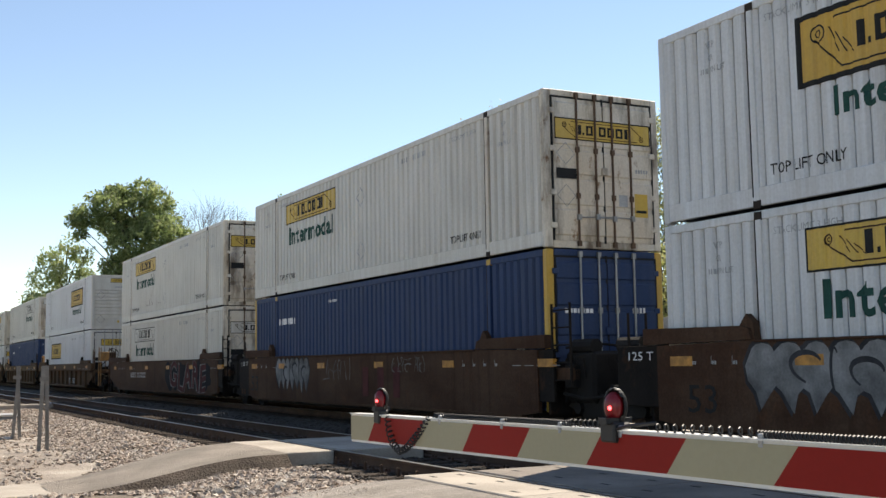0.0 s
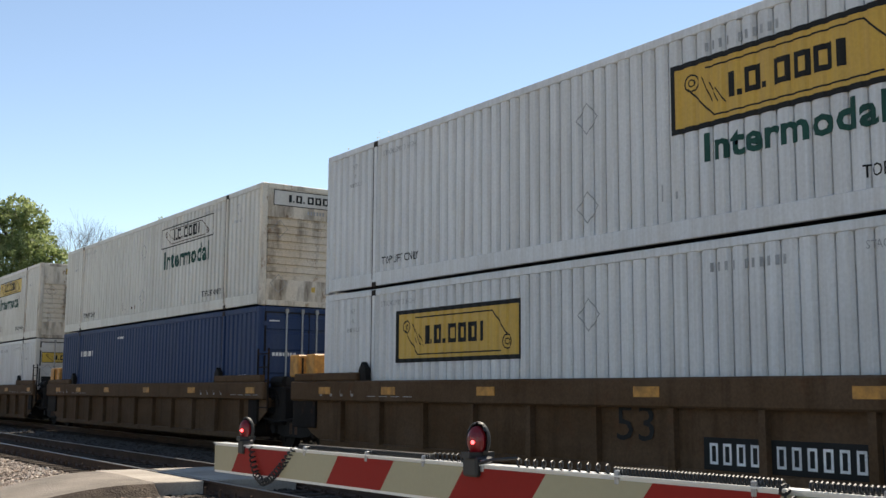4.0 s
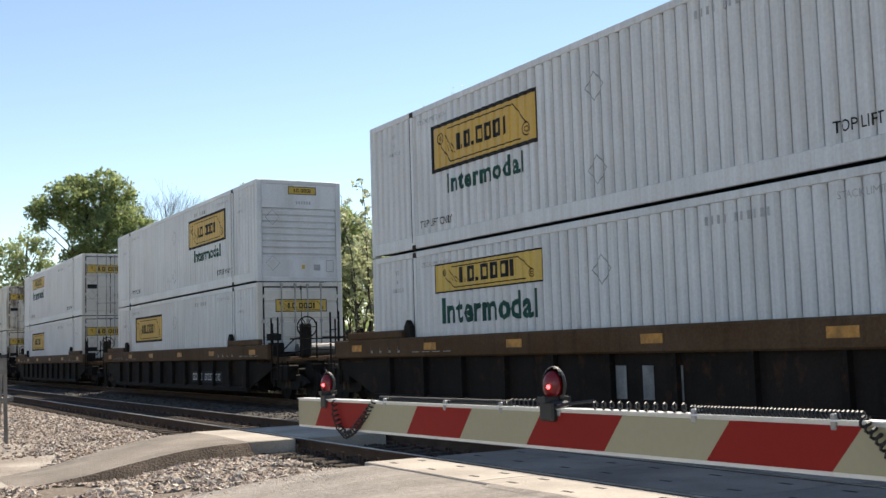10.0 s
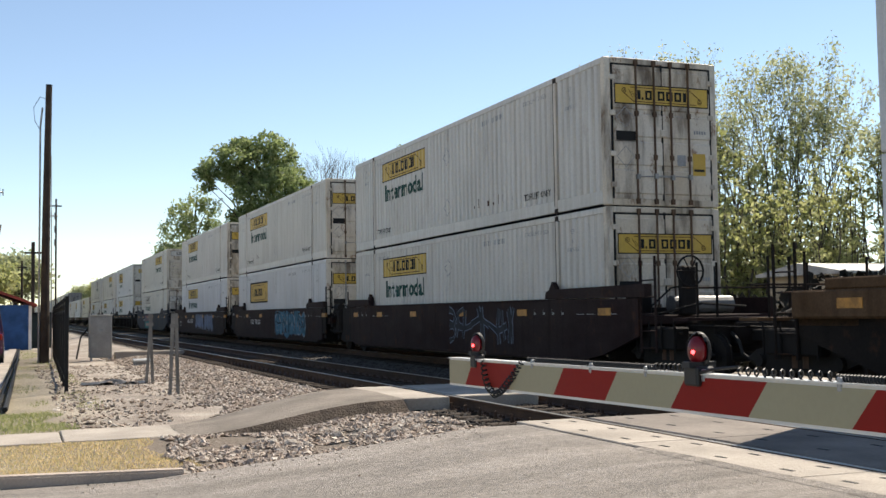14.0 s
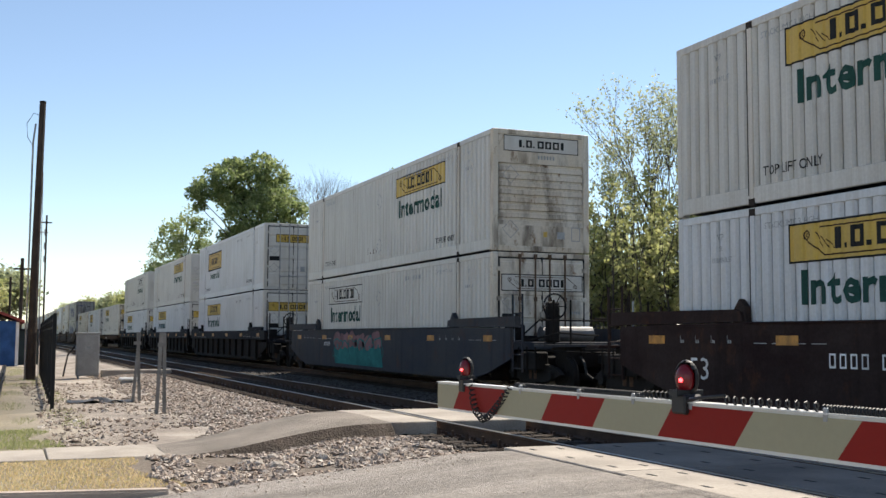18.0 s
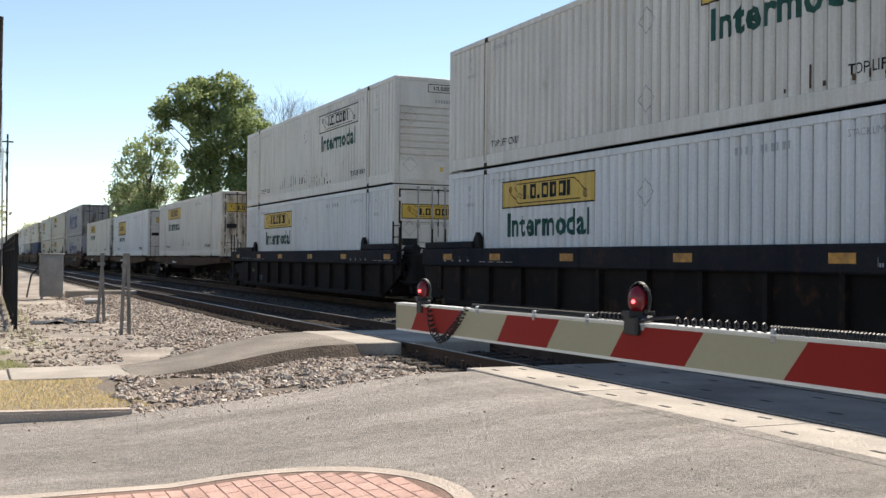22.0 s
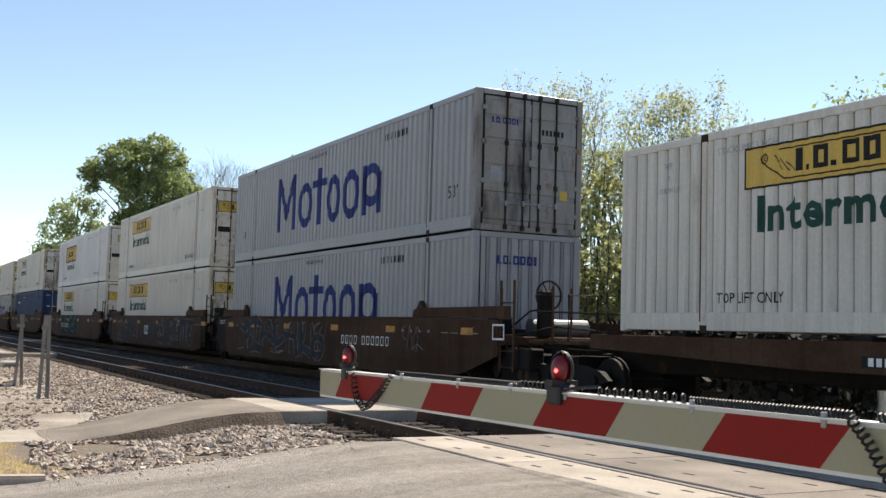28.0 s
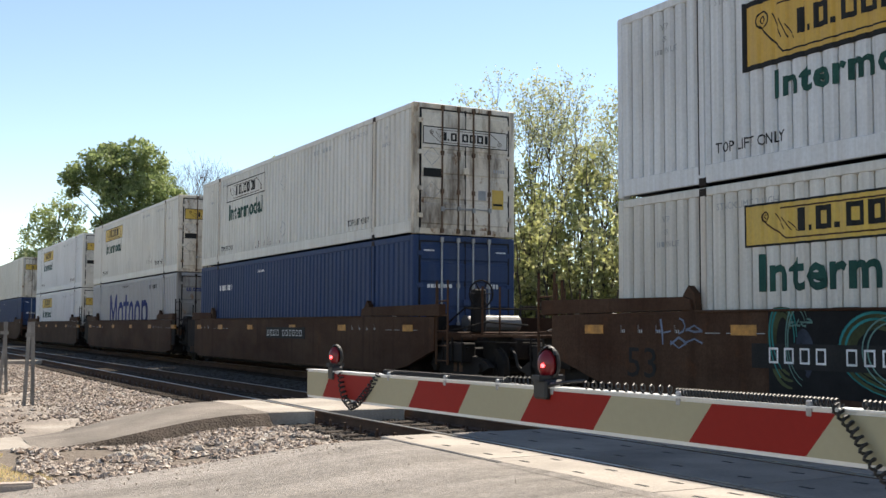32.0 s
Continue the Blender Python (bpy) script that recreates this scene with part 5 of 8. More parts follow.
def road_mat():
    m, nt, b = node_mat("old_grey_asphalt_road", 0.9, 0.0, 0.25)
    v = coords(nt, False)
    fine = noise_of(nt, v, 42, 4, 0.34, 0.66, rough=0.75)
    mid = noise_of(nt, v, 9, 4)
    big = noise_of(nt, v, 0.45, 4, 0.38, 0.62)
    wear = noise_of(nt, v, 0.9, 3, 0.45, 0.62, (0.25, 1.4, 1))
    c = mixed(nt, big, (0.208, 0.187, 0.166), (0.272, 0.246, 0.221))
    c = mixed(nt, wear, c, (0.325, 0.291, 0.260))
    c = mixed(nt, 1.0, c, mixed(nt, fine, (0.72, 0.71, 0.70), (1.22, 1.21, 1.20)), "MULTIPLY")
    c = mixed(nt, 1.0, c, mixed(nt, mid, (0.87, 0.87, 0.86), (1.08, 1.08, 1.08)), "MULTIPLY")
    nt.links.new(c, b.inputs["Base Color"])
    bumped(nt, b, fine, 0.8, 0.008)
    return m


road = sheet_object("road", spaced((-45, -5, 2), (-5, 4.97, 0.35), (4.97, 4.985, 0.02), (4.985, 8.26, 1.6), (8.26, 8.275, 0.02), (8.275, 9.93, 0.8), (9.93, 9.96, 0.03), (9.96, 13.27, 1.6), (13.27, 13.29, 0.02), (13.29, 20, 0.8), (20, 90, 10)),
                    spaced((ROAD_S, ROAD_N, 0.5)), lane_z, road_mat(), "worn grey asphalt road over the railway crossing", "road")
# cracks in the asphalt
rc = random.Random(4)
for k in range(1):
    x, y = rc.uniform(-0.8, 1.2), rc.uniform(7.8, 11.0)
    a = rc.uniform(0, 6.28)
    bm = bmesh.new()
    prev = None
    for i in range(14):
        w = rc.uniform(0.0008, 0.002)
        q = [bm.verts.new((x - w * math.sin(a), y + w * math.cos(a), lane_z(x, y) + 0.004)), bm.verts.new((x + w * math.sin(a), y - w * math.cos(a), lane_z(x, y) + 0.004))]
        if prev:
            bm.faces.new((*prev, q[1], q[0]))
        prev = q
        a += rc.uniform(-0.5, 0.5)
        x, y = min(4.3, x + 0.16 * math.cos(a)), min(11.3, max(7.7, y + 0.16 * math.sin(a)))
    part("crack", bm, BLACK, road)

RAILS = (5.865, 7.365, 10.845, 12.345)
rail_outline = [(-0.07, -0.17), (0.07, -0.17), (0.07, -0.155), (0.012, -0.135), (0.012, -0.04), (0.036, -0.03), (0.036, -0.004), (0.026, 0.0), (-0.026, 0.0), (-0.036, -0.004), (-0.036, -0.03), (-0.012, -0.04), (-0.012, -0.135), (-0.07, -0.155)]
tracks = []
for n, (a, b) in enumerate(((0, 1), (2, 3))):
    track = thing(f"track_{n + 1}", pose(0, 0, 0), "steel rails spiked to dark timber ties in stone ballast", "railway track", kind="structure")
    tracks.append(track)
    for r in (RAILS[a], RAILS[b]):
        bm = slab([(x, z) for x, z in rail_outline], 1, -80, 900)
        ob = part("rail", bm, RUST, track, m=pose(r, 0, 0.0))
        part("rail_head", slab([(-0.03, 0.0012), (0.03, 0.0012), (0.03, -0.003), (-0.03, -0.003)], 1, -80, 900), RAIL_TOP, ob, "bright worn running surface")

# concrete crossing panels with lifting pockets
slabs = thing("crossing_panels", pose(0, 0, 0), "pale concrete railway crossing panels with dark lifting pockets", "crossing", kind="structure")


def panel_bm(w, ln):
    bm = bx(0, w, 0, ln, -0.2, 0.0, bevel=0.012)
    return bm


def pocket_bm(w, ln):
    bm = bmesh.new()
    for fx in (0.28, 0.75):
        for fy in (0.14, 0.5, 0.86):
            bx(w * fx - 0.02, w * fx + 0.02, ln * fy - 0.07, ln * fy + 0.07, -0.006, 0.0025, bm)
    return bm


for base in (5.865, 10.845):
    for x0, w in ((base - 0.83, 0.74), (base + 0.10, 1.29), (base + 1.585, 0.76)):
        for k in range(9):
            y0 = 11.85 - 2.4 * (k + 1)
            p = part("panel", lambda: panel_bm(w, 2.39), CONC if x0 < 5.5 else SHADECONC, slabs, "", f"panel{w}", pose(x0, y0, 0.004))
            part("lifting_pocket", lambda: pocket_bm(w, 2.39), BLACK, p, "", f"pocket{w}")
        p = part("panel", lambda: panel_bm(w, 2.75), CONC, slabs, "", f"wpanel{w}", pose(x0, 15.72, 0.004))
    part("rubber_flange_strip", bx(base + 0.035, base + 0.095, -9, 11.85, -0.2, -0.03), BLACK, slabs)
    part("rubber_flange_strip", bx(base + 1.40, base + 1.46, -9, 11.85, -0.2, -0.03), BLACK, slabs)

# asphalt feathered over the outer edge of the panels
bm = bmesh.new()
prev = None
for y in spaced((-7.0, 9.1, 0.12)):
    w = 5.075 + 0.045 * noise.noise((y * 0.9, 2.0, 0)) + 0.03 * noise.noise((y * 4.0, 5.0, 0)) - 0.05 * smooth(8.3, 9.1, y)
    q = [bm.verts.new((4.9, y, 0.003)), bm.verts.new((w - 0.03, y, 0.012)), bm.verts.new((w, y, 0.0045))]
    if prev:
        for i in range(2):
            bm.faces.new((prev[i], prev[i + 1], q[i + 1], q[i]))
    prev = q
part("asphalt_lip", bm, road.data.materials[0], road, "worn asphalt edge lapping over the panels")

# footway slabs, asphalt path, kerb
footway = thing("footway", pose(0, 0, 0), "pale concrete footway slabs with cracked joints", "pavement", kind="structure")
for k in range(12):
    x1 = 1.80 - 1.52 * k
    y0 = 15.35 - 0.02 * k
    part("paving_slab", lambda: bx(-1.5, 0, 0, 1.45, -0.12, 0, bevel=0.01), CONC, footway, "", "slab", pose(x1, y0, -0.325 - 0.003 * (k % 3), 0.4 * (-1) ** k, 0.3 * (k % 2), -0.5))


def path_z(x):
    return -0.33 + 0.335 * smooth(1.7, 4.7, x)


px = spaced((1.78, 5.03, 0.1))
bm = bmesh.new()
rows = []
for x in px:
    k = (x - 1.78) / 3.25
    ya, yb = 15.30 + 0.42 * k, 16.95 + 1.45 * k
    z = path_z(x)
    j = 0.05 * noise.noise((x * 2.0, 3.0, 0))
    rows.append([bm.verts.new(p) for p in ((x, ya - 0.28 - j, z - 0.17), (x, ya - 0.04 + j, z - 0.012), (x, ya + 0.12, z), (x, (ya + yb) / 2, z + 0.02), (x, yb - 0.1, z), (x, yb + 0.3 + j, z - 0.16))])
for q, s in zip(rows, rows[1:]):
    for i in range(5):
        bm.faces.new((q[i], s[i], s[i + 1], q[i + 1])).material_index = 1 if i == 0 else 0
# darker soil colour for the path's near slope
SOIL = plain("dark_slope_soil", (0.085, 0.066, 0.052), 0.95, 0, 0.4, 3.0, 30, 0.9, False)
tagged(part("asphalt_path", bm, [PATCH, SOIL]), "dark asphalt footpath ramp rising to the crossing", "path", kind="structure")

kerb = thing("kerb", pose(0, 0, 0), "weathered concrete kerb along the road edge", "kerb", kind="structure")
for k in range(9):
    x1, x0 = 1.25 - 1.8 * k, 1.25 - 1.8 * (k + 1) + 0.005
    h1 = 0.02 if k == 0 else 0.09
    o = [(x0, road_z(x0) - 0.25), (x1, road_z(x1) - 0.25), (x1, road_z(x1) + h1), (x0, road_z(x0) + 0.09)]
    bm = slab(o, 1, ROAD_N + 0.004, ROAD_N + 0.17)
    bmesh.ops.bevel(bm, geom=[e for e in bm.edges if abs(e.verts[0].co.y - e.verts[1].co.y) < 1e-4 and e.verts[0].co.z > -0.3 and e.verts[1].co.z > -0.3], offset=0.02, segments=2, affect="EDGES")
    part("kerb_stone", bm, KERB, kerb)

# median island paved in brick
isl = thing("brick_island", pose(0, 0, 0), "red brick paved traffic island with a pale concrete kerb", "traffic island", kind="structure")
CX, CY = 1.2, 6.22
OUT, INN = (1.17, 1.245), (1.042, 1.10)


def nose_line(r):
    return [(x, CY + r[1]) for x in (-14, -3, 0.0, 0.9)] + [(CX + r[0] * math.sin(a), CY + r[1] * math.cos(a)) for a in [math.pi * k / 28 for k in range(29)]] + [(x, CY - r[1]) for x in (0.9, 0.0, -3, -14)]


def isl_z(x):
    return road_z(x) + 0.115


bm = bmesh.new()
outer, inner = nose_line(OUT), nose_line(INN)
ring = []
for (ox, oy), (ix, iy) in zip(outer, inner):
    zo, zi = isl_z(max(ox, -3)), isl_z(max(ix, -3))
    mx, my = ox + (ix - ox) * 0.15, oy + (iy - oy) * 0.15
    ring.append([bm.verts.new(p) for p in ((ox, oy, zo - 0.3), (ox, oy, zo - 0.03), (mx, my, zo), (ix, iy, zi), (ix, iy, zi - 0.1))])
for q, s in zip(ring, ring[1:]):
    for i in range(4):
        bm.faces.new((q[i], s[i], s[i + 1], q[i + 1]))
bmesh.ops.recalc_face_normals(bm, faces=bm.faces)
part("island_kerb", bm, KERB, isl, "pale rounded concrete island kerb")
bm = bmesh.new()
fan = [bm.verts.new((x, y, isl_z(max(x, -3)) - 0.004)) for x, y in inner]
for i in range(len(fan) // 2):
    q = list(dict.fromkeys((fan[i], fan[i + 1], fan[-2 - i], fan[-1 - i])))
    if len(q) > 2:
        bm.faces.new(q)
part("joint_bed", bm, SAND, isl)
BRICK_SPOTS = []


def paved(x, y, hx, hy):
    """Whether a brick of that half size lies inside the island's kerb."""
    return all(abs(yy - CY) < INN[1] - 0.004 and (xx < CX or ((xx - CX) / (INN[0] - 0.006)) ** 2 + ((yy - CY) / (INN[1] - 0.006)) ** 2 < 1) for xx in (x - hx, x + hx) for yy in (y - hy, y + hy))


# stretcher rows across the island, whole bricks first and cut ones at the kerb
for i in range(-15, 11):
    for j in range(-3, 7):
        x, y = CX + i * 0.101, CY + j * 0.202 + (0.101 if i % 2 else 0)
        if paved(x, y, 0.046, 0.096):
            BRICK_SPOTS.append((x, y, 1))
        else:
            BRICK_SPOTS += [(x, y + dy, 2) for dy in (-0.0505, 0.0505) if paved(x, y + dy, 0.044, 0.044)]


def brick_bm(cut=1):
    return bx(-0.0478, 0.0478, -0.0980 / cut + 0.001 * cut, 0.0980 / cut - 0.001 * cut, -0.05, 0, bevel=0.003)


# ---- things beside the line ----
def stones(name, spots, label, size=(0.013, 0.042), mat=None):
    """Loose crushed stones as one mesh."""
    rnd = np.random.RandomState(7)
    base = np.array([(1, 0, 0), (-1, 0, 0), (0, 1, 0), (0, -1, 0), (0, 0, 1), (0, 0, -1)], float)
    tri = np.array([(0, 2, 4), (2, 1, 4), (1, 3, 4), (3, 0, 4), (2, 0, 5), (1, 2, 5), (3, 1, 5), (0, 3, 5)])
    n = len(spots)
    s = rnd.uniform(*size, (n, 1, 1)) * rnd.uniform(0.45, 1.8, (n, 1, 3)) * np.array([1.15, 1.0, 0.62])
    v = (base[None] * rnd.uniform(0.75, 1.25, (n, 6, 1)))
    a = rnd.uniform(0, 6.28, n)
    t = rnd.uniform(-0.6, 0.6, n)
    ca, sa, ct, st = np.cos(a), np.sin(a), np.cos(t), np.sin(t)
    v = v * s
    x, y, z = v[..., 0], v[..., 1], v[..., 2]
    y, z = y * ct[:, None] - z * st[:, None], y * st[:, None] + z * ct[:, None]
    x, y = x * ca[:, None] - y * sa[:, None], x * sa[:, None] + y * ca[:, None]
    v = np.stack([x, y, z], -1) + np.array(spots)[:, None]
    f = (tri[None] + 6 * np.arange(n)[:, None, None]).reshape(-1, 3)
    me = bpy.data.meshes.new(name)
    me.from_pydata(v.reshape(-1, 3).tolist(), [], f.tolist())
    me.materials.append(mat or STONE)
    return tagged(new(name, me), label, "ballast", kind="stuff")


def spread(n, x0, x1, y0, y1, seed, keep=None, lift=0.01, power=1.0):
    rnd = np.random.RandomState(seed)
    xs, ys = rnd.uniform(x0, x1, n), y0 + (y1 - y0) * rnd.uniform(0, 1, n) ** power
    return [(x, y, land_z(x, y) + lift + rnd.uniform(-0.01, 0.02)) for x, y in zip(xs, ys) if keep is None or keep(x, y)]


def off_path(x, y):
    k = (x - 1.78) / 3.25
    if x < 1.8:
        return not 15.2 < y < 17.0
    return not (15.1 + 0.42 * k < y < 17.1 + 1.45 * k)


verge_rocks = spread(16000, 1.2, 5.2, 11.62, 15.6, 1, lambda x, y: off_path(x, y) and x > 1.2 + 0.35 * noise.noise((y, 1, 0)) + 0.1 * (y - 11.6) and noise.noise((x * 1.1, y * 1.4, 3)) + 0.4 * noise.noise((x * 4, y * 4, 3)) < 0.26)
near_rocks = spread(22000, 2.6, 5.2, 16.6, 48, 2, lambda x, y: off_path(x, y) and x > 3.1 + 0.9 * noise.noise((y * 0.6, 5, 0)), power=1.6)
near_rocks += spread(2400, 0.4, 3.2, 17.0, 40, 3, lambda x, y: off_path(x, y) and noise.noise((x * 0.7, y * 0.4, 9)) > -0.15, power=1.4)
stones("verge_stones", verge_rocks, "fine crushed grey stone between the road and the path", (0.010, 0.042))
stones("ballast_stones", near_rocks, "crushed brown and grey ballast stones beside the track")
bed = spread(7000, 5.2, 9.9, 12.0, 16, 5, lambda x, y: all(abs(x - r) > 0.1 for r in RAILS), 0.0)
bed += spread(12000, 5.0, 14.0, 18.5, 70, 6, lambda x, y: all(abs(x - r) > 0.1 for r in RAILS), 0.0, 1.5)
stones("track_bed_stones", bed, "oily ballast stones between the rails, darkened further by painted train shade", mat=BEDSTONE)
rk = random.Random(3)
for k in range(9):
    x, y = rk.uniform(2.6, 4.4), rk.uniform(12.2, 14.6)
    s = rk.uniform(0.05, 0.10)
    bm = bmesh.new()
    bmesh.ops.create_icosphere(bm, subdivisions=2, radius=s)
    for v in bm.verts:
        v.co *= 1 + 0.35 * noise.noise(v.co * 14 + Vector((k, 0, 0)))
        v.co.z *= 0.7
    tagged(part("boulder", bm, CONC, None, m=pose(x, y, land_z(x, y) + s * 0.4)), "pale fist-sized rock lying in the gravel", "rock", "rocks in the gravel")


def blades(name, n, x0, x1, y0, y1, mat, h, seed, label, keep=None):
    rnd = np.random.RandomState(seed)
    xs, ys = rnd.uniform(x0, x1, n), rnd.uniform(y0, y1, n)
    verts, faces = [], []
    for x, y in zip(xs, ys):
        if keep and not keep(x, y):
            continue
        z = land_z(x, y)
        a, hh, w = rnd.uniform(0, 6.28), h * rnd.uniform(0.5, 1.3), rnd.uniform(0.004, 0.009)
        lx, ly = rnd.uniform(-0.6, 0.6, 2) * hh
        b = len(verts)
        verts += [(x - w * math.cos(a), y - w * math.sin(a), z - 0.01), (x + w * math.cos(a), y + w * math.sin(a), z - 0.01), (x + lx, y + ly, z + hh)]
        faces.append((b, b + 1, b + 2))
    me = bpy.data.meshes.new(name)
    me.from_pydata(verts, [], faces)
    me.materials.append(mat)
    return tagged(new(name, me), label, "grass", kind="stuff")


edge = lambda x, y: x < 1.75 + 0.5 * noise.noise((x, y * 1.3, 2)) - 0.12 * (y - 11.6)
blades("dry_verge_grass", 34000, -3.5, 1.8, 11.7, 15.33, STRAW, 0.028, 11, "short straw-coloured verge grass with green tufts", edge)
blades("green_verge_grass", 16000, -3.5, 0.6, 16.85, 20.4, GRASS, 0.045, 12, "short green verge grass beside the footway", lambda x, y: x < 0.4 + 0.7 * noise.noise((x, y, 4)))
blades("weed_strip", 9000, -0.5, 1.3, 20.4, 60, GRASS, 0.055, 13, "thin green weeds along the fence", lambda x, y: noise.noise((x * 1.2, y * 0.35, 6)) > 0.02)

def spikes_bm():
    bm = bmesh.new()
    for r in (-0.75, 0.75):
        bx(r - 0.16, r + 0.16, -0.09, 0.09, 0, 0.012, bm)
        for dx in (-0.11, 0.11):
            for dy in (-0.05, 0.05):
                bx(r + dx - 0.014, r + dx + 0.014, dy - 0.014, dy + 0.014, 0.01, 0.05, bm)
    bx(-0.75 - 0.22, -0.75 - 0.19, -0.02, 0.02, 0.0, 0.11, bm)
    return bm


# timber ties, nearest first
tie_ys = [12.25 + 0.52 * k for k in range(7)] + [18.75 + 0.52 * k for k in range(75)]
for track, xc in ((tracks[0], 6.615), (tracks[1], 11.595)):
    for k, y in enumerate(tie_ys):
        t = part("tie", lambda: bx(-1.3, 1.3, -0.11, 0.11, -0.22, 0, bevel=0.012), TIE, track, "", "tie", pose(xc, y, -0.168))
        if k < 36 and track is tracks[0]:
            part("spike_plate", spikes_bm, RUST, t, "", "spikes")
    far_rows = bmesh.new()
    for k in range(90):
        bx(-1.3, 1.3, 57.75 + 0.52 * k - 0.11, 57.75 + 0.52 * k + 0.11, -0.22, 0, far_rows)
    tagged(part("far_ties", far_rows, TIE, track, "", None, pose(xc, 0, -0.168)), kind="stuff")

# grit swept against the island and the road edge
gr = np.random.RandomState(21)
grit = []
for _ in range(200):
    a, r = gr.uniform(-0.2, 2.2), abs(gr.normal(0, 0.35)) + 0.02
    x, y = CX + (OUT[0] + r) * math.sin(a), CY + (OUT[1] + r) * math.cos(a)
    grit.append((x, y, lane_z(x, y) + 0.004))
for _ in range(240):
    x, y = gr.uniform(0.2, 4.3), ROAD_N - abs(gr.normal(0, 0.35)) - 0.02
    grit.append((x, y, lane_z(x, y) + 0.004))
for _ in range(120):
    x, y = gr.uniform(0.0, 4.8), gr.uniform(4.5, 11)
    grit.append((x, y, lane_z(x, y) + 0.003))
stones("road_grit", grit, "loose grit and leaf litter scattered on the asphalt", (0.003, 0.010))


# ---- crossing gate ----
ARM_RED = plain("red_reflective_stripe", (0.25, 0.015, 0.010), 0.72, 0, 0.06, 1.2, 60, 0.0, speck=0.02)
ARM_CREAM = plain("cream_reflective_sheet", (0.350, 0.318, 0.212), 0.72, 0, 0.05, 1.2, 60, 0.0, speck=0.02)
ALU = plain("white_enamelled_aluminium", (0.66, 0.65, 0.62), 0.4, 0.0, 0.08, speck=0.03)
LENS = glow("lit_red_lens", (0.13, 0.003, 0.006), 0.03)
LED = glow("lit_red_led", (1.0, 0.05, 0.06), 6.0)
CORD = plain("black_rubber_cord", (0.012, 0.012, 0.012), 0.58, bump=0)

GX, GTIP, GBUTT = 1.45, 4.88, -3.2


def arm_z(y):
    return 0.998 + 0.0095 * (GTIP - y)


def arm_half(y):
    return 0.058 - 0.001 * (GTIP - y)


gate = thing("crossing_gate", pose(GX, 0, 0), "lowered crossing gate arm with red and cream stripes and lamps", "crossing gate")
bm = slab([(GTIP, arm_z(GTIP) - arm_half(GTIP)), (GTIP, arm_z(GTIP) + arm_half(GTIP)), (GBUTT, arm_z(GBUTT) + arm_half(GBUTT)), (GBUTT, arm_z(GBUTT) - arm_half(GBUTT))], 0, -0.012, 0.012)
arm = part("gate_arm", bm, ALU, gate, "long thin tapered gate arm")
part("top_flange", slab([(GTIP, arm_z(GTIP) + arm_half(GTIP)), (GTIP, arm_z(GTIP) + arm_half(GTIP) + 0.004), (GBUTT, arm_z(GBUTT) + arm_half(GBUTT) + 0.004), (GBUTT, arm_z(GBUTT) + arm_half(GBUTT))], 0, -0.02, 0.03), ALU, arm)
LEAN = 0.082
y = GTIP - 0.002
k = 0
edges = [GTIP - 0.002, 4.66, 4.225]
for i in range(10):
    edges += [3.85 - 0.744 * i, 3.487 - 0.744 * i]
for k, (ya, yb) in enumerate(zip(edges, edges[1:])):
    if yb < GBUTT:
        break
    la, lb = (0 if k == 0 else LEAN), LEAN
    if k in (1, 2):
        la, lb = LEAN, LEAN
    pts = []
    for yy, ln in ((ya, la), (yb, lb)):
        zt, zb = arm_z(yy) + arm_half(yy) - 0.007, arm_z(yy) - arm_half(yy) + 0.009
        pts.append(((yy - ln / 2 if ln else yy, zt), (yy + ln / 2 if ln else yy, zb)))
    (at, ab), (bt, bb) = pts
    part("stripe", slab([at, bt, bb, ab], 0, -0.0145, -0.0118), ARM_RED if k % 2 else ARM_CREAM, arm)
    part("stripe", slab([at, bt, bb, ab], 0, 0.0118, 0.0145), ARM_RED if k % 2 else ARM_CREAM, arm)


def lamp_bm(s):
    bm = bx(-0.024 * s, 0.024 * s, -0.026 * s, 0.026 * s, -0.02, 0.036, bevel=0.006)
    bx(-0.034 * s, 0.034 * s, -0.015 * s, 0.015 * s, 0.032, 0.048, bm)
    return bm


def lens_bm(r, h):
    bm = bmesh.new()
    bmesh.ops.create_uvsphere(bm, u_segments=20, v_segments=12, radius=r)
    for v in bm.verts:
        v.co.z *= h
        v.co.y *= 0.75
    return bm


def hood_bm(r, h):
    """Half shell round the back of a lens."""
    bm = lens_bm(r * 1.1, h * 1.02)
    bmesh.ops.delete(bm, geom=[f for f in bm.faces if f.calc_center_median().y > r * 0.30], context="FACES")
    bmesh.ops.solidify(bm, geom=bm.faces[:], thickness=0.003)
    return bm


for k, (yy, r) in enumerate(((4.60, 0.033), (3.02, 0.036), (1.35, 0.036))):
    zt = arm_z(yy) + arm_half(yy)
    lamp = part("gate_lamp", lamp_bm(1.0 + 0.3 * (k > 0)), CORD, gate, "red gate arm lamp on a black bracket", None, pose(0, yy, zt - 0.012))
    up = 0.038 + r * 1.15
    part("lens", lens_bm(r * 0.80, 1.42), LENS, lamp, "glowing red lens", None, pose(-0.004, 0, up, 0, 0, 116))
    part("lamp_hood", hood_bm(r * 0.93, 1.42), CORD, lamp, "", None, pose(0.002, 0, up, 0, 0, 116))
    part("led", lens_bm(0.006, 1.0), LED, lamp, "bright lamp filament", None, pose(-0.004 - r * 0.60, -r * 0.29, up - 0.004))


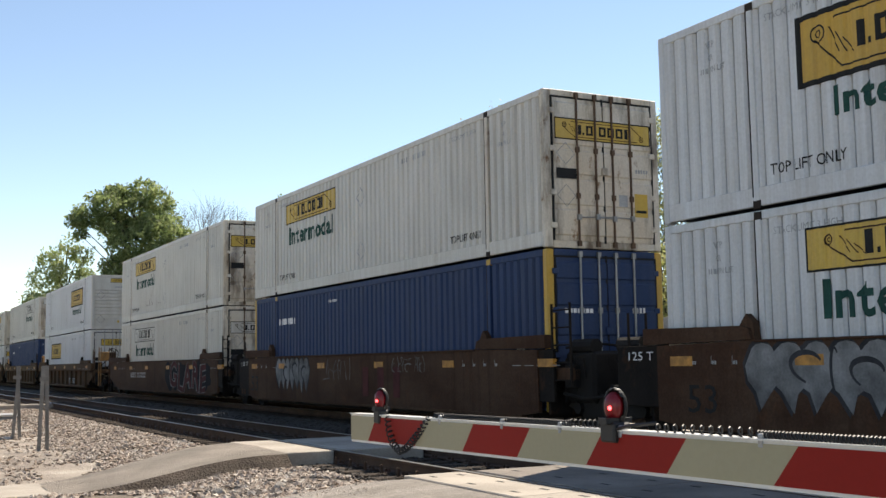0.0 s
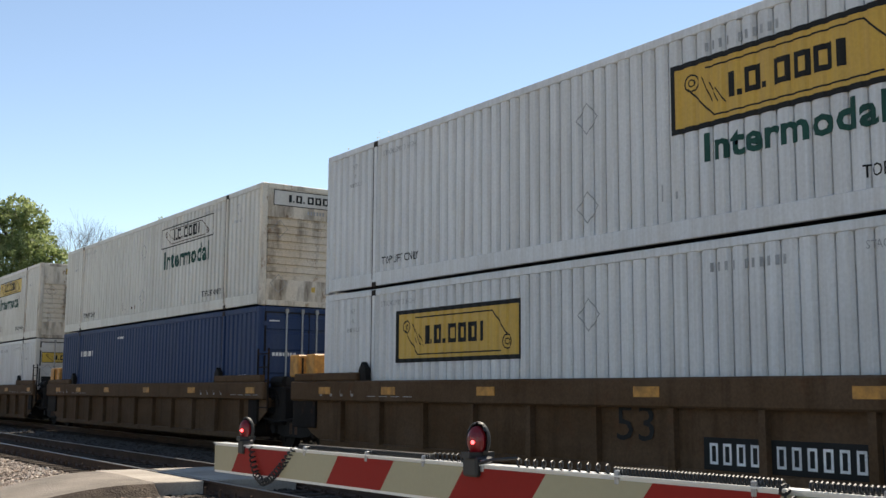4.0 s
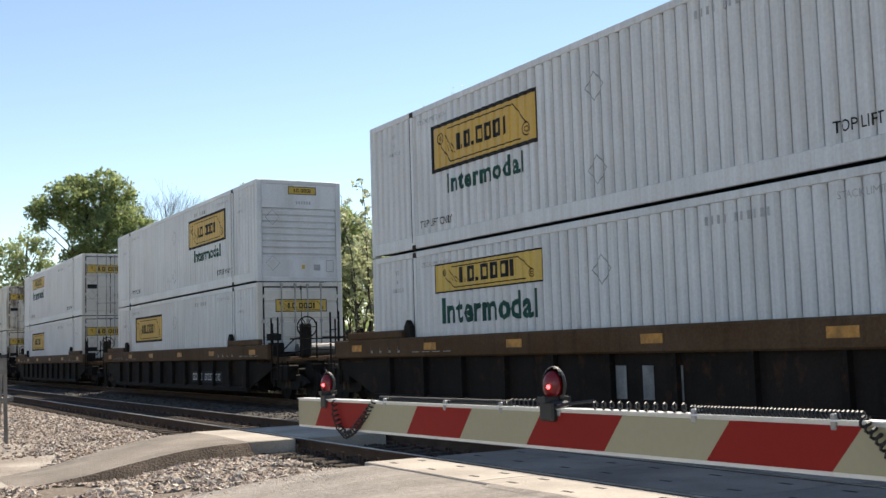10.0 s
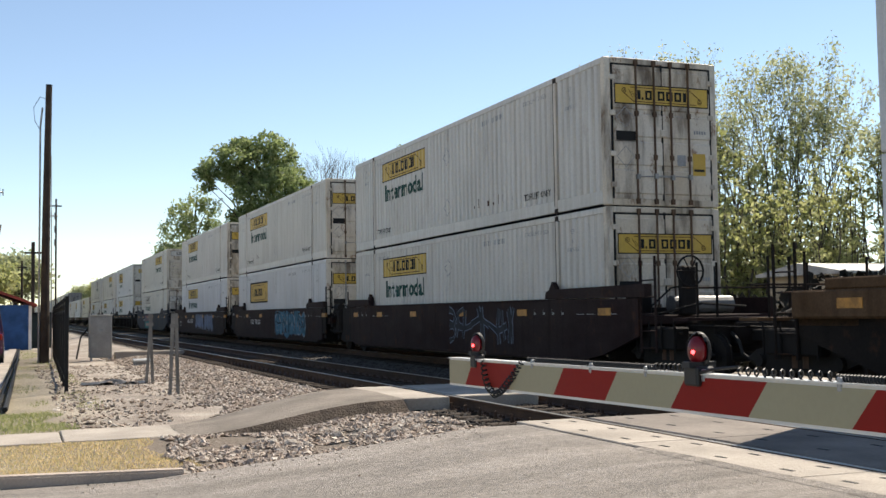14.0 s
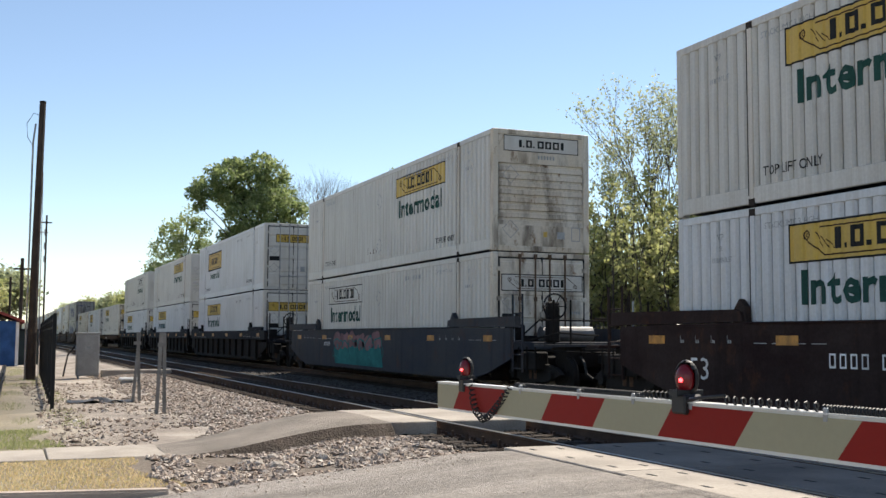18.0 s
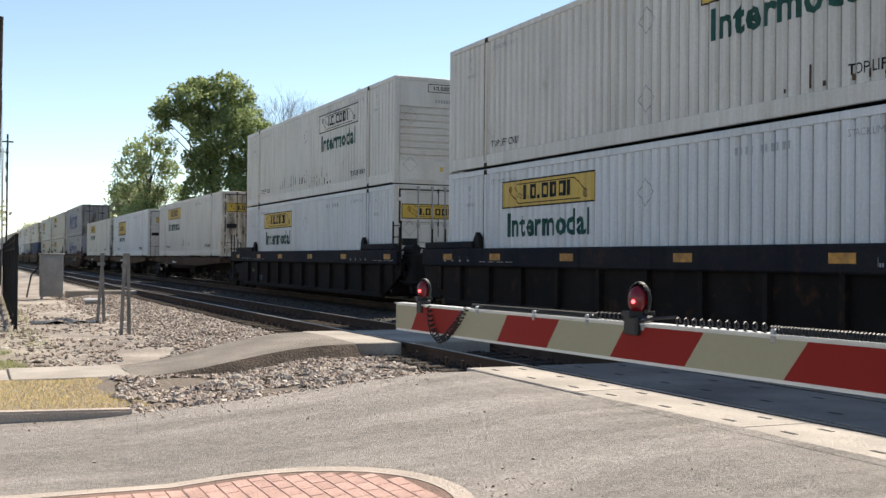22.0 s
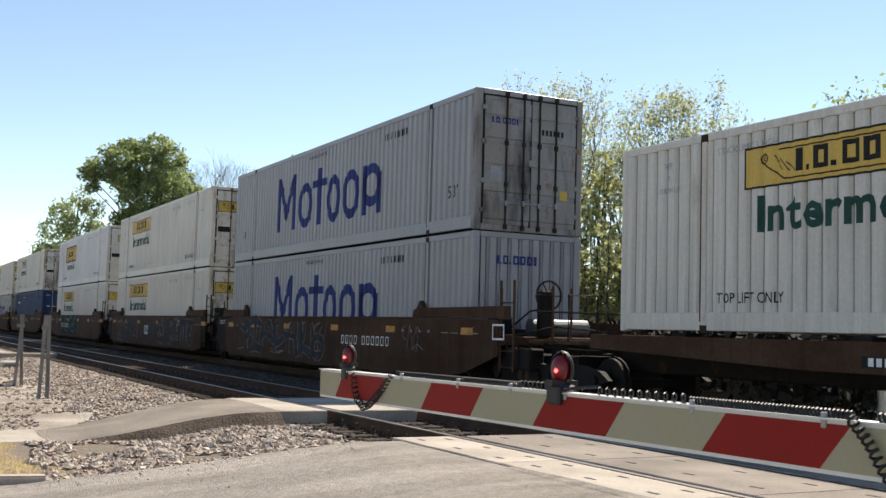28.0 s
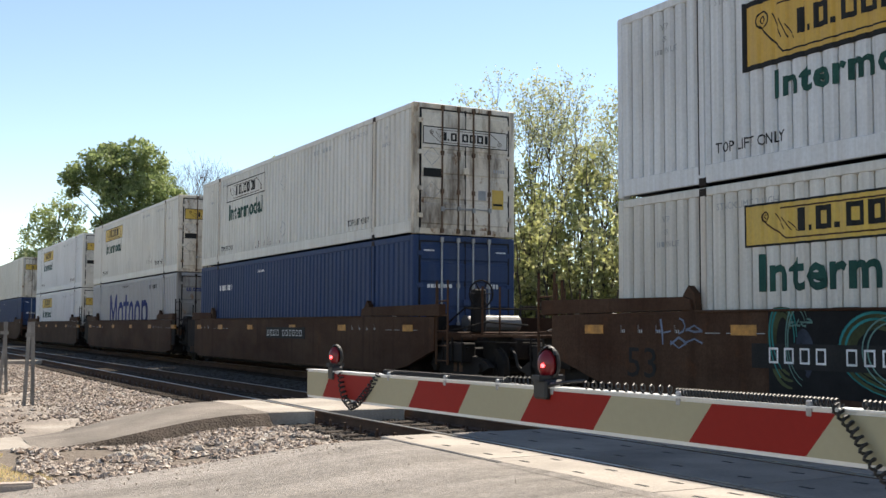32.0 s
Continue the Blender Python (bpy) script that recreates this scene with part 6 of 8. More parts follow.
def coil(points, r, n, thick):
    """A coiled cord that follows points."""
    pts = [Vector(p) for p in points]
    acc = [0]
    for a, b in zip(pts, pts[1:]):
        acc.append(acc[-1] + (b - a).length)
    out = []
    for i in range(n * 8 + 1):
        d = acc[-1] * i / (n * 8)
        j = max(q for q in range(len(pts) - 1) if acc[q] <= d + 1e-9)
        f = (d - acc[j]) / max(1e-6, acc[j + 1] - acc[j])
        p = pts[j].lerp(pts[j + 1], min(1, f))
        t = (pts[j + 1] - pts[j]).normalized()
        s1 = t.cross(Vector((1, 0, 0)))
        a = 2 * math.pi * i / 8
        out.append(p + r * (math.cos(a) * Vector((1, 0, 0)) + math.sin(a) * s1))
    return tube(out, thick, 5)


top = lambda y, d=0.012: (0.0, y, arm_z(y) + arm_half(y) + d)
part("coiled_cord", coil([top(4.12, 0.012), top(3.24, 0.012)], 0.0085, 66, 0.0028), CORD, gate, "black coiled lamp cord along the arm")
part("coiled_cord", coil([top(3.24, 0.012), top(3.05, 0.014)], 0.013, 8, 0.0026), CORD, gate)
part("coiled_cord", coil([top(2.84, 0.012), top(2.46, 0.014)], 0.013, 11, 0.0026), CORD, gate)
part("coiled_cord", coil([top(2.46, 0.012), top(1.96, 0.012)], 0.009, 44, 0.0030), CORD, gate)
part("coiled_cord", coil([top(1.9, 0.012), top(-1.2, 0.012)], 0.009, 250, 0.0032), CORD, gate)
part("coiled_cord", coil([(-0.018, 4.50, 1.06), (-0.026, 4.47, 1.0), (-0.028, 4.43, 0.955), (-0.028, 4.37, 0.93), (-0.028, 4.31, 0.945), (-0.026, 4.22, 1.0), (-0.01, 4.14, 1.07)], 0.012, 21, 0.0034), CORD, gate, "loose coiled cord hanging over the arm")
part("coiled_cord", coil([(-0.022, 1.955, 1.09), (-0.03, 1.90, 1.045), (-0.032, 1.86, 0.99), (-0.032, 1.79, 0.93), (-0.032, 1.68, 0.90), (-0.032, 1.55, 0.92), (-0.026, 1.46, 1.0), (-0.01, 1.42, 1.08)], 0.0098, 40, 0.0035), CORD, gate, "thick coiled cord hanging in a loop")
part("lamp_cord", tube([(0, 3.06, 1.09), (-0.02, 3.0, 1.075), (-0.02, 2.93, 1.09), (0, 2.84, 1.10)], 0.005, 6), CORD, gate)
for k, yy in enumerate((4.06, 3.62, 3.28, 2.98, 2.44, 2.03, 1.72, 1.0, 0.4)):
    zt = arm_z(yy) + arm_half(yy)
    part("cord_clip", lambda: bx(-0.017, 0.010, -0.008, 0.008, -0.018, 0.016, bevel=0.003), STEEL, gate, "", "clip", pose(0, yy, zt))
mast = part("gate_mast", tube([(0.35, GBUTT - 0.3, -0.3), (0.35, GBUTT - 0.3, 4.2)], 0.06, 14), GALV, gate)
part("gate_mechanism", bx(0.1, 0.6, GBUTT - 0.65, GBUTT - 0.02, 0.7, 1.45, bevel=0.03), GALV, gate)
part("mast_base", bx(0.0, 0.7, GBUTT - 0.7, GBUTT + 0.05, -0.34, 0.1, bevel=0.03), CONC, gate)
part("arm_bracket", bx(-0.03, 0.2, GBUTT - 0.2, GBUTT + 0.15, 0.9, 1.2, bevel=0.01), GALV, gate)


# ---- trees ----
def tree(x, y, z, h, label, leaf, seed, spread_=0.55, trunk=0.35, first=0.3, levels=4, n_leaf=26, leaf_s=0.16, puff=0.55, lean=0.0, name="tree", group="trees behind the railway", wide=1.0, mass=None):
    rnd = random.Random(seed)
    t = thing(name, pose(x, y, z), label, "tree", group)
    bm = bmesh.new()
    tips = []

    def grow(p, d, ln, r, lev):
        n = 3
        pts = [p]
        dd = d.copy()
        for _ in range(n):
            dd = (dd + Vector((rnd.uniform(-1, 1), rnd.uniform(-1, 1), rnd.uniform(-0.5, 0.8))) * 0.16).normalized()
            pts.append(pts[-1] + dd * ln / n)
        r1 = r * 0.62
        tube(pts, r, 6 if lev < 2 else 4 if lev < levels - 1 else 3, bm, r1)
        if lev >= levels - 2:
            tips.append(pts[2])
        if lev >= levels:
            tips.append(pts[-1])
            return
        kids = rnd.randint(3, 4) if lev else rnd.randint(4, 6)
        for i in range(kids):
            a = 6.283 * (i + rnd.random() * 0.7) / kids
            s = spread_ * rnd.uniform(0.6, 1.25)
            side = Vector((math.cos(a), math.sin(a), 0))
            nd = (dd * math.cos(s) + side * math.sin(s) + Vector((0, 0, 0.12))).normalized()
            start = pts[-1] if lev or i < 2 else pts[-1].lerp(pts[1], rnd.uniform(0, 0.5))
            grow(start, nd, ln * rnd.uniform(0.62, 0.85), r1 * 0.75, lev + 1)

    grow(Vector((0, 0, -0.2)), Vector((lean, 0, 1)).normalized(), h * first, trunk, 0)
    top_z = max(p.z for p in tips)
    k = h / (top_z + puff * 0.5)
    for v in bm.verts:
        v.co *= k
        v.co.x *= wide
        v.co.y *= wide
    part("trunk", bm, BARK, t, "forked grey-brown trunk and limbs")
    if mass:
        # a full crown: overlapping lobes of leaves with gaps between them, each on its own limb
        rx, z0, z1, n, lobes = mass
        nr = np.random.RandomState(seed)
        if isinstance(lobes, int):
            spots = []
            for i in range(lobes):
                f = (i + 0.5) / lobes
                a = i * 2.4 + nr.uniform(-0.4, 0.4)
                w = rx * (0.95 - 0.55 * f ** 2) * nr.uniform(0.45, 0.8)
                spots.append((w * math.cos(a), w * math.sin(a), z0 + (z1 - z0) * (0.12 + 0.80 * f), rx * nr.uniform(0.30, 0.48)))
        else:
            spots = [(dx, nr.uniform(-0.6, 0.6) * rx * (1 - abs(dx) / (2.2 * rx)), z, r) for dx, z, r in lobes]
            for dx, dy, z, r in spots:
                foot = Vector((0.12 * dx, 0.12 * dy, max(z0 * 0.7, z - 2.2 - 0.5 * abs(dx))))
                tip = Vector((dx, dy, z))
                part("limb", tube([foot, foot.lerp(tip, 0.5) + Vector((0, 0, 0.35)), tip], 0.08, 5, None, 0.02), BARK, t)
        whole = sum(r ** 2 for *_, r in spots)
        out = []
        for dx, dy, z, r in spots:
            d = nr.normal(0, 1, (int(n * r * r / whole), 3))
            d /= np.linalg.norm(d, axis=1)[:, None]
            q = np.array([dx, dy, z]) + d * r * (nr.uniform(0.25, 1.0, (len(d), 1)) ** 0.45) * np.array([1, 1, 0.72])
            out += [p for p in q if noise.noise(Vector(p) * 0.9) + 0.5 * noise.noise(Vector(p) * 2.3) > -0.12]
        tips = [Vector(p) / k for p in out]
    if n_leaf:
        nr = np.random.RandomState(seed)
        pts = np.array([(p.x * k * (1 if mass else wide), p.y * k * (1 if mass else wide), p.z * k) for p in tips])
        c = np.repeat(pts, n_leaf, 0)
        m = len(c)
        off = nr.normal(0, 1, (m, 3)) * puff * 0.55
        c = c + off
        a = nr.normal(0, 1, (m, 3))
        a /= np.linalg.norm(a, axis=1)[:, None]
        b = np.cross(a, nr.normal(0, 1, (m, 3)))
        b /= np.linalg.norm(b, axis=1)[:, None]
        s = leaf_s * nr.uniform(0.6, 1.3, (m, 1))
        v = np.stack([c - a * s, c + b * s * 0.55, c + a * s, c - b * s * 0.55], 1).reshape(-1, 3)
        me = bpy.data.meshes.new("crown")
        me.from_pydata(v.tolist(), [], (4 * np.arange(m)[:, None] + np.arange(4)).tolist())
        me.materials.append(leaf)
        ob = new("crown", me)
        ob.parent = t
    return t


def az(a, far):
    """A spot on the ground seen at a degrees right of the line, far metres along it."""
    return (-0.35 + far * math.tan(radians(a)), far)


BIG_CROWN = ((0.4, 16.4, 1.2), (-0.9, 15.9, 1.3), (1.3, 15.3, 1.5), (-0.3, 14.4, 2.0), (2.3, 13.9, 1.6), (-1.6, 13.4, 1.6), (1.0, 12.7, 2.1), (2.9, 12.2, 1.5), (-0.9, 11.4, 2.1),
             (1.8, 10.5, 2.2), (3.1, 10.2, 1.2), (-0.6, 9.2, 2.3), (2.4, 8.5, 2.0), (0.3, 7.1, 2.5), (2.7, 6.5, 1.8), (-1.6, 7.1, 1.8), (0.2, 5.0, 2.4), (-1.8, 9.8, 1.3),
             (-2.9, 14.7, 1.3), (-4.0, 13.9, 1.4), (-5.0, 13.3, 0.9), (-3.3, 15.6, 0.8), (-4.6, 12.3, 0.55), (-2.4, 12.9, 0.9), (-2.0, 16.0, 0.8))
x, y = az(12.2, 92)
tree(x, y, -0.4, 15.4, "large dark green tree in full leaf with airy gaps", LEAF_DARK, 3, 0.34, 0.42, 0.24, 4, 3, 0.16, 0.26, wide=0.32, mass=(4.4, 5.0, 16.7, 16500, BIG_CROWN))
AIRY_CROWN = ((0.1, 11.8, 1.0), (-1.0, 10.7, 1.2), (1.1, 10.9, 1.1), (-1.7, 9.0, 1.2), (0.2, 9.3, 1.6), (1.6, 9.0, 1.2), (-2.3, 7.2, 1.1), (-0.2, 7.2, 1.7), (1.8, 6.9, 1.4), (-0.9, 5.2, 1.6), (1.0, 5.0, 1.6))
x, y = az(8.75, 95)
tree(x, y, -0.4, 11.0, "airy mid green tree below a darker one", LEAF_MID, 5, 0.34, 0.3, 0.3, 4, 3, 0.13, 0.30, wide=0.42, mass=(2.4, 3.0, 12.0, 4300, AIRY_CROWN))
x, y = az(7.9, 128)
tree(x, y, -0.4, 10.0, "airy pale green budding tree", LEAF_PALE, 6, 0.36, 0.3, 0.3, 4, 20, 0.2, 1.1)
x, y = az(15.0, 96)
tree(x, y, -0.4, 18.0, "bare grey branching tree with few buds", LEAF_PALE, 8, 0.42, 0.4, 0.3, 5, 0, 0.2, 1.0)
x, y = az(18.3, 90)
tree(x, y, -0.4, 11.8, "slim bare grey tree", LEAF_PALE, 9, 0.3, 0.28, 0.4, 3, 0, 0.2, 1.0)
for k, (a, far, h) in enumerate(((20.2, 62, 11.2), (23.0, 60, 10.8), (24.8, 60, 9.2))):
    x, y = az(a, far)
    tree(x, y, -0.4, h - 1, "round-headed tree with fresh green leaves", LEAF_MID, 80 + k, 0.40, 0.2, 0.26, 4, 3, 0.12, 0.28, wide=0.5, mass=(2.9, 3.2, h + 0.7, 6000, 13))
BELT = (
    # degrees right of the line, metres along it, height, leaf, leaves a twig, leaf size, tuft
    (21.8, 64, 9.0, LEAF_NEW, 13, 0.15, 0.63), (25.4, 56, 8.8, LEAF_PALE, 7, 0.12, 0.72), (44.9, 29, 7.4, LEAF_PALE, 4, 0.08, 0.32), (46.9, 27, 6.0, LEAF_PALE, 4, 0.08, 0.32),
    (52.8, 25, 10.6, LEAF_PALE, 10, 0.09, 0.45), (54.0, 25, 11.5, LEAF_DARK, 15, 0.10, 0.6), (56.5, 24, 11.8, LEAF_NEW, 13, 0.11, 0.59), (50.4, 25, 5.0, LEAF_DARK, 18, 0.12, 0.55))
for k, (a, far, h, leaf, nl, ls, pf) in enumerate(BELT):
    x, y = az(a, far)
    tree(x, y, -0.4, h, "spring tree with fresh yellow-green leaves" if leaf is LEAF_NEW else "dark leafy tree in summer green" if leaf is LEAF_DARK else "tall sparse tree with budding twigs", leaf, 20 + k, 0.46 if k % 2 else 0.30, 0.16 if leaf is LEAF_NEW else 0.2, 0.3 if k % 2 else 0.38, 4, nl, ls, pf)
# tall open-crowned trees behind the thicket
for k, (a, far, h, wide) in enumerate(((31.6, 45, 13.3, 0.62), (33.7, 44, 13.9, 0.66), (38.3, 39, 13.2, 0.52), (40.4, 37, 11.6, 0.5), (43.6, 32, 9.2, 0.55), (36.0, 43, 11.4, 0.6))):
    x, y = az(a, far)
    tree(x, y, -0.4, h, "tall open-crowned tree with dark forked limbs and small pale leaves", LEAF_PALE, 140 + k, 0.56, 0.40, 0.58, 4, 6, 0.085, 0.28, wide=wide)


def sapling(x, y, z, h, seed, leaf, stems=5, size=0.12, spread=0.9):
    """Several slim stems from one foot, each with short rising twigs and tufts of leaves all the way up."""
    rnd = random.Random(seed)
    t = thing("sapling_clump", pose(x, y, z), "clump of slim saplings with fresh yellow-green leaves" if leaf is LEAF_NEW else "slim sapling with sparse pale leaves", "tree", "saplings behind the railway")
    tufts, bm = [], bmesh.new()
    for k in range(stems):
        a, lean = 6.283 * (k + rnd.random()) / stems, rnd.uniform(0.03, 0.16)
        hh = h * rnd.uniform(0.68, 1.0) if k else h
        foot = Vector((math.cos(a), math.sin(a), 0)) * spread * rnd.uniform(0.2, 1.0) * (stems > 1)
        pts = [foot]
        for i in range(7):
            f = (i + 1) / 7
            pts.append(foot + Vector((math.cos(a) * lean * hh * f + rnd.uniform(-0.12, 0.12), math.sin(a) * lean * hh * f + rnd.uniform(-0.12, 0.12), hh * f)))
        tube(pts, 0.045 + 0.004 * hh, 5, bm, 0.010)
        for i in range(int(hh / 0.26)):
            f = 0.10 + 0.90 * (i + rnd.random()) / (hh / 0.26)
            q = min(6, int(f * 7))
            p = pts[q].lerp(pts[q + 1], min(1, f * 7 - q))
            b = rnd.uniform(0, 6.283)
            ln = rnd.uniform(0.35, 1.15) * (1.15 - 0.75 * f)
            tip = p + Vector((math.cos(b) * ln, math.sin(b) * ln, ln * rnd.uniform(0.35, 0.95)))
            tube([p, tip], 0.013, 3, bm, 0.005)
            for g in (0.4, 0.72, 1.0):
                c = p.lerp(tip, g)
                if noise.noise(c * 0.55 + Vector((seed * 3.1, 0, 0))) > -0.24:
                    tufts.append(c)
    part("trunk", bm, BARK, t, "slim grey-brown trunk forking from the foot with rising twigs")
    nr = np.random.RandomState(seed)
    c = np.repeat(np.array([tuple(p) for p in tufts]), 5, 0)
    m = len(c)
    c = c + nr.normal(0, 1, (m, 3)) * 0.085
    a = nr.normal(0, 1, (m, 3)) + np.array([0, 0, -0.5])
    a /= np.linalg.norm(a, axis=1)[:, None]
    b = np.cross(a, nr.normal(0, 1, (m, 3)))
    b /= np.linalg.norm(b, axis=1)[:, None]
    w = size * nr.uniform(0.55, 1.2, (m, 1))
    v = np.stack([c - a * w, c + b * w * 0.5, c + a * w, c - b * w * 0.5], 1).reshape(-1, 3)
    me = bpy.data.meshes.new("crown")
    me.from_pydata(v.tolist(), [], (4 * np.arange(m)[:, None] + np.arange(4)).tolist())
    me.materials.append(leaf)
    ob = new("crown", me)
    ob.parent = t


for k, (a, far, h, stems) in enumerate((
        (26.0, 52, 10.8, 2), (27.2, 50, 8.4, 3), (28.6, 47, 8.6, 5), (30.0, 45, 9.2, 5), (31.6, 43, 9.2, 6), (33.0, 41, 9.4, 6), (34.5, 40, 9.6, 6), (35.9, 39, 9.4, 6), (37.3, 37, 8.8, 6), (38.8, 36, 8.6, 6),
        (40.3, 34, 8.0, 6), (41.8, 33, 7.6, 5), (43.2, 31, 7.0, 4), (29.3, 41, 6.4, 6), (31.0, 39, 6.2, 6), (32.6, 37, 6.6, 6), (34.2, 36, 6.0, 6), (35.8, 34, 6.4, 6), (37.5, 33, 5.8, 6), (39.2, 32, 6.0, 6), (41.0, 30, 5.4, 5), (42.8, 29, 4.8, 4), (38.0, 35, 7.4, 7), (39.6, 33, 6.8, 7), (41.4, 32, 6.6, 6), (36.6, 36, 7.4, 6), (33.4, 38, 7.2, 6), (28.0, 44, 8.2, 7), (29.6, 42, 8.6, 8), (31.2, 40, 8.6, 8), (32.4, 39, 8.2, 7), (30.4, 38, 6.6, 7), (28.8, 40, 6.4, 7))):
    x, y = az(a, far)
    sapling(x, y, -0.4, h, 300 + k, LEAF_PALE if stems == 2 else LEAF_NEW, stems, 0.125 if far > 38 else 0.11)
for k, (a, far, h) in enumerate(((0.2, 170, 10.5), (-0.9, 160, 9.0), (-2.3, 150, 8.5), (-3.6, 140, 8.5), (3.2, 420, 13), (4.4, 330, 12), (5.6, 260, 11), (6.6, 200, 9))):
    x, y = az(a, far)
    tree(x, y, -0.4, h, "distant pale green tree", LEAF_NEW if k % 2 else LEAF_PALE, 60 + k, 0.55, 0.3, 0.25, 4, 26, 0.32, 1.7)
bm = None
x, y = az(48.4, 22)
fir = thing("conifer", pose(x, y, -0.4), "dark drooping conifer behind the signal", "tree", "trees behind the railway")
part("trunk", tube([(0, 0, 0), (0, 0, 6.2)], 0.16, 7, None, 0.03), BARK, fir)
nr = np.random.RandomState(5)
n = 5200
hh = nr.uniform(0.08, 1.0, n)
aa, rr = nr.uniform(0, 6.283, n), (1 - hh) * 1.9 * np.sqrt(nr.uniform(0.1, 1, n)) * (0.8 + 0.2 * np.sin(hh * 40))
c = np.stack([rr * np.cos(aa), rr * np.sin(aa), hh * 6.4 - 0.25 * rr], 1)
d = np.stack([np.cos(aa) * 0.16, np.sin(aa) * 0.16, np.full(n, -0.07)], 1)
e = np.stack([-np.sin(aa) * 0.035, np.cos(aa) * 0.035, nr.uniform(-0.02, 0.02, n)], 1)
v = np.stack([c - e, c + e, c + d], 1).reshape(-1, 3)
me = bpy.data.meshes.new("crown")
me.from_pydata(v.tolist(), [], (3 * np.arange(n)[:, None] + np.arange(3)).tolist())
me.materials.append(LEAF_FIR)
crown = new("crown", me)
crown.parent = fir


def woods(name, x0, x1, y0, y1, h, n, leaf, size, seed, label):
    """Distant undergrowth and trees as one mass of leaf clumps with an uneven top."""
    nr = np.random.RandomState(seed)
    xs, ys = nr.uniform(x0, x1, n), nr.uniform(y0, y1, n)
    tops = np.array([h * (0.62 + 0.5 * noise.noise((x * 0.06, y * 0.09, seed)) + 0.25 * noise.noise((x * 0.3, y * 0.35, seed))) for x, y in zip(xs, ys)])
    c = np.stack([xs, ys, -0.5 + np.maximum(0.4, tops) * nr.uniform(0, 1, n) ** 0.7], 1)
    a = nr.normal(0, 1, (n, 3))
    a /= np.linalg.norm(a, axis=1)[:, None]
    b = np.cross(a, nr.normal(0, 1, (n, 3)))
    b /= np.linalg.norm(b, axis=1)[:, None]
    s = size * nr.uniform(0.5, 1.4, (n, 1))
    v = np.stack([c - a * s, c + b * s * 0.6, c + a * s, c - b * s * 0.6], 1).reshape(-1, 3)
    me = bpy.data.meshes.new(name)
    me.from_pydata(v.tolist(), [], (4 * np.arange(n)[:, None] + np.arange(4)).tolist())
    me.materials.append(leaf)
    return tagged(new(name, me), label, "woods", kind="stuff")


# brush added to fill the gaps below the cars with painted shade
woods("trackside_brush", 15.2, 18.4, 14.5, 150, 3.0, 80000, BRUSH, 0.14, 8, "added low tangled brush coloured as the shade seen under the cars")
woods("undergrowth", 26, 46, -10, 75, 2.8, 34000, LEAF_NEW, 0.28, 3, "tangled yellow-green undergrowth below the trees")
woods("dark_undergrowth", 30, 60, -10, 110, 3.6, 26000, LEAF_DARK, 0.4, 4, "darker green undergrowth behind the trees")
woods("far_woods", 22, 90, 110, 620, 9.0, 30000, LEAF_DARK, 0.9, 5, "distant hazy green woods along the line")
woods("far_woods_west", -70, -6, 120, 600, 8.0, 16000, LEAF_NEW, 0.9, 6, "distant pale green woods beyond the lot")


# ---- signals and things beside the line ----
sig = thing("signal_cantilever", pose(16.0, 13.27, -0.1), "galvanised railway signal mast with ladder, crossbuck and cantilever walkway", "railway signal")
part("mast", tube([(0, 0, 0), (0, 0, 6.1)], 0.17, 18), GALV, sig)
part("mast_cap", tube([(0, 0, 6.1), (0, 0, 6.16), (0, 0, 6.4)], 0.09, 12), STEEL, sig)
part("mast_base", bx(-0.45, 0.45, -0.45, 0.45, -0.3, 0.12, bevel=0.03), CONC, sig)
for z in (1.3, 2.6, 3.3, 4.4, 5.3):
    part("mast_band", tube([(0, 0, z), (0, 0, z + 0.05)], 0.185, 18), STEEL, sig)
part("lower_beam", tube([(0, 0, 4.85), (0, -9.5, 5.0)], 0.09, 10), GALV, sig, "long round cantilever tube")
part("upper_beam", tube([(0, 0, 5.65), (0, -9.5, 6.0)], 0.10, 10), GALV, sig, "long round cantilever tube")
for k in range(6):
    y = -0.9 - 1.5 * k
    part("beam_strut", tube([(0, y, 4.87), (0, y, 5.7 + 0.03 * k)], 0.035, 8), GALV, sig)
part("walkway", bx(0.1, 0.75, -9.4, 1.1, 4.80, 4.85), GALV, sig, "open steel walkway along the cantilever")
for z in (5.3, 5.8):
    part("walkway_rail", tube([(0.72, 1.1, z), (0.72, -9.4, z)], 0.02, 6), GALV, sig)
for k in range(9):
    part("rail_post", lambda: tube([(0.72, 0, 4.82), (0.72, 0, 5.8)], 0.02, 6), GALV, sig, "", "railpost", pose(0, 1.1 - 1.25 * k, 0))
lad = part("ladder", tube([(-0.1, 0.30, 0.3), (-0.1, 0.30, 6.0)], 0.025, 6, tube([(-0.1, 0.62, 0.3), (-0.1, 0.62, 6.0)], 0.025, 6)), GALV, sig, "steel access ladder")
for k in range(17):
    part("rung", lambda: tube([(-0.1, 0.30, 0), (-0.1, 0.62, 0)], 0.014, 5), GALV, lad, "", "rung", pose(0, 0, 0.5 + 0.33 * k))
for k, (yy, a) in enumerate(((-0.10, 45), (-0.10, -45))):
    m = pose(0.21 - 0.012 * k, yy, 3.78) @ Matrix.Rotation(radians(a), 4, "X")
    b = part("crossbuck_blade", bx(-0.006, 0.006, -0.6, 0.6, -0.11, 0.11, bevel=0.003), WLET, sig, "white crossbuck blade with black lettering", None, m)
    w = word_bm("CROSSING" if k == 0 else "RAIL ROAD", 0.13, 1.05)
    w.transform(Matrix.Translation((-0.0075, 0.52, -0.065)) @ SIDE)
    tagged(part("lettering", w, BLACK, b), kind="stuff")
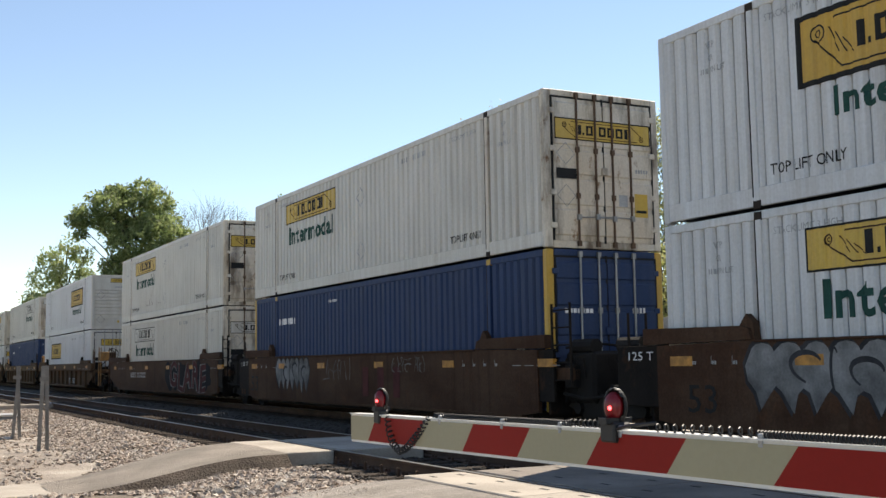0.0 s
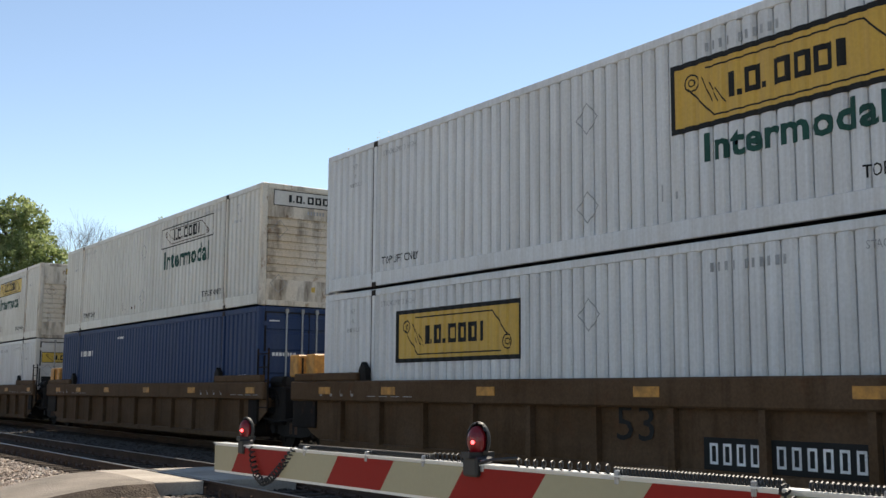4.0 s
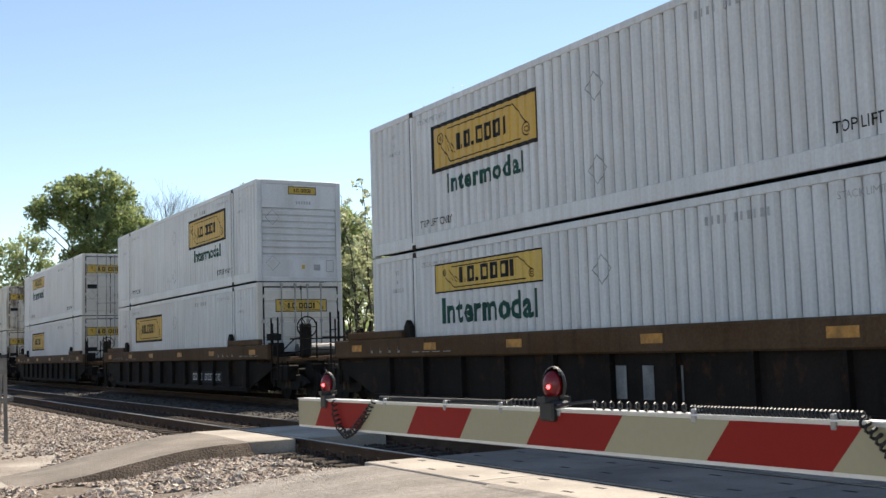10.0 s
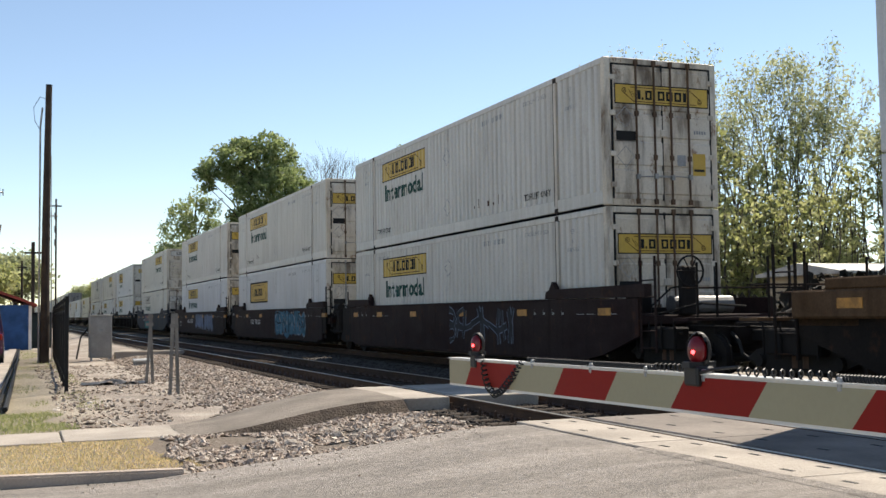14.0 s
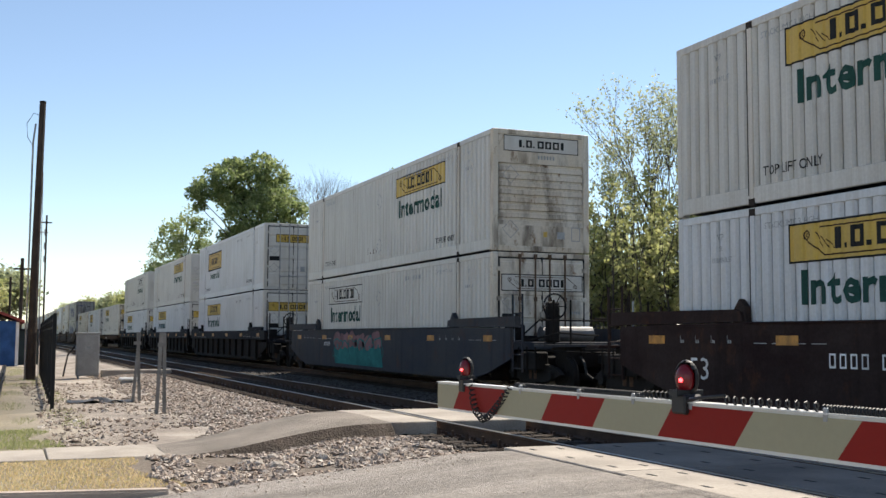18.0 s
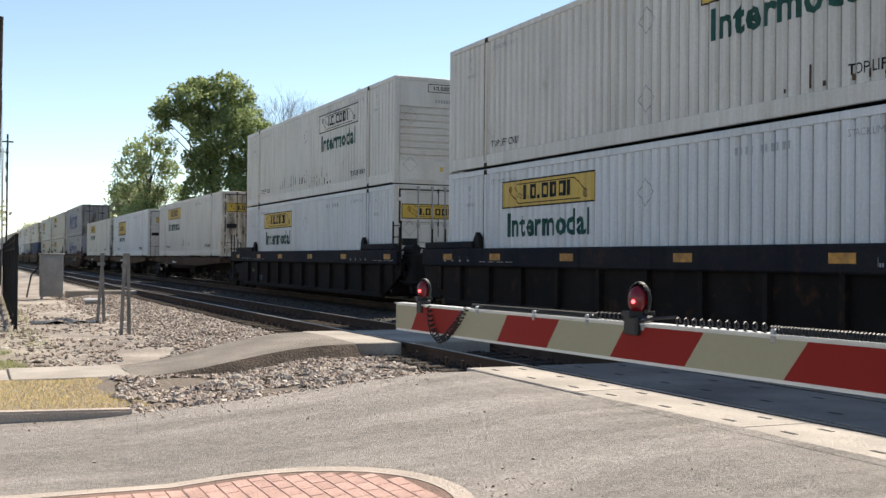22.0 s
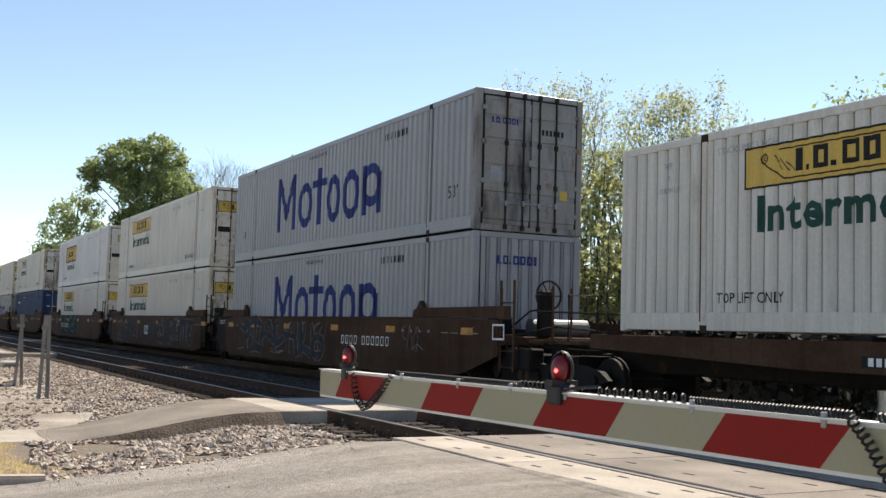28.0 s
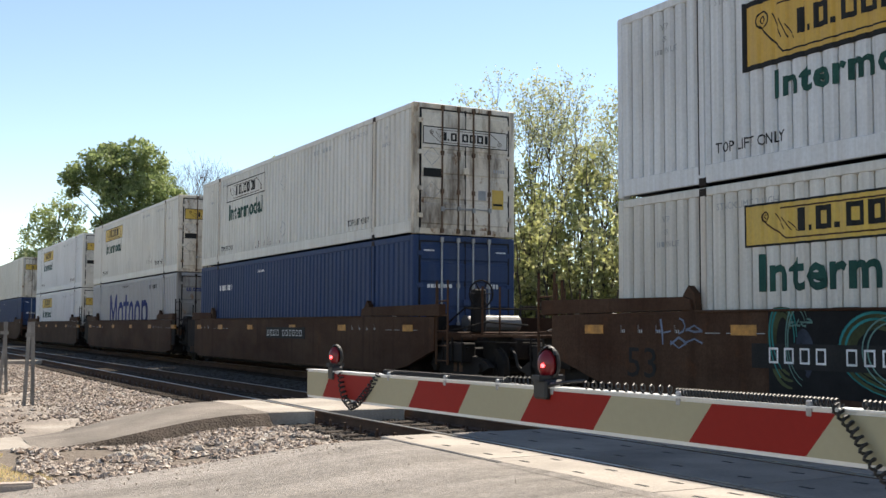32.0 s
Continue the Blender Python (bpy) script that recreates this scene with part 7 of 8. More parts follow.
part("number_box", bx(-0.1, 0.1, -0.55, -0.30, 2.55, 2.85, bevel=0.01), GALV, sig)
part("bell", tube([(-0.1, -0.55, 2.25), (-0.1, -0.55, 2.33), (-0.1, -0.55, 2.4)], 0.19, 16, None, 0.05), GALV, sig)
part("lamp_arm", tube([(0, 0, 2.46), (0, -0.9, 2.46)], 0.03, 8, tube([(0, 0, 2.46), (0, 1.95, 2.46)], 0.03, 8)), STEEL, sig)
for k, yy in enumerate((1.05, 1.83, -0.62)):
    fl = part("flasher", tube([(-0.05, yy, 2.46), (0.02, yy, 2.46)], 0.25, 20), BLACK, sig, "round black flasher backing disc")
    part("flasher_lens", lens_bm(0.10, 1.0), LED if k < 2 else LENS, fl, "lit red flasher lens", None, pose(-0.07, yy, 2.46))
    part("flasher_hood", tube([(-0.32, yy, 2.50), (-0.05, yy, 2.50)], 0.12, 14), BLACK, fl)
sp = thing("signal_post", pose(16.0, 14.44, -0.2), "pale steel signal post with a round cap", "signal post")
part("post", tube([(0, 0, 0), (0, 0, 5.3)], 0.09, 12), GALV, sp)
part("post_cap", tube([(0, 0, 5.3), (0, 0, 5.42)], 0.12, 12), STEEL, sp)
part("walkway_bracket", tube([(0, 0, 4.85), (0, -1.1, 4.95)], 0.03, 8), GALV, sp)

shed = thing("shed", pose(22.0, 25.6, -0.5), "small beige shed with a shallow pale roof", "shed")
part("wall", bx(0, 4.5, 0, 3.4, 0, 2.75), plain("beige_siding", (0.55, 0.46, 0.34), 0.7), shed)
part("roof", slab([(-0.25, 2.72), (3.65, 2.72), (3.65, 2.80), (1.7, 3.10), (-0.25, 2.80)], 0, -0.25, 4.75), plain("pale_roof", (0.62, 0.60, 0.56), 0.7), shed)
part("shed_door", bx(-0.03, 0.0, 1.2, 2.1, 0.1, 2.1, bevel=0.005), WLET, shed)


def sign_posts(x, y, h, lean, label):
    p = thing("post_pair", pose(x, y, land_z(x, y) - 0.1), label, "post", "grey posts beside the line")
    for k, (dx, a) in enumerate(((0, lean), (0.17, -lean * 0.6))):
        b = part("channel_post", lambda: slab([(-0.035, -0.02), (0.035, -0.02), (0.035, 0.02), (0.022, 0.02), (0.022, -0.008), (-0.022, -0.008), (-0.022, 0.02), (-0.035, 0.02)], 2, 0, h), POSTGREY, p, "", f"upost{h}", pose(dx, 0.05 * k, 0, 0, a, 0))
    part("cross_plate", bx(-0.01, 0.17, -0.03, -0.02, h - 0.30, h - 0.22), POSTGREY, p)
    return p


sign_posts(2.74, 23.7, 1.78, 2.0, "pair of grey galvanised channel posts in the gravel")
sign_posts(2.72, 27.8, 1.78, 4.0, "leaning grey galvanised channel posts in the gravel")

cab = thing("signal_cabinet", pose(2.80, 43.3, -0.36), "grey steel railway signal cabinet on legs", "cabinet")
part("body", bx(-0.40, 0.40, -0.3, 0.3, 0.12, 1.66, bevel=0.02), CASING, cab)
part("roof", bx(-0.44, 0.44, -0.34, 0.34, 1.66, 1.72, bevel=0.015), CASING, cab)
part("cabinet_door", bx(-0.35, 0.35, -0.32, -0.3, 0.2, 1.58, bevel=0.006), CASING, cab)
part("handle", bx(0.22, 0.26, -0.35, -0.32, 0.85, 1.0), STEEL, cab)
part("label_plate", bx(-0.06, 0.08, -0.325, -0.32, 1.1, 1.2), GREY, cab)
for k, xx in enumerate((-0.35, 0.29)):
    part("leg", bx(xx, xx + 0.06, -0.25, 0.25, 0, 0.12), STEEL, cab)
part("conduit", tube([(-0.45, -0.1, 1.2), (-0.7, -0.15, 0.9), (-0.85, -0.2, 0.1)], 0.03, 6), BLACK, cab)
beam = thing("concrete_block", pose(3.3, 43.0, -0.36), "long low grey concrete block beside the cabinet", "block")
part("block", bx(0, 2.6, 0, 0.5, 0, 0.34, bevel=0.03), CONC, beam)
cap = thing("junction_box", pose(3.62, 37.0, -0.36), "small white capped junction box in the gravel", "junction box")
part("body", bx(-0.25, 0.25, -0.15, 0.15, 0.0, 0.16, bevel=0.02), STEEL, cap)
part("lid", bx(-0.30, 0.30, -0.19, 0.19, 0.16, 0.27, bevel=0.04), ALU, cap, "white rounded lid")
cap2 = thing("junction_box", pose(5.0, 43.5, -0.3), "small white junction box beside the ballast", "junction box")
part("body", bx(-0.2, 0.2, -0.15, 0.15, 0.0, 0.2, bevel=0.03), ALU, cap2)
hump = thing("scrap_cover", pose(2.0, 28.2, -0.36), "dark rubber mat lying crumpled on the gravel", "mat")
bm = bmesh.new()
bmesh.ops.create_grid(bm, x_segments=16, y_segments=8, size=0.5)
for v in bm.verts:
    v.co.x *= 1.5
    v.co.z = 0.04 + 0.12 * noise.noise(v.co * 3.0) * (1 - abs(v.co.x) / 0.8)
part("mat", bm, CORD, hump)

fence = thing("picket_fence", pose(0.78, 25.2, -0.36), "black steel picket fence running along the railway", "fence")
FL = 23.0
dirf = Vector((0.55, FL, 0)).normalized()
turn = math.degrees(math.atan2(-0.55, FL))
for k in range(11):
    part("fence_post", lambda: bx(-0.04, 0.04, -0.04, 0.04, 0, 2.08, bevel=0.006), BLACK, fence, "", "fpost", pose(*(dirf * 2.3 * k), 0, 0, turn))
for z in (0.25, 1.75, 1.92):
    part("fence_rail", bx(-0.02, 0.02, 0, FL, z, z + 0.045), BLACK, fence, "", None, pose(0, 0, 0, 0, 0, turn))
for k in range(190):
    part("picket", lambda: bx(-0.011, 0.011, -0.011, 0.011, 0.08, 2.03), BLACK, fence, "", "picket", pose(*(dirf * 0.12 * (k + 0.5)), 0, 0, turn))

pole = thing("utility_pole", pose(0.82, 42.5, -0.4), "dark timber utility pole with a conduit and wires", "utility pole")
part("pole_shaft", tube([(0, 0, 0), (0.03, 0, 5), (0.10, 0, 10.1)], 0.17, 12, None, 0.11), POLEWOOD, pole)
part("conduit", tube([(-0.2, -0.05, 0), (-0.19, -0.05, 8.6), (-0.12, -0.05, 9.3)], 0.035, 7), STEEL, pole)
part("guy_wire", tube([(0.2, 0.3, 7.6), (0.28, 0.9, 0.0)], 0.014, 5), STEEL, pole)
part("loop_wire", tube([(0.08, 0, 9.6), (-0.2, 0, 9.7), (-0.42, 0, 9.3), (-0.38, 0, 8.8), (-0.2, 0, 8.5)], 0.012, 5), BLACK, pole)
part("pole_cap", tube([(0.10, 0, 10.1), (0.10, 0, 10.16)], 0.12, 10), BLACK, pole)
for k, (a, far, h, r) in enumerate(((1.05, 90, 7.5, 0.13), (2.1, 130, 15.0, 0.10), (7.3, 150, 11.5, 0.2), (0.55, 150, 9, 0.14))):
    x, y = az(a, far)
    p = thing("utility_pole", pose(x, y, -0.4), "distant dark timber utility pole", "utility pole", "poles along the line")
    part("pole_shaft", tube([(0, 0, 0), (0, 0, h)], r, 8), POLEWOOD, p)
    part("cross_arm", bx(-0.6, 0.6, -0.06, 0.06, h - 0.9, h - 0.75), POLEWOOD, p)

# parking lot with its kerb, vehicles and buildings
LOTC = plain("pale_lot_concrete", (0.40, 0.37, 0.34), 0.85, 0, 0.15, 0.5, 40, 0.3, False)
lot = thing("parking_lot", pose(0, 0, 0), "pale concrete parking lot with painted lines", "parking lot", kind="structure")
part("lot_slab", slab([(-0.95, 20.4), (-0.1, 76), (-20, 76), (-20, 20.4)], 2, -0.5, -0.325), LOTC, lot)
part("lot_kerb", slab([(-0.95, 20.4), (-0.62, 20.4), (0.25, 76), (-0.1, 76)], 2, -0.5, -0.27), CONC, lot, "pale concrete lot kerb")
part("edge_pipe", tube([(-0.42, 20.6, -0.29), (-0.30, 28, -0.29), (0.0, 50, -0.29), (0.3, 74, -0.29)], 0.05, 6), BLACK, lot, "dark pipe lying along the kerb")
part("edge_pipe", tube([(-0.55, 20.5, -0.29), (-0.42, 28, -0.29), (-0.1, 50, -0.29), (0.2, 74, -0.29)], 0.04, 6), BLACK, lot)
for k in range(9):
    part("bay_line", bx(-6.5, -1.15, 22.6 + 2.7 * k, 22.7 + 2.7 * k, -0.33, -0.321), WLET, lot)


def vehicle(name, m, ln, w, h, coat, label, category, boxy):
    v = thing(name, m, label, category, "parked vehicles")
    hw = w / 2
    if boxy:
        o = [(0, 0.35), (0.0, 1.05), (0.28, 1.15), (0.62, h - 0.1), (0.85, h), (ln * 0.62, h), (ln * 0.72, 1.2), (ln, 1.05), (ln, 0.35)]
    else:
        o = [(0, 0.35), (0.02, 0.80), (0.9, 0.98), (1.75, h), (ln - 1.4, h), (ln - 0.55, 1.0), (ln, 0.9), (ln, 0.35)]
    bm = bmesh.new()
    prof = []
    for yy, zz in o:
        t = 0.16 * max(0.0, (zz - 1.0)) / (h - 1.0)
        prof.append([bm.verts.new((s * (hw - t * hw * 1.4), yy, zz)) for s in (-1, 1)])
    for a, b in zip(prof, prof[1:]):
        bm.faces.new((a[0], a[1], b[1], b[0]))
    bm.faces.new((prof[-1][0], prof[-1][1], prof[0][1], prof[0][0]))
    bm.faces.new([p[0] for p in prof][::-1])
    bm.faces.new([p[1] for p in prof])
    bmesh.ops.recalc_face_normals(bm, faces=bm.faces)
    bmesh.ops.bevel(bm, geom=bm.edges[:], offset=0.05, segments=2, affect="EDGES")
    part("body", bm, coat, v)
    part("bumper", bx(-hw + 0.03, hw - 0.03, -0.09, 0.05, 0.40, 0.62, bevel=0.03), coat, v)
    for s in (-1, 1):
        part("tail_lamp", bx(*sorted((s * (hw - 0.2), s * (hw - 0.04))), -0.02, 0.06, 0.85, 1.05, bevel=0.01), ARM_RED if boxy else ALU, v)
        for yy in (0.75, ln - 0.85):
            wh = part("wheel", tube([(s * (hw - 0.22), yy, 0.33), (s * (hw + 0.01), yy, 0.33)], 0.33, 20), CORD, v)
            part("rim", tube([(s * (hw - 0.02), yy, 0.33), (s * (hw + 0.02), yy, 0.33)], 0.19, 14), ALU, wh)
    return v


GLASS = plain("dark_tinted_glass", (0.02, 0.015, 0.03), 0.08, 0, 0.1, bump=0)
PURPLE = paint("purple_vehicle_paint", (0.07, 0.014, 0.06), amount=0.1, rough=0.25)
van = vehicle("van", pose(-1.72, 41.2, -0.325), 4.9, 2.35, 2.62, PURPLE, "dark purple van parked with its tail to the road", "van", True)
part("rear_window", slab([(-0.72, 1.28), (0.72, 1.28), (0.60, 2.12), (-0.60, 2.12)], 1, 0.22, 0.26), GLASS, van, "dark rear window", None, Matrix.Translation((0, 0.36, -0.10)) @ Matrix.Shear("XZ", 4, (0, 0.0)))
part("chrome_strip", bx(-0.98, 0.98, -0.03, 0.0, 1.05, 1.09), ALU, van)
part("chrome_strip", bx(-0.98, 0.98, -0.1, -0.06, 0.62, 0.66), ALU, van)
part("window_mark", bars_bm([0.2, 0.06, 0.2], 0.12, 0.04), WLET, van, "", None, Matrix.Translation((-0.28, 0.36, 1.75)) @ END)
vehicle("car", pose(-3.02, 34.4, -0.325), 4.4, 1.75, 1.45, ALU, "silver white car parked on the lot", "car", False)
bin_ = thing("recycling_bin", pose(-1.97, 38.6, -0.325), "small blue plastic bin below a lot sign", "bin")
part("bin_body", tube([(0, 0, 0), (0, 0, 0.42)], 0.19, 14, None, 0.22), plain("blue_plastic", (0.03, 0.07, 0.35), 0.4), bin_)
part("bin_rim", tube([(0, 0, 0.40), (0, 0, 0.45)], 0.24, 14), plain("blue_plastic_rim", (0.03, 0.07, 0.35), 0.4), bin_)
ls = thing("lot_sign", pose(-1.95, 39.0, -0.325), "blank-backed grey sign on a thin post", "sign")
part("post", tube([(0, 0, 0), (0, 0, 1.75)], 0.03, 8), STEEL, ls)
part("sign_plate", bx(-0.30, 0.12, -0.03, -0.015, 1.1, 1.78, bevel=0.004), GALV, ls)

house = thing("small_building", pose(-0.9, 60.0, -0.4), "small blue-walled building with a red gable roof", "building")
part("wall", bx(-4.0, 1.45, 0, 9, 0, 2.35), plain("blue_siding", (0.03, 0.09, 0.24), 0.7), house)
part("roof", slab([(-4.4, 2.3), (-1.4, 3.5), (1.85, 2.25), (1.85, 2.38), (-1.4, 3.65), (-4.4, 2.45)], 1, -0.4, 9.4), plain("red_roof", (0.28, 0.06, 0.05), 0.7), house)
part("corner_trim", bx(1.45, 1.6, -0.05, 0.1, 0, 2.3), WLET, house)
shop = thing("shop_building", pose(-2.95, 33.0, -0.4), "yellow-walled shop building with a grey shingled edge", "building")
part("wall", bx(-8, 0, 6, 14, 0, 4.6), plain("yellow_wall", (0.72, 0.47, 0.07), 0.7), shop)
part("roof", bx(-8.2, 0.12, 5.9, 14.2, 4.6, 4.85), plain("dark_shingle", (0.13, 0.12, 0.11), 0.9), shop)
part("pilaster", bx(-0.4, 0.03, 5.9, 6.0, 0, 4.6), WLET, shop)
green = thing("container_store", pose(0.7, 64.0, -0.4), "dark green storage box beside the fence", "storage box")
part("body", bx(0, 1.1, 0, 3, 0, 1.9, bevel=0.03), plain("dark_green_steel", (0.02, 0.035, 0.03), 0.6), green)
part("lid", bx(-0.03, 1.13, -0.03, 3.03, 1.9, 1.98), BLACK, green)

x, y = az(-0.9, 300)
chim = thing("brick_tower", pose(x, y, -0.5), "distant grey-brown brick tower with a flared top", "tower")
TB = plain("tower_brick", (0.13, 0.12, 0.11), 0.9)
part("shaft", tube([(0, 0, 0), (0, 0, 23)], 2.2, 16, None, 2.0), TB, chim)
part("crown", tube([(0, 0, 23), (0, 0, 24), (0, 0, 25.6)], 2.3, 16, None, 2.7), TB, chim)
for k, (a, top_z) in enumerate(((-0.65, 36), (-2.0, 22), (1.9, 30))):
    x, y = az(a, 310)
    tw = thing("radio_mast", pose(x, y, -0.5), "distant pale radio mast with antennas", "mast", "radio masts")
    part("mast_shaft", tube([(0, 0, 0), (0, 0, top_z)], 0.5 if k == 0 else 0.2, 8, None, 0.3 if k == 0 else 0.12), GALV, tw)
    for j in range(6 if k == 0 else 3):
        b = j * 1.047
        part("antenna", bx(-0.15, 0.15, -0.15, 0.15, -0.9, 0.9), GALV, tw, "", "antenna", pose(1.7 * math.cos(b) * (k == 0) + 0.8 * (k != 0), 1.7 * math.sin(b), top_z - 1 - (3.5 * j if k else 0)))
    part("antenna_ring", tube([(1.7 * math.cos(b * 0.5236), 1.7 * math.sin(b * 0.5236), top_z - 1) for b in range(13)], 0.1, 5), GALV, tw)


# ---- the train ----
def travelled(t):
    return 14.0 * t + 0.02 * t * t


ROLLING = []


def stack(u, up, low, car, lite=False):
    """Two boxes in a well, or one; each rides with the same travel."""
    ROLLING.append((car, u, 0.0))
    if low:
        ROLLING.append((container(u - OVER, 0.36, *low[:4], low[4], low[5], lite=lite, **low[6]), u - OVER, 0.36))
    if up:
        zz = 3.285 if low else 1.305
        ROLLING.append((container(u - OVER, zz, *up[:4], up[4], up[5], lite=lite, **up[6]), u - OVER, zz))


def plainbox(coat=WHITE, end="door", logo="plain", sign="wide", endcoat=None, seed=0):
    tone = {"white_container_paint": "clean white", "aged_white_paint": "aged off-white", "stained_white_paint": "stained off-white"}[coat.name]
    mark = {"plain": "a yellow sign and green lettering", "framed": "a black-framed yellow sign", "framed_bare": "a black-framed yellow sign", "white": "a faded sign", "white_end": "yellow and white signs"}[logo]
    return ("plainbox", coat, end, logo, f"{tone} corrugated 53-foot container with {mark}", sign, {"endcoat": endcoat, "seed": seed})


def navybox(end="door"):
    return ("navybox", GREYB, end, "", "grey corrugated 53-foot container with a navy name mark", "wide", {"endcoat": GREYD if end == "door" else GREYB})


def blue(yellow=False):
    return ("blue_yellow" if yellow else "blue", BLUE, "door", "", "blue corrugated 53-foot container" + (" with yellow corner posts" if yellow else " with small white marks"), "wide", {})


def number(y, z=0.85, h=0.2, w=2.85, plate=True):
    """Four and six plain bars where a car's mark stands, on a dark plate or on the bare side."""
    k = w / 10.9
    return ([("plate", y - w - 0.1, y + 0.1, z - 0.07, z + h + 0.07)] if plate else []) + [("bars", "white", y, z, 4, h, k), ("bars", "white", y - 4.8 * k, z, 6, h, k)]


BR = "rusty brown smooth-sided well car"
smooth = lambda u, f, r, marks, seed, coat=BROWN, label=BR + " with spray paint", lite=False: well_car(u, coat, "smooth", f, r, label, marks, seed, None, lite)
ribbed = lambda u, f, r, marks, seed, coat=TAN, web=None, label="yellow-brown ribbed well car": well_car(u, coat, "ribbed", f, r, label, marks, seed, web)
J, C = "joint", "coupler"
BIG53 = [("word", "53", "black", 2.9, 0.75, 0.42, 0.6)]
END125 = [("word", "125 T", "white", L + 0.78, 1.25, 0.13, 0.6)]

stack(-26.3, plainbox(CREAM, seed=1), plainbox(seed=2), smooth(-26.3, C, C, [], 1), True)
stack(-2.6, plainbox(WHITE, logo="framed", seed=3), plainbox(seed=4), smooth(-2.6, C, J, END125 + [("drips", "silver", "charcoal", 10.0, 14.25, 0.50, 1.46, 9), ("word", "53", "black", L - 0.6, 0.5, 0.4, 0.6)], 2))
stack(17.05, plainbox(CREAM, endcoat=DIRTY, seed=5), blue(True), smooth(17.05, J, J, END125 + [("word", "53", "black", 15.95, 0.5, 0.45, 0.66), ("drips", "silver", "charcoal", 11.1, 13.6, 0.50, 1.44, 7), ("spray", "silver", 8.2, 10.0, 0.85, 1.4, 4, 0.009), ("spray", "silver", 4.2, 5.9, 1.05, 1.42, 5, 0.010), ("mbars", "maroon", 7.5, 0.5, 3, 0.68)], 3))
stack(36.75, plainbox(CREAM, endcoat=DIRTY, seed=6), plainbox(CREAM, logo="white", endcoat=DIRTY, seed=7), smooth(36.75, J, C, [("bubble", "black", 0.7, 6.9, 0.36, 1.46, 6, 0), ("tag", "GLARE", "maroon", "silver", 1.35, 6.4, 0.34, 1.38)] + number(13.15, 0.83, 0.2, 2.9, False), 4))
stack(60.85, plainbox(WHITE, "nose", "framed", "small", CREAM, 8), plainbox(WHITE, "door", "framed_bare", "small", seed=9), ribbed(60.85, C, J, [("word", "53", "black", 7.34, 0.66, 0.47, 0.72)] + number(5.62, 0.42, 0.26, 2.35), 5))
stack(80.5, plainbox(CREAM, "nose", "white", "wide", DIRTY, 10), blue(), ribbed(80.5, J, J, [], 6))
stack(100.7, plainbox(CREAM, "nose", "plain", "small", DIRTY, 11), plainbox(endcoat=CREAM, seed=12), ribbed(100.7, J, C, [("word", "53", "black", 7.34, 0.5, 0.45, 0.65)] + number(11.92, 0.6, 0.2, 2.35), 7))
WEBL = "brown-topped well car with sooty ribbed sides"
stack(124.65, plainbox(CREAM, logo="white_end", endcoat=DIRTY, seed=13), plainbox(seed=14), ribbed(124.65, C, C, [], 8, web=SOOT, label=WEBL))
stack(148.15, plainbox(WHITE, "door", "framed", "small", DIRTY, 15), plainbox(seed=16), ribbed(148.15, C, C, [("mbars", "silver", 7.6, 0.42, 3, 0.5)], 9, web=SOOT, label=WEBL))
stack(171.9, plainbox(WHITE, "nose", "framed", "small", WHITE, 17), plainbox(WHITE, "door", "framed_bare", "small", seed=18), ribbed(171.9, C, C, number(5.5, 0.5), 10, web=SOOT, label=WEBL))
stack(195.4, plainbox(WHITE, seed=19), plainbox(WHITE, logo="framed_bare", endcoat=CREAM, seed=20), ribbed(195.4, C, C, [], 11, web=SOOT, label=WEBL))
PL = "dark maroon smooth-sided well car"
stack(218.95, plainbox(CREAM, endcoat=DIRTY, seed=21), plainbox(CREAM, endcoat=DIRTY, seed=22), smooth(218.95, C, J, [("wild", "charcoal", "steel", 3, 8, 0.5, 1.38, 5, 0.08)], 12, PLUM, PL))
stack(238.95, plainbox(CREAM, endcoat=DIRTY, seed=23), plainbox(WHITE, logo="framed_bare", endcoat=DIRTY, seed=24), smooth(238.95, J, J, END125 + BIG53 + [("bubble", "blue", 2.2, 7.3, 0.4, 1.42, 6, 0), ("bubble", "white", 2.2, 7.3, 0.4, 1.42, 6, 0.03), ("spray", "blue", 2.2, 7.3, 0.45, 1.42, 6, 0.08), ("spray", "black", 2.4, 7.2, 0.45, 1.42, 5, 0.02)] + number(12.34, 0.86, 0.2, 2.2, False), 13, PLUM, PL))
stack(258.4, plainbox(CREAM, endcoat=DIRTY, seed=25), plainbox(WHITE, endcoat=DIRTY, seed=26), smooth(258.4, J, C, [("bubble", "steel", 6.5, 9.2, 0.45, 1.45, 4, 0), ("bubble", "white", 6.5, 9.2, 0.45, 1.45, 4, 0.03), ("bubble", "steel", 3.3, 6.0, 0.35, 1.45, 4, 0), ("bubble", "silver", 3.3, 6.0, 0.35, 1.45, 4, 0.03), ("word", "53", "white", 15.6, 0.6, 0.35, 0.5)] + number(12.34, 0.86, 0.2, 2.2, False), 14, PLUM, PL))
stack(282.35, plainbox(CREAM, "nose", "white_end", "wide", DIRTY, 27), plainbox(CREAM, logo="white", seed=28), smooth(282.35, C, C, [("patch", "teal", 7.0, 12.0, 0.35, 0.95), ("bubble", "pink", 7.2, 12.0, 0.8, 1.42, 6, 0), ("bubble", "teal", 7.0, 12.0, 0.45, 1.25, 6, 0.05), ("bars", "white", 13.2, 0.95, 8, 0.12)], 15, SLATE, "slate blue smooth-sided well car with spray paint"))
MB = "midnight blue ribbed well car with sooty sides"
navycar = lambda u, f, r, marks, seed: ribbed(u, f, r, marks, seed, MIDN, SOOT, MB)
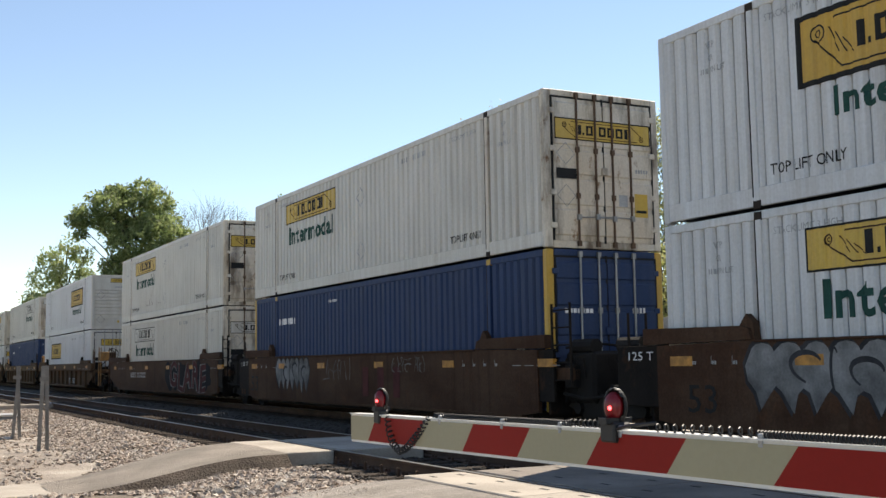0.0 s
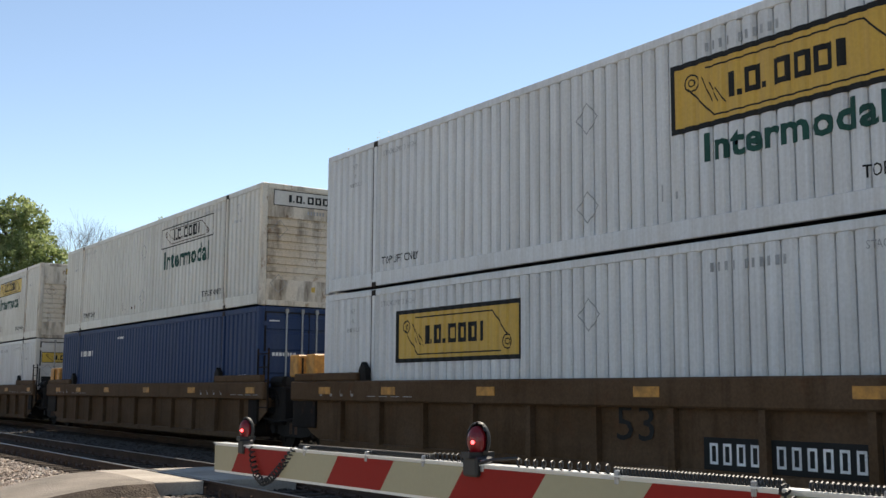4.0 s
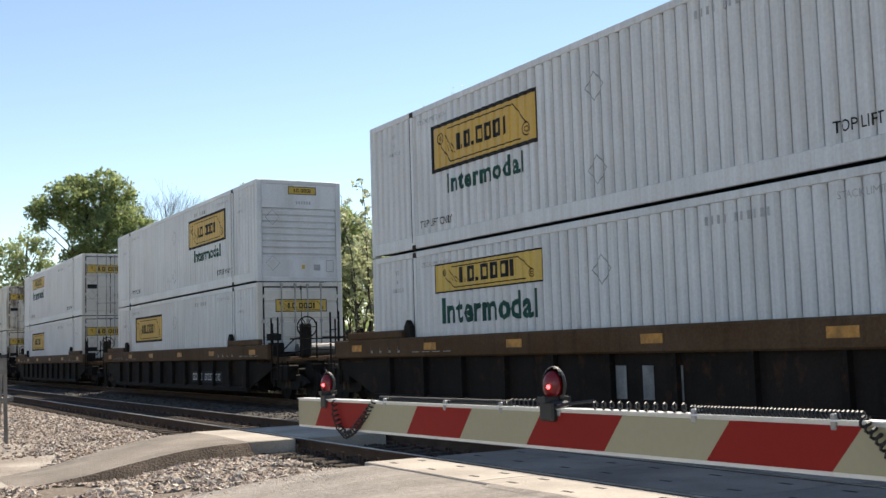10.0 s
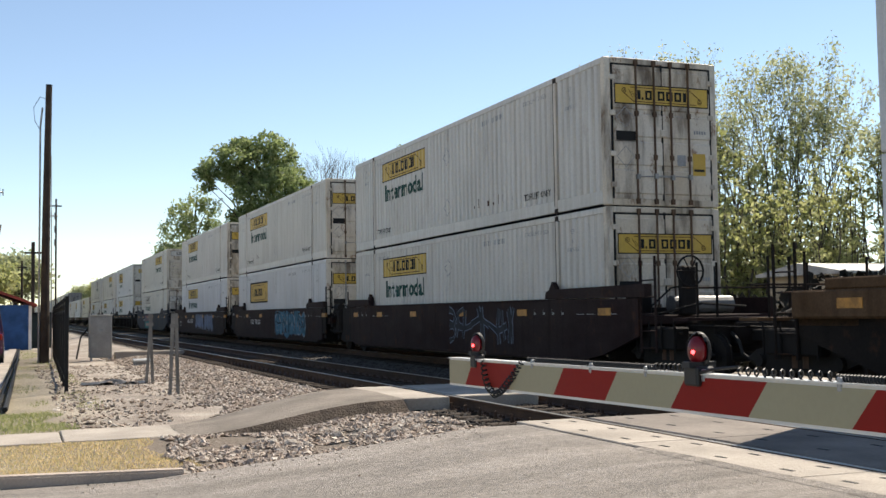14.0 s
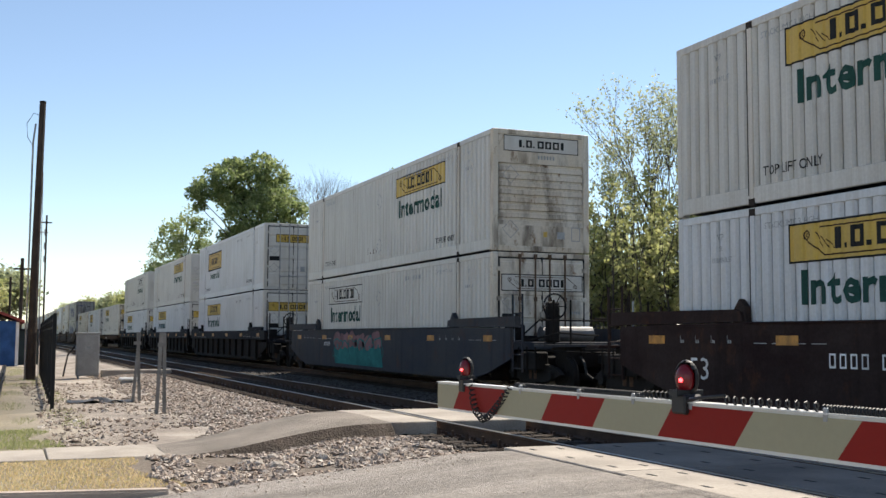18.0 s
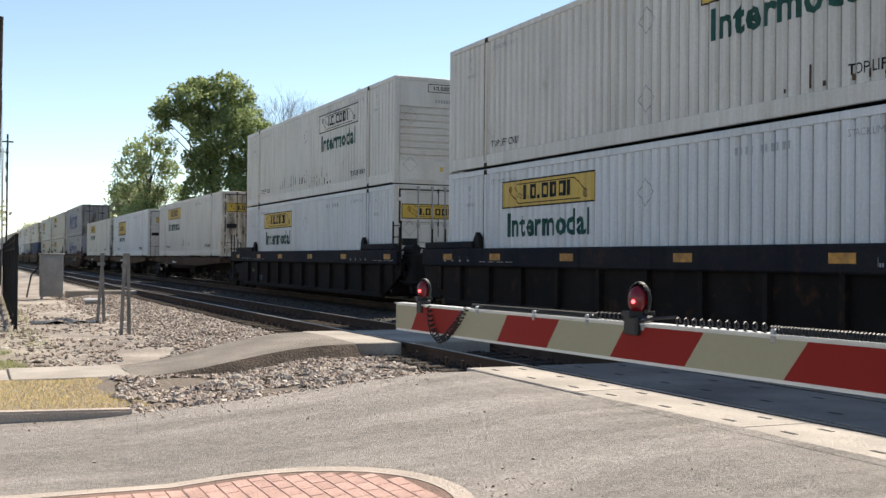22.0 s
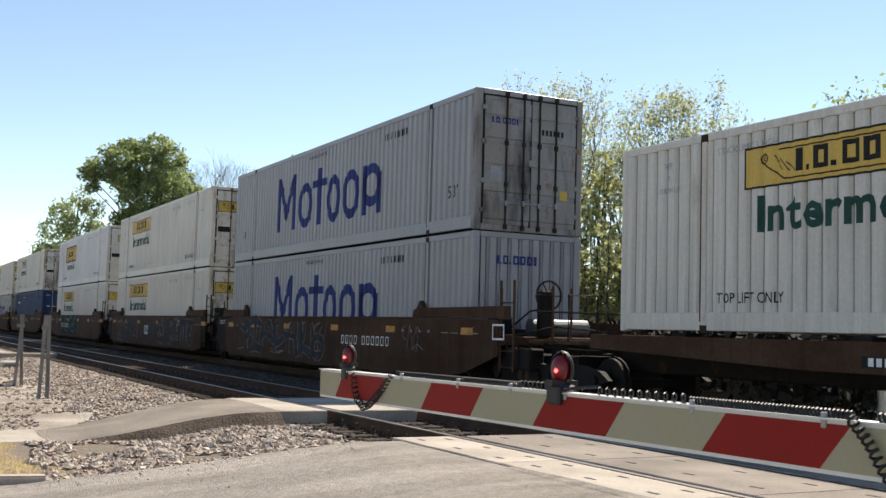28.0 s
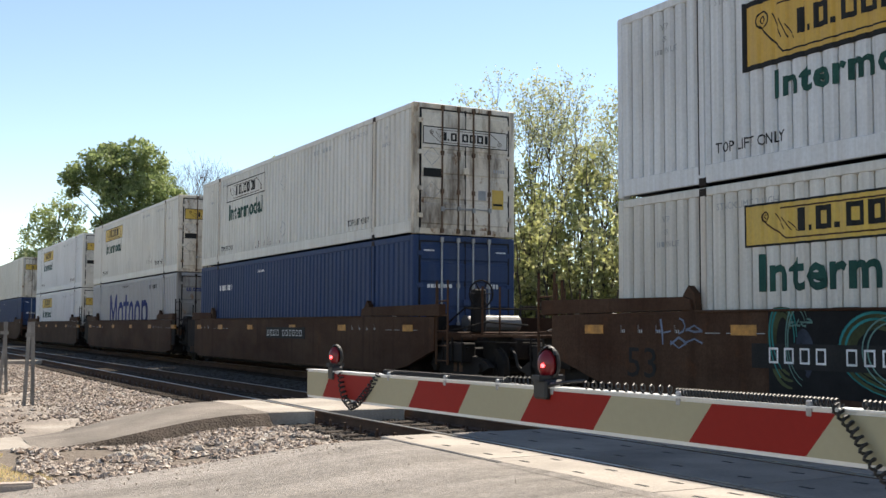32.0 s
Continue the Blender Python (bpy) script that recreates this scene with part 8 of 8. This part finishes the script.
stack(306.1, plainbox(WHITE, "door", "framed", "small", CREAM, 29), plainbox(WHITE, seed=30), navycar(306.1, C, J, [], 16))
stack(325.7, plainbox(CREAM, "nose", "plain", "small", CREAM, 31), plainbox(WHITE, endcoat=CREAM, seed=32), navycar(325.7, J, J, [], 17))
stack(345.7, plainbox(CREAM, "nose", "white", "small", CREAM, 33), plainbox(WHITE, endcoat=CREAM, seed=34), navycar(345.7, J, C, [("word", "A", "white", 14.6, 0.72, 0.16, 0.14), ("mbars", "steel", 14.0, 0.4, 4, 0.2)], 18))
SPN = "rusty brown spine car with sooty underframe"
stack(366.8, plainbox(CREAM, endcoat=DIRTY, seed=35), None, spine_car(366.8, BROWN, SPN))
stack(387.5, plainbox(WHITE, "door", "framed", "small", CREAM, 36), None, spine_car(387.5, TAN, SPN))
stack(406.2, plainbox(CREAM, endcoat=DIRTY, seed=37), None, spine_car(406.2, BROWN, SPN))
stack(427.5, navybox("door"), navybox("nose"), smooth(427.5, C, J, END125 + number(6.09, 0.84, 0.21, 2.95, False) + [("wild", "charcoal", "silver", 7.2, 14.6, 0.42, 1.40, 7, 0.12), ("spray", "silver", 7.0, 14.8, 0.45, 1.4, 7, 0.014), ("spray", "silver", 1.5, 2.6, 0.75, 1.35, 2, 0.01), ("frame", -1.42, 1.08, 0.44, 0.3)], 19))
stack(446.95, plainbox(CREAM, endcoat=DIRTY, seed=38), plainbox(CREAM, endcoat=DIRTY, seed=39), smooth(446.95, J, J, END125 + [("wild", "charcoal", "silver", 1.0, 6.6, 0.42, 1.40, 6, 0.14), ("wild", "charcoal", "white", 1.3, 6.2, 0.6, 1.40, 4, 0.07), ("plate", 6.95, 9.55, 0.6, 1.15), ("bars", "white", 9.0, 0.72, 3, 0.36), ("wild", "charcoal", "silver", 10.5, 14.6, 0.42, 1.40, 4, 0.13), ("spray", "silver", 10.3, 15.0, 0.5, 1.4, 5, 0.012)], 20))
stack(466.65, plainbox(WHITE, "door", "framed", "small", CREAM, 40), plainbox(CREAM, endcoat=CREAM, seed=41), smooth(466.65, J, C, [("plate", 9.8, 13.05, 0.74, 1.06), ("mural", 6.9, 12.75, 0.40, 1.50, ((11.05, 1.0, 0.50, 0.42), (9.05, 1.05, 0.62, 0.44), (7.65, 1.0, 0.55, 0.40), (10.2, 0.72, 0.45, 0.28), (8.4, 0.75, 0.6, 0.26), (12.5, 1.1, 0.22, 0.5))), ("spray", "steel", 14.0, 15.0, 1.0, 1.42, 3, 0.014), ("spray", "seafoam", 12.0, 12.4, 1.28, 1.38, 2, 0.012), ("spray", "seafoam", 7.5, 7.9, 0.98, 1.1, 2, 0.012)] + number(12.74, 0.81, 0.2, 2.85, False) + [("word", "53", "black", 15.72, 0.52, 0.45, 0.68)], 21))
stack(490.3, plainbox(CREAM, logo="white", endcoat=DIRTY, seed=42), blue(), smooth(490.3, C, J, number(8.6, 1.0, 0.16), 22, BROWN, BR))
stack(509.9, plainbox(CREAM, endcoat=DIRTY, seed=43), navybox("door"), smooth(509.9, J, J, [], 23, BROWN, BR))
stack(529.5, plainbox(WHITE, endcoat=CREAM, seed=44), plainbox(WHITE, endcoat=CREAM, seed=45), smooth(529.5, J, C, [], 24, BROWN, BR))
u = 553.2
for k in range(15):
    last = k % 3 == 2
    stack(u, plainbox((CREAM, WHITE, DIRTY)[k % 3], endcoat=DIRTY, seed=50 + k) if k != 1 else navybox("door"), plainbox((WHITE, CREAM)[k % 2], endcoat=CREAM, seed=70 + k) if k not in (0, 7) else blue(),
          smooth(u, C if k % 3 == 0 else J, C if last else J, [], 30 + k, (BROWN, SLATE, PLUM)[(k // 3) % 3], BR if (k // 3) % 3 == 0 else PL, True), True)
    u += 23.75 if last else 19.65

# island bricks last
for x, y, cut in BRICK_SPOTS:
    part("brick", lambda: brick_bm(cut), BRICK, isl, "", f"brick{cut}", pose(x, y, isl_z(x) + 0.002 * noise.noise((x * 9, y * 9, 0)), 0, -4.9 if x > 0.9 else 0, 0))


def motions():
    # every wheelset turns with the distance rolled; alike ones share one set of keys
    done = {}
    for ob, y0 in WHEELSETS:
        if y0 not in done:
            walk(ob, [(k / FPS, pose(0, y0, 0.42, math.degrees(travelled(k / FPS) / 0.42) % 360)) for k in range(32 * FPS + 1)])
            done[y0] = ob.animation_data
        else:
            ob.rotation_mode = "QUATERNION"
            keys = ob.animation_data_create()
            keys.action = done[y0].action
            keys.action_slot = done[y0].action_slot
    for ob, u0, z0 in ROLLING:
        walk(ob, [(t, pose(TRAIN_X, u0 - travelled(t), z0)) for t in (0, 4, 8, 12, 16, 20, 24, 28, 32)])


motions()
